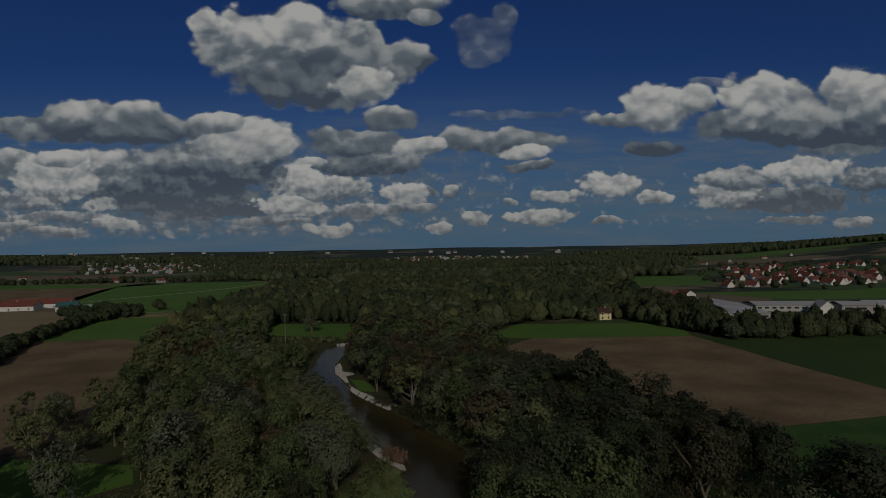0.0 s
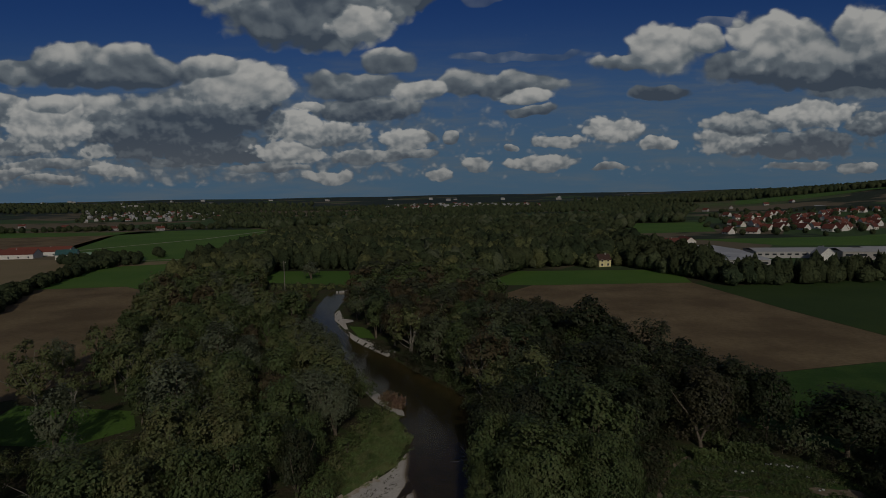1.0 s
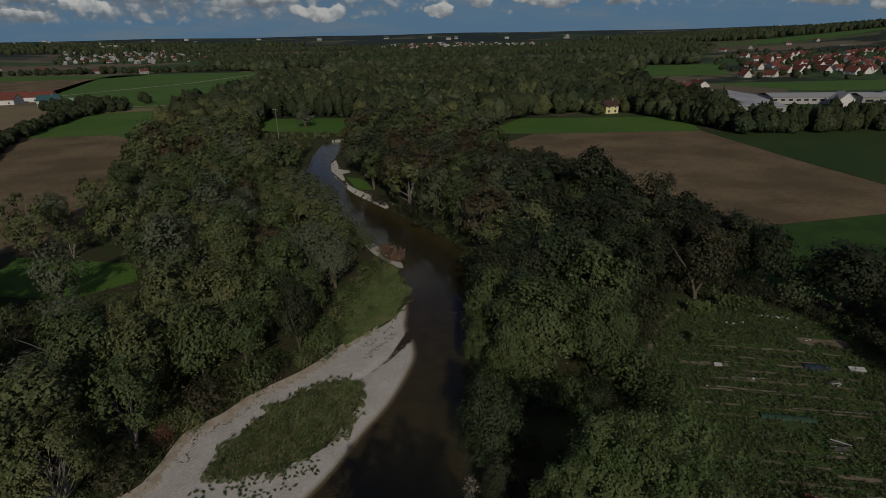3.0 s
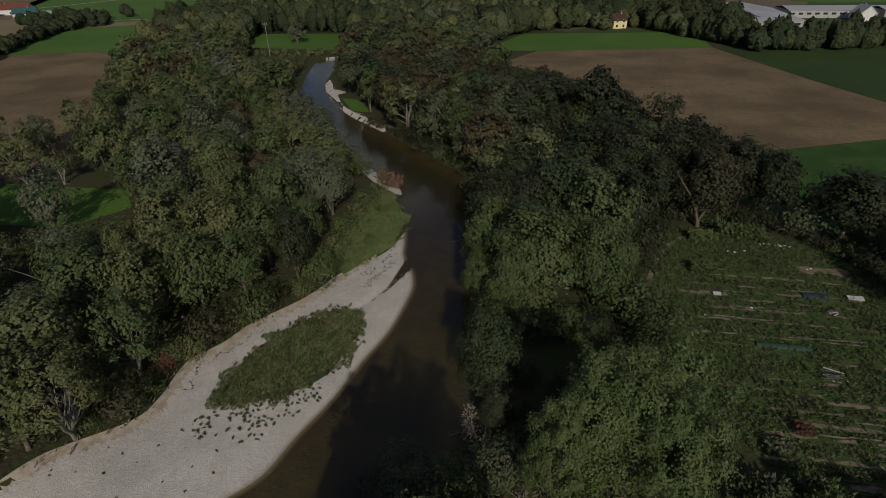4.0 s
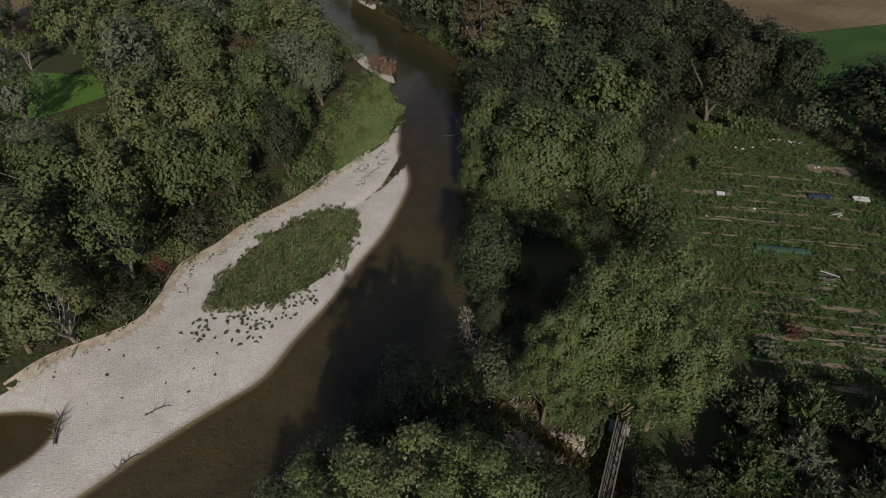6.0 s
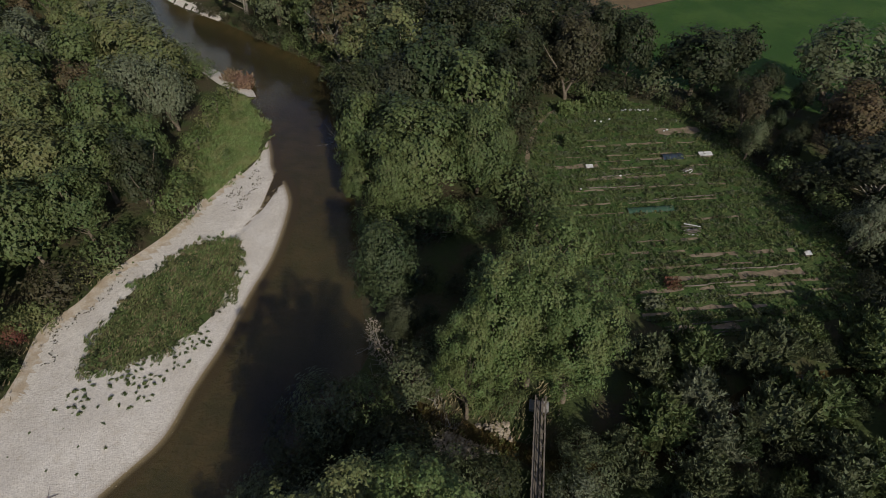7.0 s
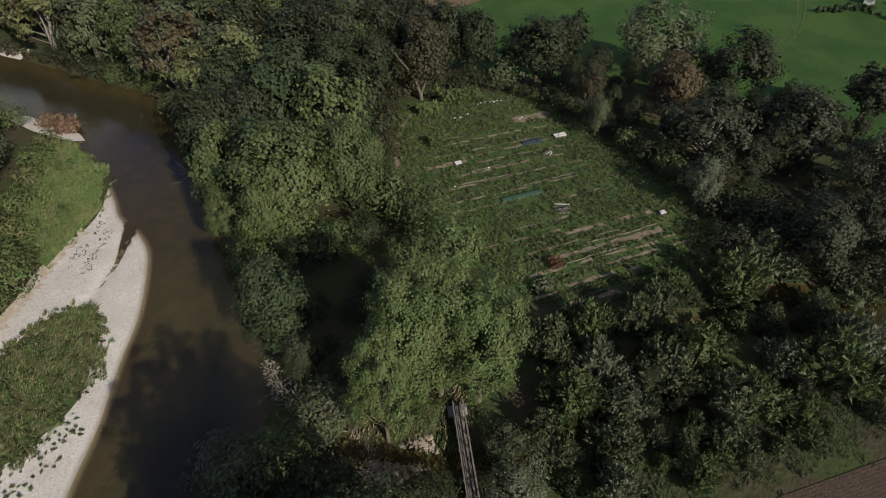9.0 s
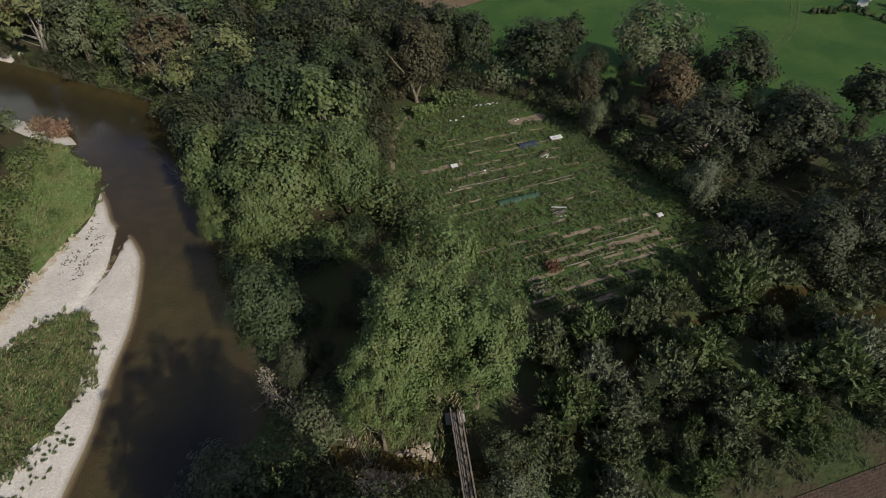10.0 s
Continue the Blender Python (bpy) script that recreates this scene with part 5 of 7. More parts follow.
far_woods("far_woods", [(900, 1820), (1500, 1760), (2300, 2300), (1500, 2900), (600, 2500)], 22, (16, 24), 0, 8.0, MIX_DARK, "distant wooded ridge", [])
far_woods("far_woods", [(-2600, 2000), (-900, 2000), (-600, 2600), (-2400, 3000)], 34, (16, 24), 0, 13.0, MIX_DARK, "distant dark woods", [])
far_woods("tree_belt", [(128, 352), (150, 286), (186, 284), (236, 290), (330, 300), (330, 312), (236, 304), (186, 300), (160, 305), (140, 372)], 4.6, (7, 14.5), 130, 0.9, MIX_DARK, "dense dark belt of trees")
far_woods("tree_belt", [(128, 352), (150, 284), (186, 281), (236, 287), (330, 296), (330, 314), (236, 306), (186, 302), (160, 306), (140, 372)], 8.0, (5, 12), 110, 0.9, MIX_MID, "lighter green trees of the belt")
far_woods("hedge_west", [(-199, 240), (-232, 306), (-254, 396), (-262, 398), (-240, 306), (-210, 240)], 4.5, (5, 8), 90, 1.4, MIX_DARK, "dark hedge between fields")
far_woods("hedge_farm", [(-262, 398), (-254, 396), (-240, 430), (-262, 470), (-300, 480), (-310, 440)], 6, (5.5, 9), 110, 1.0, MIX_DARK, "clump of dark trees by the farm")
far_woods("farm_trees", [(-268, 487), (-244, 474), (-240, 482), (-262, 494)], 9, (7, 9), 160, 0.9, MIX_DARK, "two round trees by the track")
far_woods("hall_trees", [(120, 352), (150, 330), (168, 330), (176, 460), (150, 480), (128, 420)], 7, (11, 16), 130, 1.6, MIX_DARK, "dark trees beside the halls")
far_woods("hedge_village", [(300, 610), (420, 560), (640, 640), (900, 1000), (640, 1240), (420, 900)], 30, (5, 9), 44, 1.2, MIX_DARK, "garden trees among the village roofs")
far_woods("hedge_rows", [(-900, 880), (-300, 930), (-300, 960), (-900, 915)], 12, (6, 11), 44, 2.4, MIX_DARK, "far row of field trees")
far_woods("house_trees", [(90, 362), (100, 356), (118, 361), (122, 378), (96, 384)], 6.5, (6, 10), 150, 1.2, MIX_FAR, "garden trees round the yellow house", [[(99, 352), (114, 352), (114, 378), (99, 378)]])
far_woods("glade_trees", [(-130, 378), (-58, 371), (-46, 366), (-44, 384), (-128, 396)], 6.0, (12, 20), 150, 0.9, MIX_DARK, "tall dark trees behind the glade")
far_woods("glade_scrub", [(-112, 300), (-90, 293), (-66, 286), (-62, 293), (-47, 293), (-46, 303), (-74, 304), (-108, 316)], 3.6, (1.4, 2.8), 40, 0.8, MIX_FAR, "low scrub before the glade")
far_woods("edge_trees", [(86, 376), (100, 386), (130, 386), (128, 400), (84, 392), (60, 372)], 6.0, (12, 20), 150, 0.9, MIX_DARK, "tall dark wood edge behind the yellow house")

# ---- buildings ----
def box(x0, x1, y0, y1, z0, z1):
    V = np.array([(x, y, z) for z in (z0, z1) for x, y in ((x0, y0), (x1, y0), (x1, y1), (x0, y1))], float)
    Q = np.array([(3, 2, 1, 0), (4, 5, 6, 7), (0, 1, 5, 4), (1, 2, 6, 5), (2, 3, 7, 6), (3, 0, 4, 7)])
    return V, Q


def gable(x0, x1, y0, y1, z0, rise_m, over=0.4, thick=0.25):
    """Two roof slopes with thickness over a ridge along x."""
    ym = (y0 + y1) / 2
    slope = rise_m / (ym - y0)
    V, Q = [], []
    for side, ye in ((0, y0 - over), (1, y1 + over)):
        ze = z0 - over * slope
        a = [(x0 - over, ye, ze), (x1 + over, ye, ze), (x1 + over, ym, z0 + rise_m), (x0 - over, ym, z0 + rise_m)]
        n = len(V)
        V += a + [(p[0], p[1], p[2] + thick) for p in a]
        Q += [tuple(n + i for i in q) for q in ((3, 2, 1, 0), (4, 5, 6, 7), (0, 1, 5, 4), (1, 2, 6, 5), (2, 3, 7, 6), (3, 0, 4, 7))]
    return np.array(V, float), np.array(Q)


def wall_mesh(x, y, h, ridge):
    """A box with gable ends, as one mesh of four-sided faces."""
    V = [(-x, -y, -0.5), (x, -y, -0.5), (x, y, -0.5), (-x, y, -0.5), (-x, -y, h), (x, -y, h), (x, y, h), (-x, y, h), (-x, 0, h + ridge), (x, 0, h + ridge), (-x, 0, h), (x, 0, h)]
    Q = [(0, 1, 5, 4), (2, 3, 7, 6), (1, 2, 6, 5), (3, 0, 4, 7), (4, 10, 10, 8), (10, 7, 7, 8), (5, 11, 11, 9), (11, 6, 6, 9), (4, 5, 9, 8), (7, 6, 9, 8)]
    me = bpy.data.meshes.new("wall")
    me.from_pydata(V, [], [tuple(dict.fromkeys(q)) for q in Q])
    return me


PLASTER = surface("white_plaster", per_thing((0.78, 0.77, 0.73), (0.70, 0.66, 0.58)), 0.9)
PLASTER_GREY = surface("grey_plaster", per_thing((0.52, 0.51, 0.49), (0.36, 0.34, 0.31)), 0.9)
YELLOW = surface("yellow_plaster", two_tone((0.85, 0.77, 0.40), (0.80, 0.71, 0.36), 0.6, 4.0), 0.9)
ROOF_RED = surface("red_roof_tiles", per_thing((0.21, 0.068, 0.048), (0.14, 0.054, 0.042)), 0.8)
ROOF_BROWN = surface("brown_roof_tiles", two_tone((0.085, 0.048, 0.038), (0.062, 0.038, 0.032), 0.8, 5.0), 0.8)
ROOF_GREY = surface("grey_sheet_roof", per_thing((0.34, 0.35, 0.36), (0.46, 0.46, 0.46)), 0.6)
ROOF_PALE = surface("pale_sheet_roof", two_tone((0.50, 0.51, 0.52), (0.38, 0.39, 0.41), 0.1, 1.0), 0.6)
PANE = surface("window_glass", lambda t, p: (0.03, 0.035, 0.04), 0.1, spec=0.6)
CONCRETE = surface("concrete", two_tone((0.42, 0.41, 0.38), (0.33, 0.32, 0.30), 0.8, 6.0), 0.9)


def house(x, y, turn, size, walls, roof, label, name="house", group="", windows=2, z=None):
    """Gabled house: walls, roof, chimney and windows on the long sides."""
    a, b, h, ridge = size
    top = tagged(new(name), label=label, category="house", group=group)
    top.matrix_basis = pose(x, y, ground_at(x, y) if z is None else z, 0, 0, turn)
    part("wall", wall_mesh(a / 2, b / 2, h, ridge), walls, top)
    part("roof", quads("roof", *gable(-a / 2, a / 2, -b / 2, b / 2, h, ridge)), roof, top)
    part("chimney", quads("chimney", *box(a * 0.15, a * 0.15 + 0.6, -0.9, -0.3, h + ridge * 0.5, h + ridge + 0.9)), CONCRETE, top)
    for side in (-1, 1):
        for i in range(windows):
            cx = (i + 0.5) / windows * a - a / 2
            for cz in ([1.5] if h < 4.5 else [1.5, 4.3]):
                y0, y1 = sorted((side * b / 2, side * (b / 2 + 0.04)))
                pane = part("window", quads("window", *box(cx - 0.6, cx + 0.6, y0, y1, cz - 0.7, cz + 0.7)), PANE, top)
                if not group or group == "houses by the halls":
                    bars = [box(cx - 0.7, cx + 0.7, y0, y1 + 0.03, cz + 0.70, cz + 0.78), box(cx - 0.7, cx + 0.7, y0 - 0.03, y1 + 0.03, cz - 0.78, cz - 0.70),
                            box(cx - 0.70, cx - 0.60, y0 - 0.03, y1 + 0.03, cz - 0.70, cz + 0.70), box(cx + 0.60, cx + 0.70, y0 - 0.03, y1 + 0.03, cz - 0.70, cz + 0.70)]
                    part("frame", quads("frame", *merge(bars)), PLASTER, pane)
    return top


house(107.5, 369, 12, (8.6, 8.0, 4.8, 3.4), YELLOW, ROOF_BROWN, "yellow plastered house with a brown tiled roof", windows=2)
# village
for i in range(84):
    u, v = rng.uniform(0, 1), rng.uniform(0, 1) ** 1.3
    y = 612 + 430 * v + 30 * u
    x = (0.518 + 0.275 * u) * y
    house(x, y, rng.choice([15, 105]) + rng.normal() * 8, (rng.uniform(9, 14), rng.uniform(8, 9.5), rng.uniform(2.6, 3.8), rng.uniform(4.0, 5.0)), PLASTER, ROOF_RED,
          "white village house with a red tiled roof", group="village houses")
# red-roofed houses by the halls
for x, y, turn in ((168, 470, 5), (185, 476, 8), (200, 486, 5), (222, 500, 95), (150, 490, 10)):
    house(x, y, turn, (18, 10, 4.5, 3.5), PLASTER, ROOF_RED, "long white house with a red tiled roof", group="houses by the halls", windows=4)


def hall(x, y, turn, a, b, h, roof, label, bays=8):
    top = tagged(new("industrial_hall"), label=label, category="hall", group="industrial halls")
    top.matrix_basis = pose(x, y, 0, 0, 0, turn)
    part("wall", quads("wall", *box(-a / 2, a / 2, -b / 2, b / 2, -0.3, h)), PLASTER_GREY, top)
    part("roof", quads("roof", *gable(-a / 2, a / 2, -b / 2, b / 2, h, 1.6, 0.5)), roof, top)
    for i in range(bays):
        cx = (i + 0.5) / bays * a - a / 2
        part("window", quads("window", *box(cx - a / bays * 0.28, cx + a / bays * 0.28, -b / 2 - 0.05, -b / 2, h * 0.45, h * 0.72)), PANE, top)


hall(196, 398, -6, 36, 98, 5, ROOF_PALE, "large deep hall with a pale sheet roof", 5)
hall(264, 404, -8, 70, 24, 4.6, ROOF_GREY, "long hall with a grey roof and window bays", 14)
hall(330, 392, -8, 56, 30, 5.5, ROOF_PALE, "white hall with a pale roof", 6)
hall(290, 384, -8, 26, 18, 6, ROOF_GREY, "small hall with a grey roof", 3)
house(262, 376, 82, (12, 10, 5, 4.5), PLASTER, ROOF_GREY, "white gabled house between the halls", group="houses by the halls")
hall(873, 1220, -30, 74, 16, 10, ROOF_PALE, "long white building on the far slope", 10)
# solar panels lying on the deep hall's roof
solar = tagged(new("solar_array"), label="dark blue solar panels on a hall roof", category="solar panels")
solar.matrix_basis = pose(196, 398, 5.85, 0, 0, -6)
for i in range(6):
    V, Q = box(-15, -2, -38 + 11 * i, -29 + 11 * i, 0, 0.08)
    V[:, 2] += (V[:, 0] + 18) * 0.0
    part("panel", quads("panel", V, Q), PANE, solar)


def polytunnel(x, y, turn, length, wide, high):
    top = tagged(new("polytunnel"), label="long pale green plastic-covered growing tunnel", category="polytunnel")
    top.matrix_basis = pose(x, y, 0.05, 0, 0, turn)
    arc = [(math.cos(t) * wide / 2, math.sin(t) * high) for t in np.linspace(0, math.pi, 11)]
    V = np.array([(sx * length / 2, a, b) for sx in (-1, 1) for a, b in arc])
    Q = np.array([(i, i + 1, i + 12, i + 11) for i in range(10)])
    part("cover", quads("cover", V, Q, smooth=True), TUNNEL, top)
    for k in range(9):
        cx = -length / 2 + k * length / 8
        part("hoop", quads("hoop", *tube([(cx, a * 1.01, b * 1.01) for a, b in arc], [0.06] * 11, 5)), PLASTER, top)


TUNNEL = surface("tunnel_plastic", two_tone((0.30, 0.42, 0.33), (0.24, 0.36, 0.28), 0.3, 3.0), 0.5)
polytunnel(-312, 503, -6, 46, 8, 3.2)
house(-333, 482, 20, (16, 12, 4, 4), PLASTER, surface("teal_roof", two_tone((0.05, 0.13, 0.13), (0.04, 0.10, 0.10), 0.5, 4.0), 0.7), "farm shed with a dark teal roof", "shed", "farm buildings")
# farm with long red roofs
for x, y, a, turn in ((-392, 490, 50, 6), (-378, 512, 56, 6), (-420, 500, 30, 96)):
    house(x, y, turn, (a, 14, 4.2, 4.0), PLASTER, ROOF_RED, "long farm building with a red roof", "farm_building", "farm buildings", 6)
# far town
for i in range(130):
    y = rng.uniform(1280, 2500)
    x = -y * rng.uniform(0.40, 0.66)
    house(x, y, rng.uniform(0, 180), (rng.uniform(9, 15), rng.uniform(7, 9), rng.uniform(3, 5), rng.uniform(3, 4)), PLASTER_GREY, ROOF_GREY if i % 3 else ROOF_RED,
          "far white town house", group="far town houses", windows=2)
for i in range(5):
    x, y = -1345 + 18 * i, 2300 + 20 * (i % 3)
    top = tagged(new("apartment_block"), label="pale high-rise apartment block in the far town", category="building", group="far apartment blocks")
    top.matrix_basis = pose(x, y, ground_at(x, y), 0, 0, 10)
    part("wall", quads("wall", *box(-7, 7, -6, 6, 0, 17 + 4 * (i % 2))), PLASTER_GREY, top)
    for s in range(4):
        part("window", quads("window", *box(-6, 6, -6.1, -6.02, 2.5 + 3.3 * s, 3.8 + 3.3 * s)), PANE, top, "band of dark windows")

far_woods("town_trees", [(-500, 1260), (-860, 1270), (-1550, 2400), (-1000, 2450)], 38, (8, 14), 0, 2.0, MIX_DARK, "dark trees among the far town's houses")
# long pale works on the skyline
for i in range(26):
    y = rng.uniform(2500, 3900)
    x = y * rng.uniform(-0.80, 0.62)
    top = tagged(new("far_works"), label="long pale works building on the far plain", category="building", group="far works")
    top.matrix_basis = pose(x, y, ground_at(x, y), 0, 0, rng.uniform(-12, 12))
    a = rng.uniform(10, 32)
    part("wall", quads("wall", *box(-a / 2, a / 2, -9, 9, -1, rng.uniform(6, 11))), PLASTER_GREY, top)
    part("roof", quads("roof", *gable(-a / 2, a / 2, -9, 9, 11.0, 1.5)), ROOF_GREY, top)

# hamlet on the northern skyline and scattered farms
for i in range(44):
    x, y = rng.uniform(-120, 260) + rng.normal() * 60, rng.uniform(1900, 2280)
    house(x, y, rng.uniform(0, 180), (rng.uniform(12, 24), rng.uniform(9, 12), rng.uniform(7, 11), 3.5), PLASTER_GREY, ROOF_RED if i % 2 else ROOF_GREY, "far white house at the wood's edge", group="far hamlet", windows=1)
for x, y in ((-700, 1010), (-560, 930), (-835, 1080), (-470, 905), (520, 1180), (700, 1330), (820, 1390), (905, 1420), (600, 1250)):
    house(x, y, rng.uniform(0, 180), (12, 8, 4, 3.4), PLASTER_GREY, ROOF_RED, "lone white farmhouse with a red roof", "farmhouse", "scattered farms")

# ---- garden plots ----
ROW_WAY = np.array([0.984, -0.178])      # the beds run this way
ROW_SIDE = np.array([0.178, 0.984])
HERB = surface("garden_herbs", two_tone((0.050, 0.096, 0.026), (0.088, 0.116, 0.042), 0.5, 4.0), 0.9, lambda t, p: (fractal(t, p, 5.0, 4), 0.25))
BED = surface("dry_garden_soil", two_tone((0.180, 0.142, 0.096), (0.270, 0.222, 0.160), 0.8, 6.0), 0.95, lambda t, p: (fractal(t, p, 8.0, 4), 0.08))
TIMBER = surface("weathered_timber", two_tone((0.21, 0.185, 0.155), (0.13, 0.115, 0.10), 1.5, 12.0), 0.85, lambda t, p: (fractal(t, p, 25.0, 3), 0.01))
TIMBER_DARK = surface("tarred_timber", two_tone((0.16, 0.135, 0.115), (0.10, 0.085, 0.075), 1.5, 12.0), 0.8, lambda t, p: (fractal(t, p, 25.0, 3), 0.01))
WHITE_SHEET = surface("white_plastic", two_tone((0.60, 0.61, 0.60), (0.46, 0.47, 0.46), 2.0, 9.0), 0.5)
BLUE_NET = surface("blue_net", two_tone((0.028, 0.045, 0.066), (0.036, 0.052, 0.070), 1.0, 9.0), 0.8)
GREEN_NET = surface("green_net", two_tone((0.035, 0.080, 0.052), (0.045, 0.088, 0.058), 1.0, 9.0), 0.8)
sheet("garden_ground", GARDEN, HERB, "weedy green garden ground", 0.05, 2.0)


def place_on(s, q):
    """A garden place from metres along a bed and across the beds, counted from the south-west."""
    p = np.array([33.0, 50.0]) + s * ROW_WAY + q * ROW_SIDE
    return p


def bed_strip(s0, s1, q, wide, name="soil_strip", material=BED, lift=0.09):
    n = max(2, int((s1 - s0) / 1.2))
    line = [place_on(s, q + 0.12 * math.sin(1.7 * s + q)) for s in np.linspace(s0, s1, n)]
    half = [0.95 * wide * (0.42 + 0.16 * math.sin(2.3 * i + q)) for i in range(n)]
    poly = [tuple(p - ROW_SIDE * h) for p, h in zip(line, half)] + [tuple(p + ROW_SIDE * h) for p, h in zip(line[::-1], half[::-1])]
    return sheet(name, poly, material, "strip of bare tan garden soil", lift, 1.5)


# bare strips: start, end, across, width
STRIPS = ((4, 13, -1.8, 1.2), (3, 27, 4.6, 0.7), (8, 28, 6.6, 1.3), (14, 28, 3.0, 0.9), (5, 20, 8.6, 0.6), (-2, 26, 23.0, 0.5), (0, 25, 26.5, 0.6), (3, 24, 29.4, 0.9),
                       (-1, 9, 33.2, 1.3), (8, 25, 32.0, 0.6), (0, 22, 36.0, 0.5), (5, 26, 39.2, 0.8), (20, 28, 43.0, 3.4), (2, 9, 41.0, 0.8), (6, 16, 14.0, 0.5), (16, 26, 18.5, 0.5), (2, 18, 1.2, 0.6), (12, 27, 10.4, 0.9), (0, 12, 11.8, 0.5), (-1, 15, 20.6, 0.5), (6, 24, 34.4, 0.6))
# overgrown in places, so that each is broken into lengths
for s0, s1, q, wide in STRIPS:
    at = s0
    while at < s1 - 1.0:
        end = min(s1, at + rng.uniform(2.0, 9.0))
        if end - at > 1.2:
            bed_strip(at, end, q + rng.normal() * 0.12, wide * rng.uniform(0.55, 1.15))
        at = end + rng.uniform(0.6, 3.0)
lane = spline([(28.6, 66), (30.2, 74), (33.5, 84), (37.5, 92), (42, 98), (47, 101.3), (53, 101.8)])
sheet("garden_path", [*map(tuple, lane + [-0.35, 0.2]), *map(tuple, lane[::-1] + [0.35, -0.2])], BED, "trodden pale path along the garden's edge", 0.10, 1.5)


def tufts(name, count, leaves, low, high, leaf, material, label, rows=1.15, q_span=(-5, 56), poly=GARDEN, seed=0):
    """Separate bushy plants standing in rows, some beds left thin."""
    q = np.round(rng.uniform(*q_span, count * 2) / rows) * rows + rng.normal(size=count * 2) * 0.12 * rows
    s = rng.uniform(-4, 36, count * 2)
    P = np.array([33.0, 50.0]) + s[:, None] * ROW_WAY + q[:, None] * ROW_SIDE
    fill = np.array([noise.noise((x * 0.22, y * 0.5, 4.0 + seed)) + 0.6 * noise.noise((x * 0.7, y * 0.9, 9.0 + seed)) for x, y in P])
    bare = np.zeros(len(P), bool)
    for s0, s1, at, wide in STRIPS:
        bare |= (s > s0) & (s < s1) & (np.abs(q - at) < wide * 0.55)
    P = P[inside(P, poly) & (fill > -0.22) & ~(bare & (rng.uniform(0, 1, len(P)) < 0.85))][:count]
    h = rng.uniform(0, 1, len(P)) ** 1.6 * (high - low) + low
    k = np.repeat(np.arange(len(P)), leaves)
    d = unit(rng.normal(size=(len(k), 3)) + [0, 0, 0.4])
    pos = np.column_stack([P[k], np.full(len(k), 0.06)]) + d * (h[k] * rng.uniform(0.35, 1.0, len(k)))[:, None] * [0.62, 0.62, 0.9]
    pos[:, 2] = np.maximum(pos[:, 2], 0.1)
    V, Q = leaf_cards(pos, unit(d + 0.7 * rng.normal(size=(len(k), 3))), leaf, rng, 0.5)
    return setting(name, quads(name, V, Q), material, label, "stuff", "plants")


tufts("garden_plants", 3600, 14, 0.2, 0.9, 0.22, LEAF_BRIGHT, "rows of bushy bright green garden plants")
tufts("garden_plants", 1100, 14, 0.3, 1.3, 0.25, LEAF_SAGE, "rows of dull green garden plants", rows=2.3, seed=3)
tufts("garden_plants", 1000, 12, 0.3, 1.0, 0.22, LEAF_YELLOW, "rows of yellowing garden plants", rows=2.9, seed=5)
tufts("garden_plants", 1000, 12, 0.3, 0.9, 0.22, LEAF_GREY, "rows of grey-green garden plants", rows=3.4, seed=7)
tufts("garden_plants", 1300, 14, 0.3, 1.0, 0.24, LEAF_GREEN, "rows of mid green garden plants", rows=2.6, seed=9)
tufts("garden_plants", 260, 12, 0.3, 0.9, 0.22, LEAF_BROWN, "withered brown garden plants", rows=4.6, seed=11)
tufts("garden_plants", 200, 12, 0.3, 0.8, 0.22, LEAF_BROWN, "withered brown garden plants by the creek", rows=1.5, q_span=(-2, 11), seed=13)


def plot(name, x, y, a, b, n, low, high, leaf, material, label, category="plants"):
    """A block of tall plants: stems with upright leaves."""
    s, q = rng.uniform(-a / 2, a / 2, n), rng.uniform(-b / 2, b / 2, n)
    P = s[:, None] * ROW_WAY + np.round(q / 0.7)[:, None] * 0.7 * ROW_SIDE
    z = rng.uniform(low, high, n)
    V, Q = leaf_cards(np.column_stack([P, z]), unit(rng.normal(size=(n, 3)) + [0, -0.8, 0.25]), leaf, rng, 0.4)
    me = quads(name, V, Q)
    me.materials.append(material)
    ob = tagged(new(name, me), label=label, category=category, kind="stuff")
    ob.location = (x, y, 0.05)


plot("corn_plot", 48.5, 99.2, 5.0, 2.2, 700, 0.2, 1.9, 0.55, LEAF_BRIGHT, "small block of bright green corn")
plot("hop_plot", 55.5, 99.8, 8.0, 3.0, 1300, 0.2, 2.8, 0.5, LEAF_GREEN, "tall dense block of green climbing plants")
plot("corn_plot", 44.0, 88.4, 4.0, 1.8, 500, 0.2, 1.8, 0.5, LEAF_GREEN, "small block of green corn")
plot("red_amaranth", 41.3, 53.8, 1.8, 1.4, 260, 0.2, 1.2, 0.3, LEAF_RED, "clump of dark red amaranth")
plot("dark_kale", 37.2, 51.6, 2.6, 1.8, 380, 0.2, 1.1, 0.34, LEAF_GREY, "bed of blue-grey kale")
plot("orange_marigold", 33.4, 82.4, 2.4, 1.6, 200, 0.1, 0.6, 0.25, LEAF_BROWN, "patch of orange-brown marigolds")


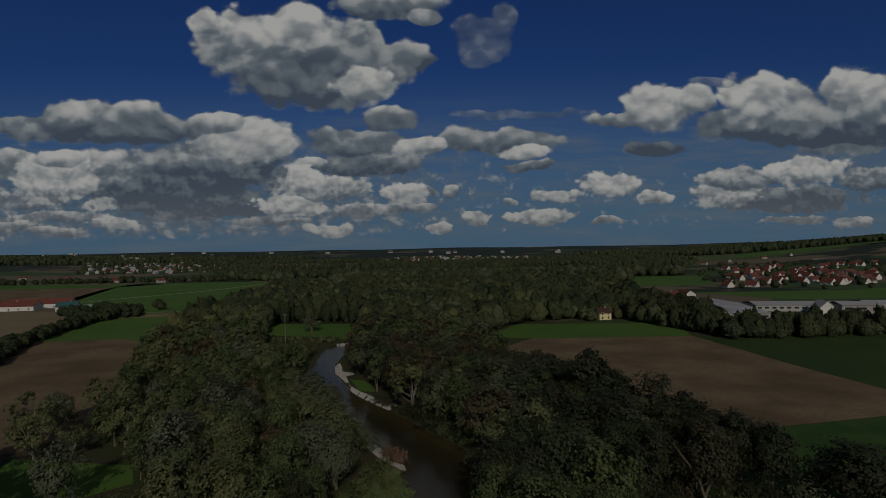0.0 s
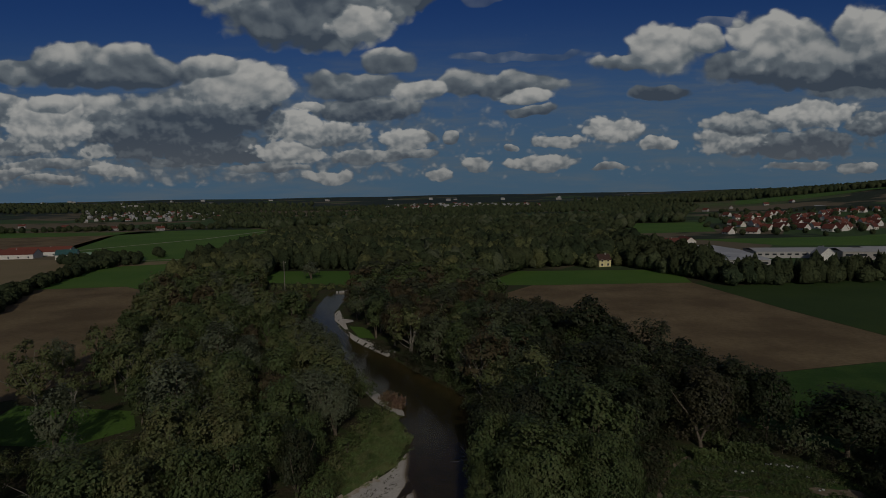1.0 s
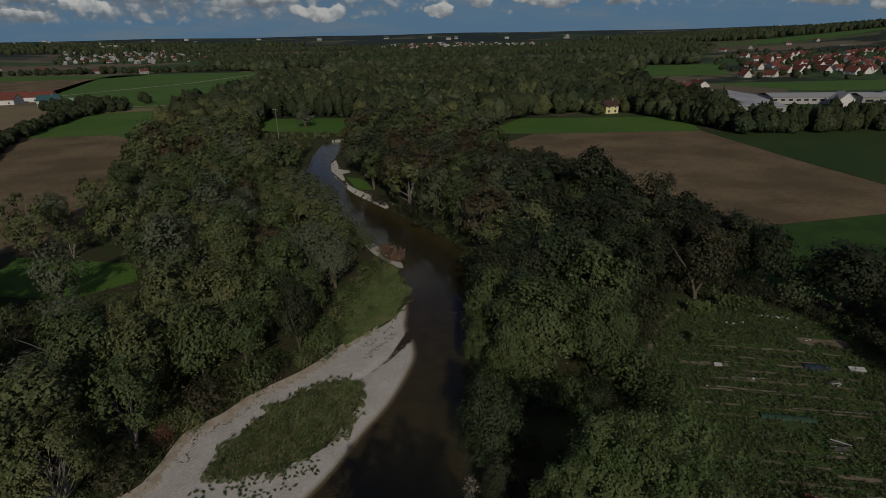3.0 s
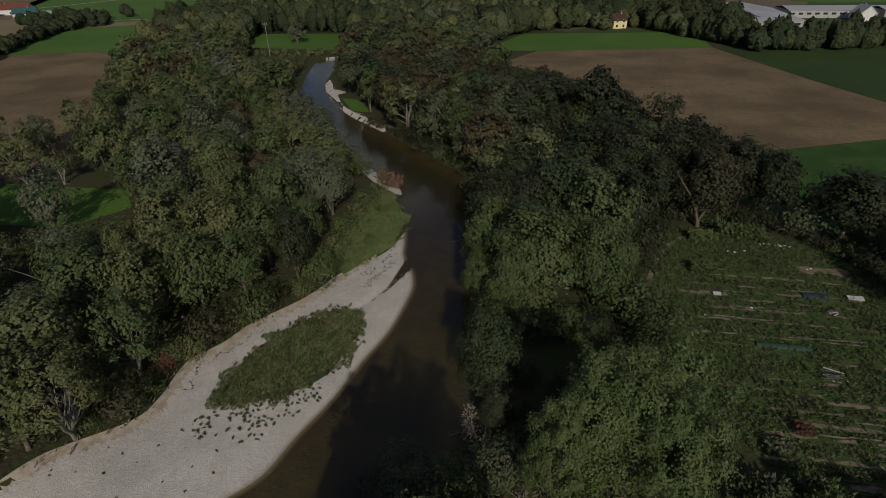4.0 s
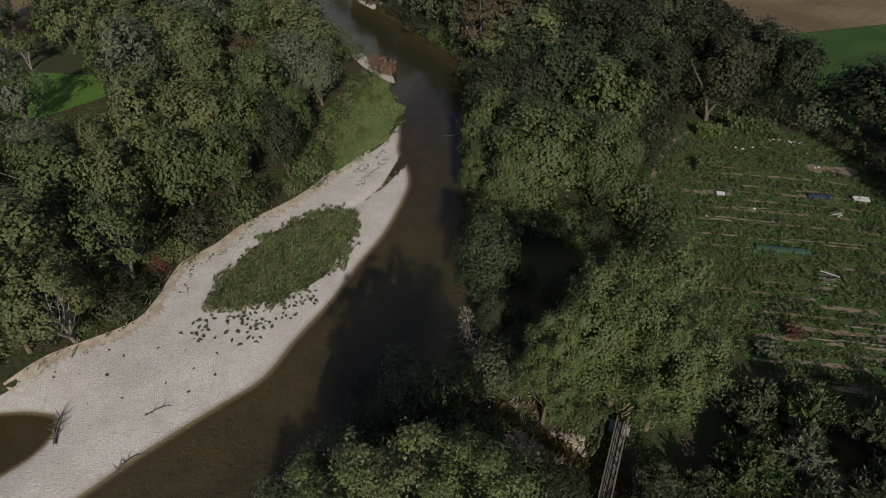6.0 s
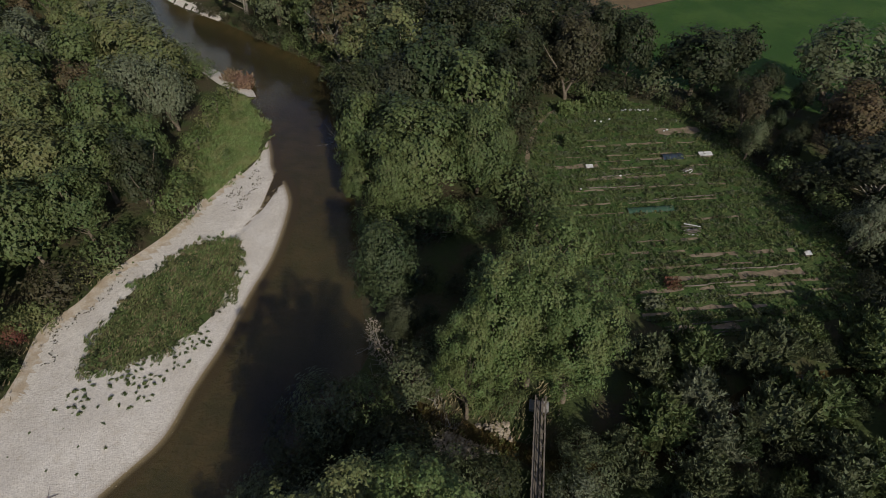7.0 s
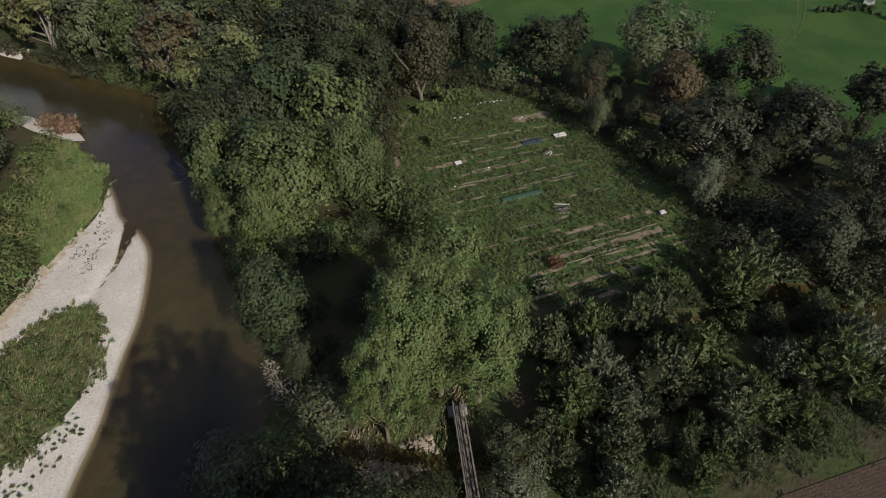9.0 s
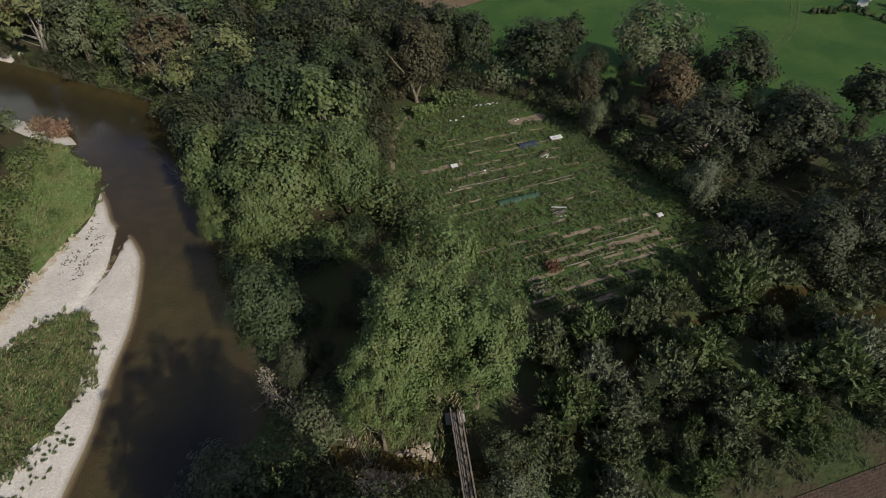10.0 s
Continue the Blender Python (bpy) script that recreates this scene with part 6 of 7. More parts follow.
def cold_frame(x, y, turn, a, b, h, material, label):
    """Low box with a sloping lid and a rim."""
    top = tagged(new("cold_frame"), label=label, category="cold frame", group="cold frames")
    top.matrix_basis = pose(x, y, 0.06, 0, 0, turn)
    t = 0.05
    pieces = [box(-a / 2, a / 2, -b / 2, -b / 2 + t, 0, h * 0.7), box(-a / 2, a / 2, b / 2 - t, b / 2, 0, h), box(-a / 2, -a / 2 + t, -b / 2 + t, b / 2 - t, 0, h * 0.8), box(a / 2 - t, a / 2, -b / 2 + t, b / 2 - t, 0, h * 0.8)]
    part("box", quads("box", *merge(pieces)), TIMBER, top)
    V, Q = box(-a / 2 - 0.04, a / 2 + 0.04, -b / 2 - 0.04, b / 2 + 0.04, h * 0.7 + 0.01, h * 0.7 + 0.05)
    V[:, 2] += np.where(V[:, 1] > 0, h * 0.32, 0)
    lid = part("lid", quads("lid", V, Q), material, top, "white plastic lid")
    part("handle", quads("handle", *box(-0.08, 0.08, -b / 2 - 0.07, -b / 2 - 0.04, h * 0.7 + 0.01, h * 0.7 + 0.06)), TIMBER_DARK, lid)


cold_frame(64.0, 79.4, -10, 2.2, 0.9, 0.5, WHITE_SHEET, "white-lidded cold frame in the garden")
cold_frame(43.5, 81.4, -12, 1.1, 0.7, 0.4, WHITE_SHEET, "small white-lidded cold frame")
cold_frame(62.4, 54.2, -10, 0.9, 0.6, 0.4, WHITE_SHEET, "small white-lidded cold frame")


def sack(x, y, s, material, label, name="sack"):
    """A slumped, knotted bag."""
    bm = bmesh.new()
    bmesh.ops.create_icosphere(bm, subdivisions=2, radius=0.32 * s)
    for v in bm.verts:
        n = noise.noise(v.co * 4 + Vector((x, y, 0)))
        v.co *= 1 + 0.35 * n
        v.co.z = max(v.co.z * 0.8, -0.18 * s) + 0.18 * s
    me = bpy.data.meshes.new(name)
    bm.to_mesh(me)
    bm.free()
    me.materials.append(material)
    me.transform(Matrix.Diagonal((0.7, 0.6, 0.55, 1)))
    ob = tagged(new(name, me), label=label, category="bag", group="white garden bags")
    ob.location = (x, y, 0.1)


for i in range(9):
    sack(58.3 + 0.55 * i + 0.2 * (i % 3), 97.3 - 0.16 * i + 0.25 * (i % 2), rng.uniform(0.8, 1.3), WHITE_SHEET, "white garden bag lying on bare soil")
for x, y in ((61.8, 88.4), (62.5, 88.6), (62.6, 92.6), (51.4, 94.9), (52.4, 94.5), (54.4, 95.0), (39.5, 76.2), (66, 91), (47.2, 77.8)):
    sack(x, y, rng.uniform(0.9, 1.2), WHITE_SHEET, "white garden bag lying on bare soil")


def net(name, x, y, a, b, h, material, label):
    """A net stretched over low hoops: sagging sheet and its hoops."""
    top = tagged(new(name), label=label, category="garden net")
    top.matrix_basis = pose(x, y, 0.05, 0, 0, -10)
    xs, ys = np.linspace(-a / 2, a / 2, 17), np.linspace(-b / 2, b / 2, 9)
    me = grid_mesh("cloth", xs, ys, lambda P: h * np.sqrt(np.clip(1 - (2 * P[:, 1] / b) ** 2, 0, 1)) * (0.86 + 0.14 * np.cos(P[:, 0] * 6.28 / 1.2)))
    part("cloth", me, material, top)
    for cx in np.arange(-a / 2, a / 2 + 0.1, 1.2):
        arc = [(cx, math.cos(t) * b / 2, math.sin(t) * h * 0.98) for t in np.linspace(0, math.pi, 9)]
        part("hoop", quads("hoop", *tube(arc, [0.015] * 9, 5)), TIMBER, top)


net("crop_net", 58.5, 80.6, 3.6, 1.6, 0.5, BLUE_NET, "dark blue net stretched over a garden bed")
net("crop_net", 47.2, 68.8, 7.0, 1.3, 0.35, GREEN_NET, "green net stretched over a garden bed")


def board_pile(x, y, turn):
    top = tagged(new("board_pile"), label="untidy pile of grey boards and white sheets", category="board pile")
    top.matrix_basis = pose(x, y, 0.08, 0, 0, turn)
    for i in range(9):
        V, Q = box(-1.0, 1.0, -0.09, 0.09, 0, 0.04)
        a = rng.normal() * 0.35
        R2 = np.array([[math.cos(a), -math.sin(a), 0], [math.sin(a), math.cos(a), 0], [0, 0, 1]])
        V = V * [rng.uniform(0.6, 1.2), 1, 1] @ R2.T + [rng.normal() * 0.25, rng.normal() * 0.35, 0.05 * i]
        part("board", quads("board", V, Q), WHITE_SHEET if i % 3 == 0 else TIMBER, top)


board_pile(50.1, 62.9, -8)
board_pile(58.5, 76.0, 20)


def plank_edge(s0, s1, q):
    """Bed edging of long boards on edge."""
    top = tagged(new("bed_edging"), label="weathered boards edging a garden bed", category="edging", group="bed edgings")
    n = max(1, int((s1 - s0) / 3))
    x, y = place_on(s0, q)
    top.matrix_basis = pose(x, y, 0.05, 0, 0, math.degrees(math.atan2(ROW_WAY[1], ROW_WAY[0])))
    L = (s1 - s0) / n
    for i in range(n):
        V, Q = box(i * L, (i + 1) * L - 0.05, -0.03, 0.03, 0, 0.2)
        V[:, 1] += 0.12 * math.sin(i * 2.0 + q)
        part("board", quads("board", V, Q), TIMBER, top)


for s0, s1, q in ((4, 13, -2.6), (4, 14, -1.1), (9, 19, 5.2), (14, 26, 7.6), (3, 12, 27.0), (12, 22, 23.4), (6, 14, 30.1)):
    plank_edge(s0, s1, q)

# ---- footbridge over the creek ----
def footbridge():
    top = tagged(new("footbridge"), label="narrow weathered timber footbridge over the creek", category="footbridge")
    a, b = np.array([18.2, 42.4]), np.array([10.2, 25.0])
    length = float(np.hypot(*(b - a)))
    top.matrix_basis = pose(a[0], a[1], 0.9, 0, 0, math.degrees(math.atan2(*(b - a)[::-1])))
    for i, y in enumerate((-0.30, 0.0, 0.30)):
        for j in range(5):
            part("deck_plank", quads("deck_plank", *box(j * length / 5 + 0.02, (j + 1) * length / 5 - 0.02, y - 0.12, y + 0.12, 0.0, 0.06 + 0.01 * (j % 2))), TIMBER, top)
    for x in np.arange(0.4, length, 1.5):
        part("cross_bearer", quads("cross_bearer", *box(x - 0.08, x + 0.08, -0.56, 0.56, -0.16, -0.01)), TIMBER_DARK, top)
        for y in (-0.52, 0.52):
            part("post", quads("post", *box(x - 0.05, x + 0.05, y - 0.05, y + 0.05, -0.01, 1.0)), TIMBER_DARK, top)
    for y, w in ((-0.52, 0.05), (0.52, 0.07)):
        part("handrail", quads("handrail", *box(0, length, y - w, y + w, 1.0, 1.08)), TIMBER, top)
        part("lower_rail", quads("lower_rail", *box(0, length, y - 0.03, y + 0.03, 0.5, 0.58)), TIMBER, top)
        part("girder", quads("girder", *box(-0.5, length, y * 0.6 - 0.1, y * 0.6 + 0.1, -0.5, -0.17)), TIMBER_DARK, top)
    for x in (0.0, length - 0.8):
        part("abutment", quads("abutment", *box(x - 0.4, x + 0.8, -1.0, 1.0, -1.5, -0.51)), CONCRETE, top)


footbridge()

# ---- gravel bar: stones, driftwood, plants ----
def stones(name, poly, n, low, high, material, label):
    poly = np.array(poly, float)
    P = rng.uniform(poly.min(0), poly.max(0), (n * 3, 2))
    P = P[inside(P, poly)][:n]
    Z = rise(P)
    k = Z > -0.74
    P, Z = P[k], Z[k]
    base = np.array([(-1, -0.7, -0.4), (0.9, -0.8, -0.4), (1, 0.7, -0.4), (-0.8, 0.9, -0.4), (-0.6, -0.4, 0.55), (0.6, -0.5, 0.6), (0.55, 0.5, 0.5), (-0.5, 0.5, 0.6)])
    Q0 = np.array([(4, 5, 6, 7), (0, 1, 5, 4), (1, 2, 6, 5), (2, 3, 7, 6), (3, 0, 4, 7)])
    m = len(P)
    s = low + (high - low) * rng.uniform(0, 1, m) ** 3
    a = rng.uniform(0, 6.28, m)
    V = base[None] * rng.uniform(0.75, 1.25, (m, 8, 3)) * s[:, None, None] * [1, 0.8, 0.6]
    c, d = np.cos(a)[:, None], np.sin(a)[:, None]
    V = np.stack([V[..., 0] * c - V[..., 1] * d, V[..., 0] * d + V[..., 1] * c, V[..., 2]], -1)
    V += np.column_stack([P, Z + 0.09])[:, None]
    Q = (Q0[None] + 8 * np.arange(m)[:, None, None]).reshape(-1, 4)
    return setting(name, quads(name, V.reshape(-1, 3), Q, smooth=False), material, label, "stuff", "stones")


def stone_paint(tree, place):
    own = node(tree, "ShaderNodeNewGeometry").outputs["Random Per Island"]
    c = mixed(tree, own, (0.44, 0.41, 0.37), (0.70, 0.67, 0.62))
    return mixed(tree, calc(tree, "MULTIPLY", fractal(tree, place, 30.0, 3), 0.3), c, (0.30, 0.27, 0.23))


STONE = surface("river_stones", stone_paint, 0.9)
RUBBLE = surface("bank_rubble", two_tone((0.40, 0.35, 0.28), (0.30, 0.255, 0.20), 0.8, 6.0), 0.95)
stones("gravel_stones", GRAVEL, 9000, 0.03, 0.085, STONE, "pale rounded river stones")
stones("bank_rubble", [(5.5, 41.5), (8, 38.8), (14, 38.6), (14.5, 41.5), (9, 43)], 900, 0.08, 0.30, RUBBLE, "pale rubble on the creek bank")
stones("bank_rubble", [(1.6, 57.5), (2.8, 60), (4.2, 58), (5.0, 53.5), (6.2, 50.8), (4.4, 50), (2.6, 53)], 260, 0.06, 0.22, RUBBLE, "brown rubble under the bank trees")
stones("bank_stones", [(-46, 236), (-42, 226), (-36, 203), (-26, 188), (-15, 173), (-17, 169.5), (-30, 184), (-41, 208)], 900, 0.08, 0.28, STONE, "pale stones along the far bank")
sheet("gravel_far", [(-47.2, 233.6), (-45.9, 238.5), (-43.5, 230), (-41.9, 222), (-36.6, 218.9), (-36.1, 216), (-38.8, 213.5), (-36.0, 203.4), (-37.6, 205), (-41.2, 213.3), (-44.8, 222)], PEBBLES, "pale gravel spit on the far bank", 0.3, 3)
sheet("gravel_bend", [(-34.6, 199), (-31, 192.5), (-26, 185.6), (-21, 179), (-18.0, 173.6), (-16.9, 170.6), (-18.2, 170.4), (-22, 176), (-27.4, 183), (-33.8, 194)], PEBBLES, "pale gravel strip on the far bank", 0.14, 3)
sheet("gravel_bush", [(-19.8, 142.6), (-14, 133.5), (-9.8, 127), (-9.2, 123.6), (-11.6, 123.4), (-16.5, 130), (-20.5, 137.5)], PEBBLES, "pale gravel edge below a reddish bush", 0.3, 3)


def grass_stand(name, poly, n, low, high, material, label, lean=(0.75, 0.35), dry=0.0):
    poly = np.array(poly, float)
    P = rng.uniform(poly.min(0) - 1, poly.max(0) + 1, (n * 2, 2))
    ragged = np.array([noise.noise((x * 0.5, y * 0.5, 8.2)) + 0.5 * noise.noise((x * 1.6, y * 1.6, 2.2)) for x, y in P])
    reach = from_line(P, np.vstack([poly, poly[:1]])) * np.where(inside(P, poly), 1, -1)
    P = P[reach + 2.6 * ragged > 0.2][:n]
    clump = np.array([noise.noise((x * 0.35, y * 0.35, 3.1)) for x, y in P])
    h = rng.uniform(low, high, len(P)) * (0.8 + 0.9 * np.clip(clump + 0.25, 0, 1))
    Z = rise(P) + 0.08
    a = rng.uniform(0, 6.28, len(P))
    side = np.column_stack([np.cos(a), np.sin(a), np.zeros(len(P))]) * (0.16 * h + 0.03)[:, None]
    foot = np.column_stack([P, Z])
    bend = np.column_stack([lean[0] * h, lean[1] * h, h]) * rng.uniform(0.7, 1.2, (len(P), 1)) + rng.normal(size=(len(P), 3)) * (0.3 * h)[:, None] * [1, 1, 0]
    V = np.stack([foot - side, foot + side, foot + bend + side * 0.35, foot + bend - side * 0.35], 1).reshape(-1, 3)
    return setting(name, quads(name, V, np.arange(len(V)).reshape(-1, 4)), material, label, "stuff", "grass")


LEAF_GRASS = foliage("grass_blades", (0.115, 0.180, 0.056), (0.150, 0.205, 0.066), (0.170, 0.170, 0.074), 0.35)
LEAF_STRAW = foliage("straw_blades", (0.250, 0.200, 0.115), (0.210, 0.175, 0.095), (0.160, 0.150, 0.070), 0.3)
grass_stand("island_grass", ISLAND, 7000, 0.15, 0.40, LEAF_GREEN, "short green grass on the gravel bar")
grass_stand("island_grass", ISLAND, 7000, 0.15, 0.42, LEAF_GRASS, "tall wind-bent green grass on the gravel bar")
grass_stand("island_grass", ISLAND, 1900, 0.2, 0.45, LEAF_STRAW, "dry straw-coloured grass among the green")
BANK_MEADOW = [(-7.4, 110), (-9.6, 99.4), (-17, 89.2), (-21, 95), (-20, 112), (-16, 124), (-11.6, 124)]
grass_stand("bank_grass", BANK_MEADOW, 14000, 0.2, 0.5, LEAF_GRASS, "bright green grass on the river bank")
grass_stand("creek_grass", [(5, 40), (16, 38), (22, 44), (12, 47), (5, 46)], 1200, 0.12, 0.38, LEAF_STRAW, "dry grass on the creek bank")
grass_stand("creek_grass", [(20, 28), (36, 21.4), (54, 16.6), (66, 13), (66, 23), (50, 27.5), (30, 33)], 12000, 0.10, 0.28, LEAF_DEEP, "rank green grass by the field")
grass_stand("gravel_fringe", [(-47, 48.6), (-37, 56.8), (-35, 66), (-28.5, 76), (-18, 88.4), (-17, 89.5), (-30, 77), (-37, 67), (-39, 58), (-48, 50)], 1600, 0.2, 0.6, LEAF_STRAW, "dry fringe of grass at the wood's edge")

def herbs(name, poly, count, leaves, low, high, leaf, material, label, seed=0, lean=0.0):
    """Bushy plants standing irregularly, in drifts."""
    poly = np.array(poly, float)
    P = rng.uniform(poly.min(0) - 0.8, poly.max(0) + 0.8, (count * 5, 2))
    drift = np.array([noise.noise((x * 0.28, y * 0.28, seed)) + 0.6 * noise.noise((x * 1.1, y * 1.1, seed + 5)) for x, y in P])
    reach = from_line(P, np.vstack([poly, poly[:1]])) * np.where(inside(P, poly), 1, -1)
    P = P[(reach + 1.2 * drift > 0.1) & (drift > -0.05)][:count]
    h = low + (high - low) * rng.uniform(0, 1, len(P)) ** 2
    k = np.repeat(np.arange(len(P)), leaves)
    d = unit(rng.normal(size=(len(k), 3)) + [lean, lean * 0.5, 0.5])
    pos = np.column_stack([P[k], rise(P)[k] + 0.12]) + np.abs([1, 1, 1]) * d * (h[k] * rng.uniform(0.3, 1.0, len(k)))[:, None] * [0.7, 0.7, 0.9]
    pos[:, 2] = np.maximum(pos[:, 2], rise(P)[k] + 0.12)
    V, Q = leaf_cards(pos, unit(d + 0.7 * rng.normal(size=(len(k), 3))), leaf, rng, 0.4)
    return setting(name, quads(name, V, Q), material, label, "stuff", "plants")


herbs("island_herbs", ISLAND, 420, 22, 0.3, 1.1, 0.24, LEAF_GREEN, "bushy green herbs on the gravel island", 2.0, 0.5)
herbs("island_herbs", ISLAND, 260, 18, 0.25, 0.8, 0.20, LEAF_STRAW, "dry brown herbs on the gravel island", 12.0, 0.5)
herbs("island_herbs", ISLAND, 160, 22, 0.3, 0.9, 0.22, LEAF_DARK, "dark sedge on the gravel island", 22.0, 0.5)
herbs("bank_herbs", BANK_MEADOW, 700, 20, 0.3, 1.1, 0.28, LEAF_BRIGHT, "bright green herbs on the river bank", 32.0)
herbs("bank_herbs", BANK_MEADOW, 160, 18, 0.3, 0.9, 0.26, LEAF_YELLOW, "yellowish herbs on the river bank", 42.0)
herbs("creek_herbs", [(5, 40), (16, 38), (22, 44), (12, 47), (5, 46)], 130, 24, 0.4, 1.2, 0.22, LEAF_YELLOW, "yellow-green herbs on the creek bank", 52.0)

tuft, _ = crown_mesh("gravel_plant", 5, 150, 0.15, 0.42, 0.34, 0.0, 9, 0.2, 0.5, 0.5)
tuft.materials.append(LEAF_GREEN)
spread = scatter([(-31.5, 54.5), (-29.5, 59.5), (-22, 60.0), (-16, 63.5), (-15.5, 60.5), (-19, 56.5), (-22.5, 53), (-27, 52.4)], 0.55)
spread = [p for p in spread if noise.noise((p[0] * 1.3, p[1] * 1.3, 6.4)) + 0.6 * noise.noise((p[0] * 0.3, p[1] * 0.3, 1.4)) > -0.02 + 0.045 * (57.5 - p[1])]
for x, y in spread[:230]:
    ob = tagged(new("gravel_plant", tuft), label="small green plant growing in river gravel", category="plant", group="plants on the gravel")
    ob.matrix_basis = pose(x, y, ground_at(x, y), 0, 0, rng.uniform(0, 360)) @ Matrix.Diagonal((rng.uniform(0.3, 1.15), rng.uniform(0.3, 0.7), rng.uniform(0.3, 0.9), 1))
for x, y in scatter([(-42, 50), (-30, 56), (-24, 50), (-30, 44), (-38, 46)], 2.4)[:26]:
    ob = tagged(new("gravel_plant", tuft), label="small green plant growing in river gravel", category="plant", group="plants on the gravel")
    ob.matrix_basis = pose(x, y, ground_at(x, y), 0, 0, rng.uniform(0, 360)) @ Matrix.Scale(rng.uniform(0.3, 0.6), 4)


def driftwood(x, y, turn, length, thick, label, twigs=6):
    """A stranded log with broken branches."""
    top = tagged(new("driftwood"), label=label, category="driftwood", group="driftwood")
    top.matrix_basis = pose(x, y, ground_at(x, y) + thick, 0, 0, turn)
    line = [(q * length, 0.12 * length * math.sin(2.2 * q), 0.05 * length * math.sin(3 * q)) for q in np.linspace(0, 1, 7)]
    part("log", quads("log", *tube(line, [thick * (1.1 - 0.8 * q) for q in np.linspace(0, 1, 7)], 7), smooth=True), TIMBER_DARK, top)
    for i in range(twigs):
        p = np.array(line[1 + i % 5])
        d = unit(rng.normal(size=3) * [0.6, 1, 0.5] + [0.5, 0, 0.35])
        L = length * rng.uniform(0.2, 0.5)
        part("branch", quads("branch", *tube([p, p + d * L * 0.5 + rng.normal(size=3) * 0.1, p + d * L], [thick * 0.45, thick * 0.3, thick * 0.08], 5), smooth=True), TIMBER_DARK, top)


driftwood(-38.9, 41.6, 100, 3.8, 0.16, "dark weathered driftwood trunk with branches on gravel", 11)
driftwood(-30.9, 44.7, 22, 2.6, 0.07, "thin bleached branch lying on gravel", 4)
driftwood(-31.6, 38.3, 50, 2.8, 0.13, "dark driftwood log at the waterline", 5)
driftwood(6.0, 133.0, 120, 3.4, 0.14, "pale fallen trunk on the bank", 7)
def bare_shrub(x, y, h, stems):
    """A leafless shrub: bent stems, each with two forks."""
    top = tagged(new("bare_shrub"), label="leafless grey shrub with tangled bleached branches", category="shrub", group="bare shrubs")
    top.location = (x, y, ground_at(x, y) - 0.1)
    for i in range(stems):
        d = unit(rng.normal(size=3) * [1, 1, 0.35] + [0, 0, 0.75])
        L = h * rng.uniform(0.7, 1.2)
        foot = np.array([rng.normal() * 0.25, rng.normal() * 0.25, 0])
        knee, tip = foot + d * L * 0.5 + rng.normal(size=3) * 0.12 * L, foot + d * L
        pieces = [tube([foot, knee, tip], [0.055, 0.04, 0.012], 5)]
        for f in range(3):
            e = unit(d + 0.7 * rng.normal(size=3))
            start = knee + (tip - knee) * (0.1 + 0.3 * f)
            pieces.append(tube([start, start + e * L * 0.22 + rng.normal(size=3) * 0.05, start + e * L * 0.45], [0.03, 0.022, 0.008], 4))
        V, Q = merge(pieces)
        part("branch", quads("branch", V, Q, smooth=True), BARK_PALE, top)


for x, y, h, stems in ((4.6, 51.2, 3.2, 12), (6.6, 48.4, 3.0, 11), (3.4, 54.6, 2.6, 10), (8.2, 45.6, 2.6, 9), (15.4, 72.6, 3.2, 12), (5.2, 101, 3.5, 10), (6.8, 93.5, 3.0, 9), (5.6, 42.8, 2.2, 8)):
    bare_shrub(x, y, h, stems)
for line, n in (([(-15.4, 87.2), (-12.8, 91.5), (-9.6, 97.4), (-9.0, 97.0), (-12.2, 91.0), (-14.9, 86.8)], 150), ([(-13.4, 85.6), (-10.8, 90.2), (-9.2, 94), (-8.7, 93.7), (-10.3, 89.8), (-12.9, 85.3)], 110),
                ([(-33.6, 62), (-33.2, 67), (-29.5, 71.4), (-26.5, 75.6), (-26.0, 75.1), (-29, 70.8), (-32.6, 66.6), (-33, 62)], 160), ([(-43, 50), (-38, 53.6), (-37.6, 53.1), (-42.6, 49.5)], 90)):
    herbs("drift_litter", line, n, 7, 0.08, 0.22, 0.13, LEAF_BROWN, "brown flood litter lying on the gravel", 61.0)

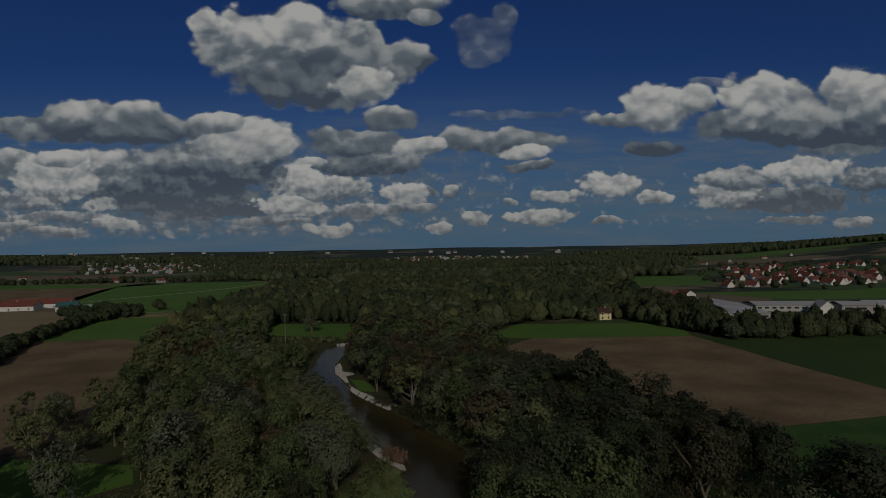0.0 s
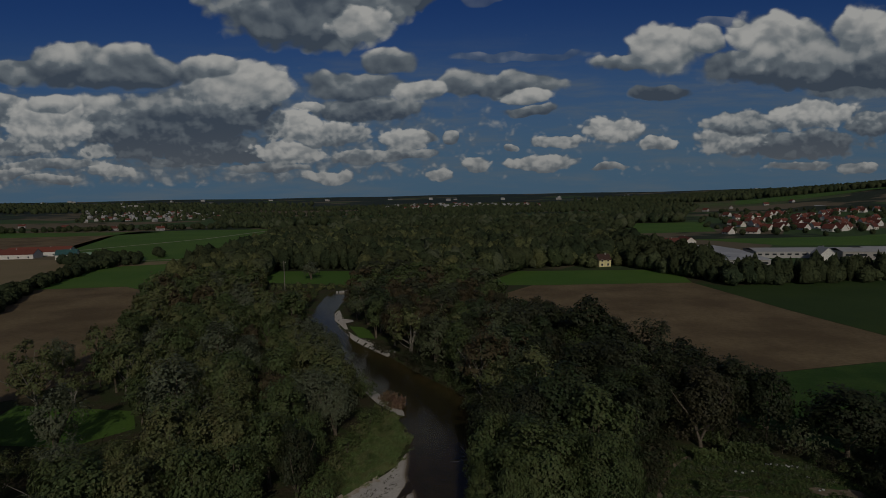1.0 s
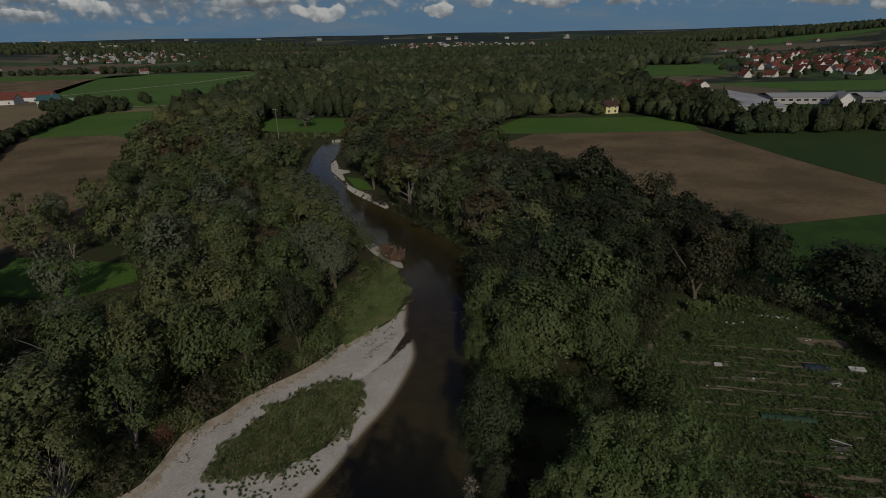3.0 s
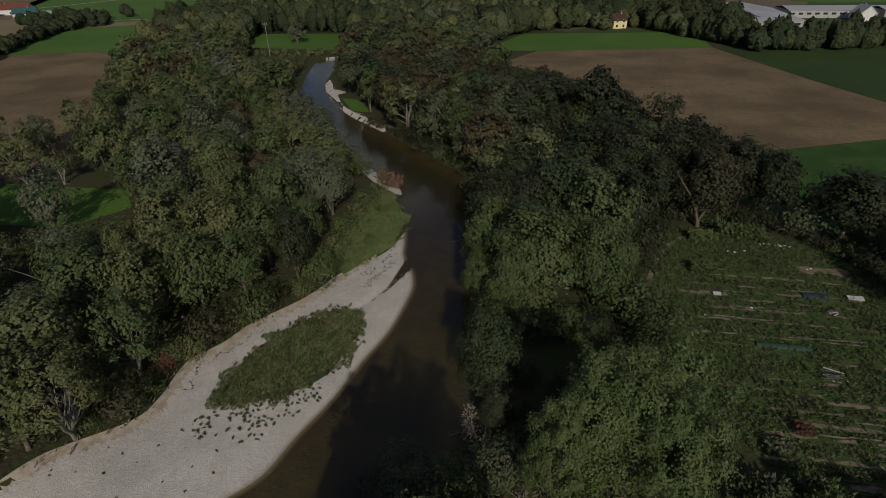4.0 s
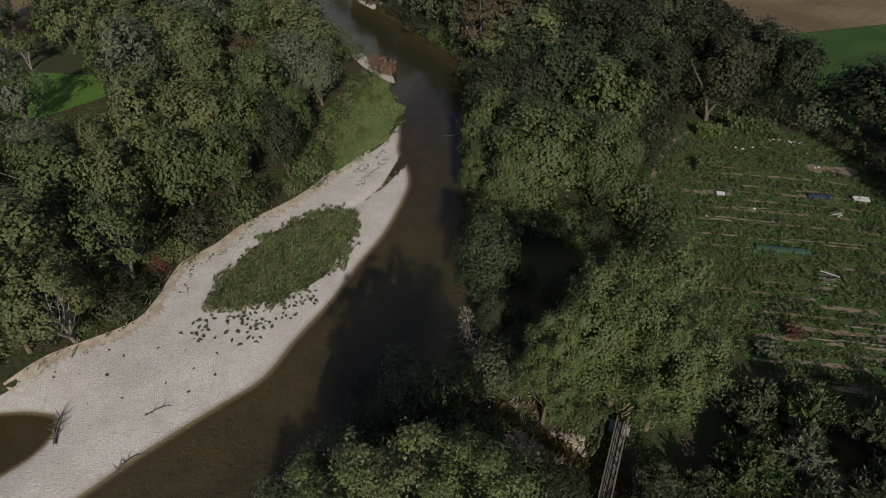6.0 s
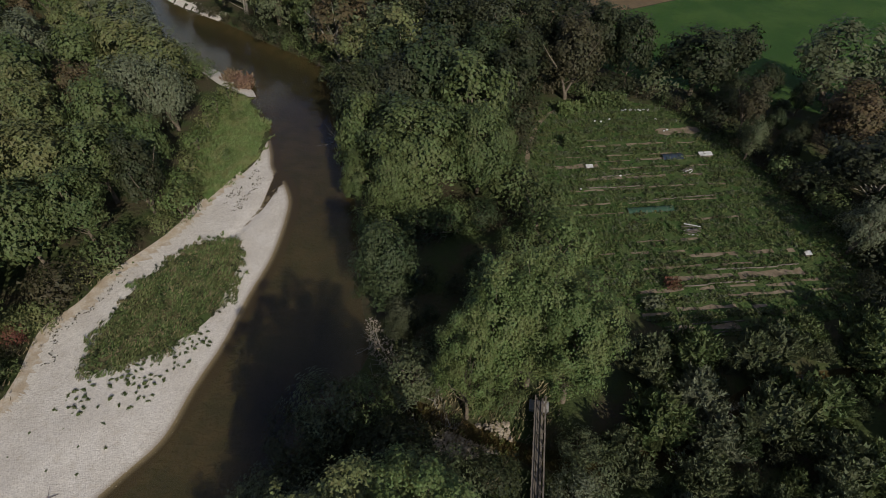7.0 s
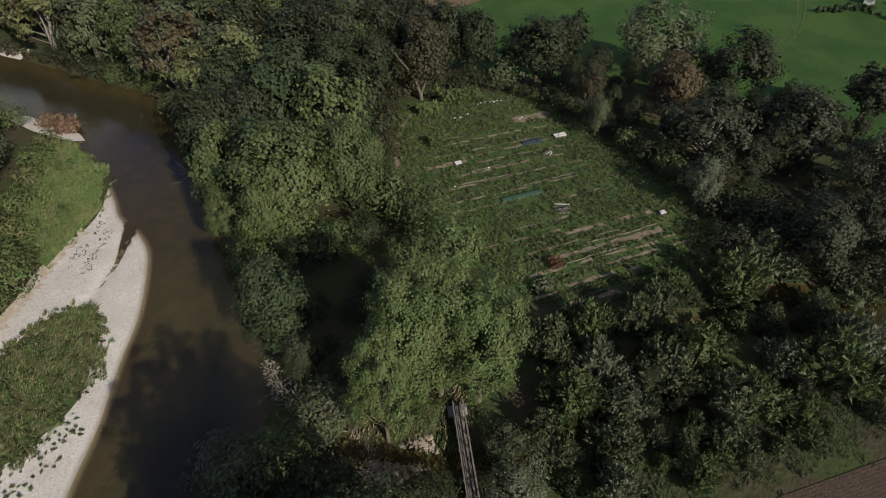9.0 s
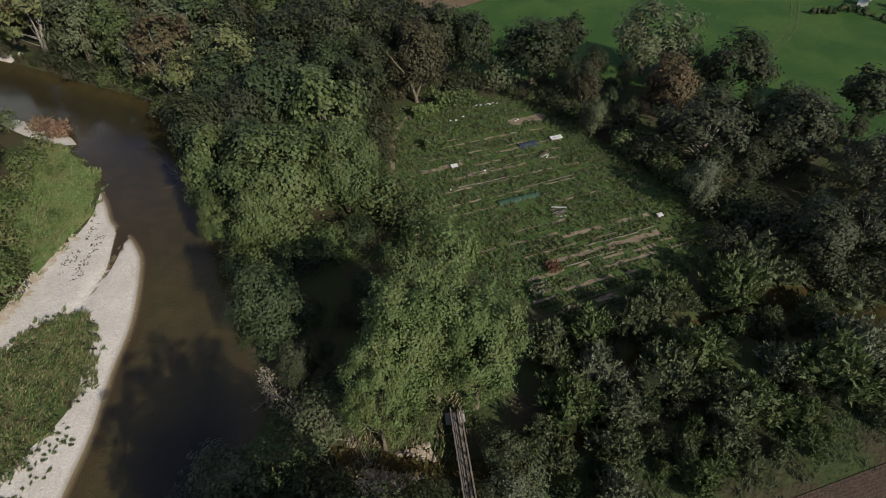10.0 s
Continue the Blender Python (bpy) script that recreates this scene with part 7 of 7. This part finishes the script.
# ---- mast, weir and farm yard ----
def mast(x, y, h):
    top = tagged(new("mast"), label="pale slender wooden mast with a cross arm", category="mast")
    top.location = (x, y, 0)
    part("pole", quads("pole", *tube([(0, 0, -0.3), (0, 0, h * 0.5), (0, 0, h)], [0.26, 0.22, 0.16], 8), smooth=True), BARK_PALE, top)
    part("cross_arm", quads("cross_arm", *box(-1.1, 1.1, -0.08, 0.08, h - 1.1, h - 0.9)), BARK_PALE, top)
    for sx in (-0.9, 0.0, 0.9):
        part("insulator", quads("insulator", *tube([(sx, 0, h - 0.9), (sx, 0, h - 0.55)], [0.07, 0.05], 6)), PLASTER, top)


mast(-86.3, 295, 16)
weir = tagged(new("weir"), label="low broken pale concrete weir closing the river bend", category="weir")
weir.matrix_basis = pose(-52, 288.2, -0.6, 0, 0, 20)
for sx, wide in ((-4.6, 0.5), (-2.2, 1.4), (1.2, 1.5), (4.4, 1.1)):
    part("sill_block", quads("sill_block", *box(sx - wide, sx + wide, -0.5, 0.5, -1.2, 1.0)), CONCRETE, weir)


far_woods("plot_hedge", [(166, 92), (178, 88), (176, 78), (196, 66), (197, 68), (179, 80), (181, 90), (167, 94)], 1.6, (0.8, 1.6), 30, 0.4, MIX_DARK, "low dark hedge round a small plot")
for x, y, turn, size in ((186, 90, 20, (3.0, 2.4, 1.9, 0.6)), (191, 84, 65, (2.2, 1.6, 1.2, 0.4)), (188, 81, 10, (2.6, 1.2, 0.8, 0.3))):
    house(x, y, turn, size, PLASTER, ROOF_GREY, "small pale garden hut with a grey roof", "garden_hut", "garden huts", 1)

# ---- wheel tracks in the meadow ----
for aside in (-0.9, 0.9):
    mid = spline([(119, 75), (126, 78.5), (133, 82.7), (140, 85.2), (148, 88), (160, 94), (174, 103), (190, 118)])
    way = unit(np.gradient(mid, axis=0))
    side = np.column_stack([-way[:, 1], way[:, 0]])
    inner, outer = mid + side * (aside - 0.28), mid + side * (aside + 0.28)
    sheet("wheel_track", [tuple(p) for p in np.vstack([inner, outer[::-1]])], HERB, "worn wheel track across the meadow", 0.10, 4)
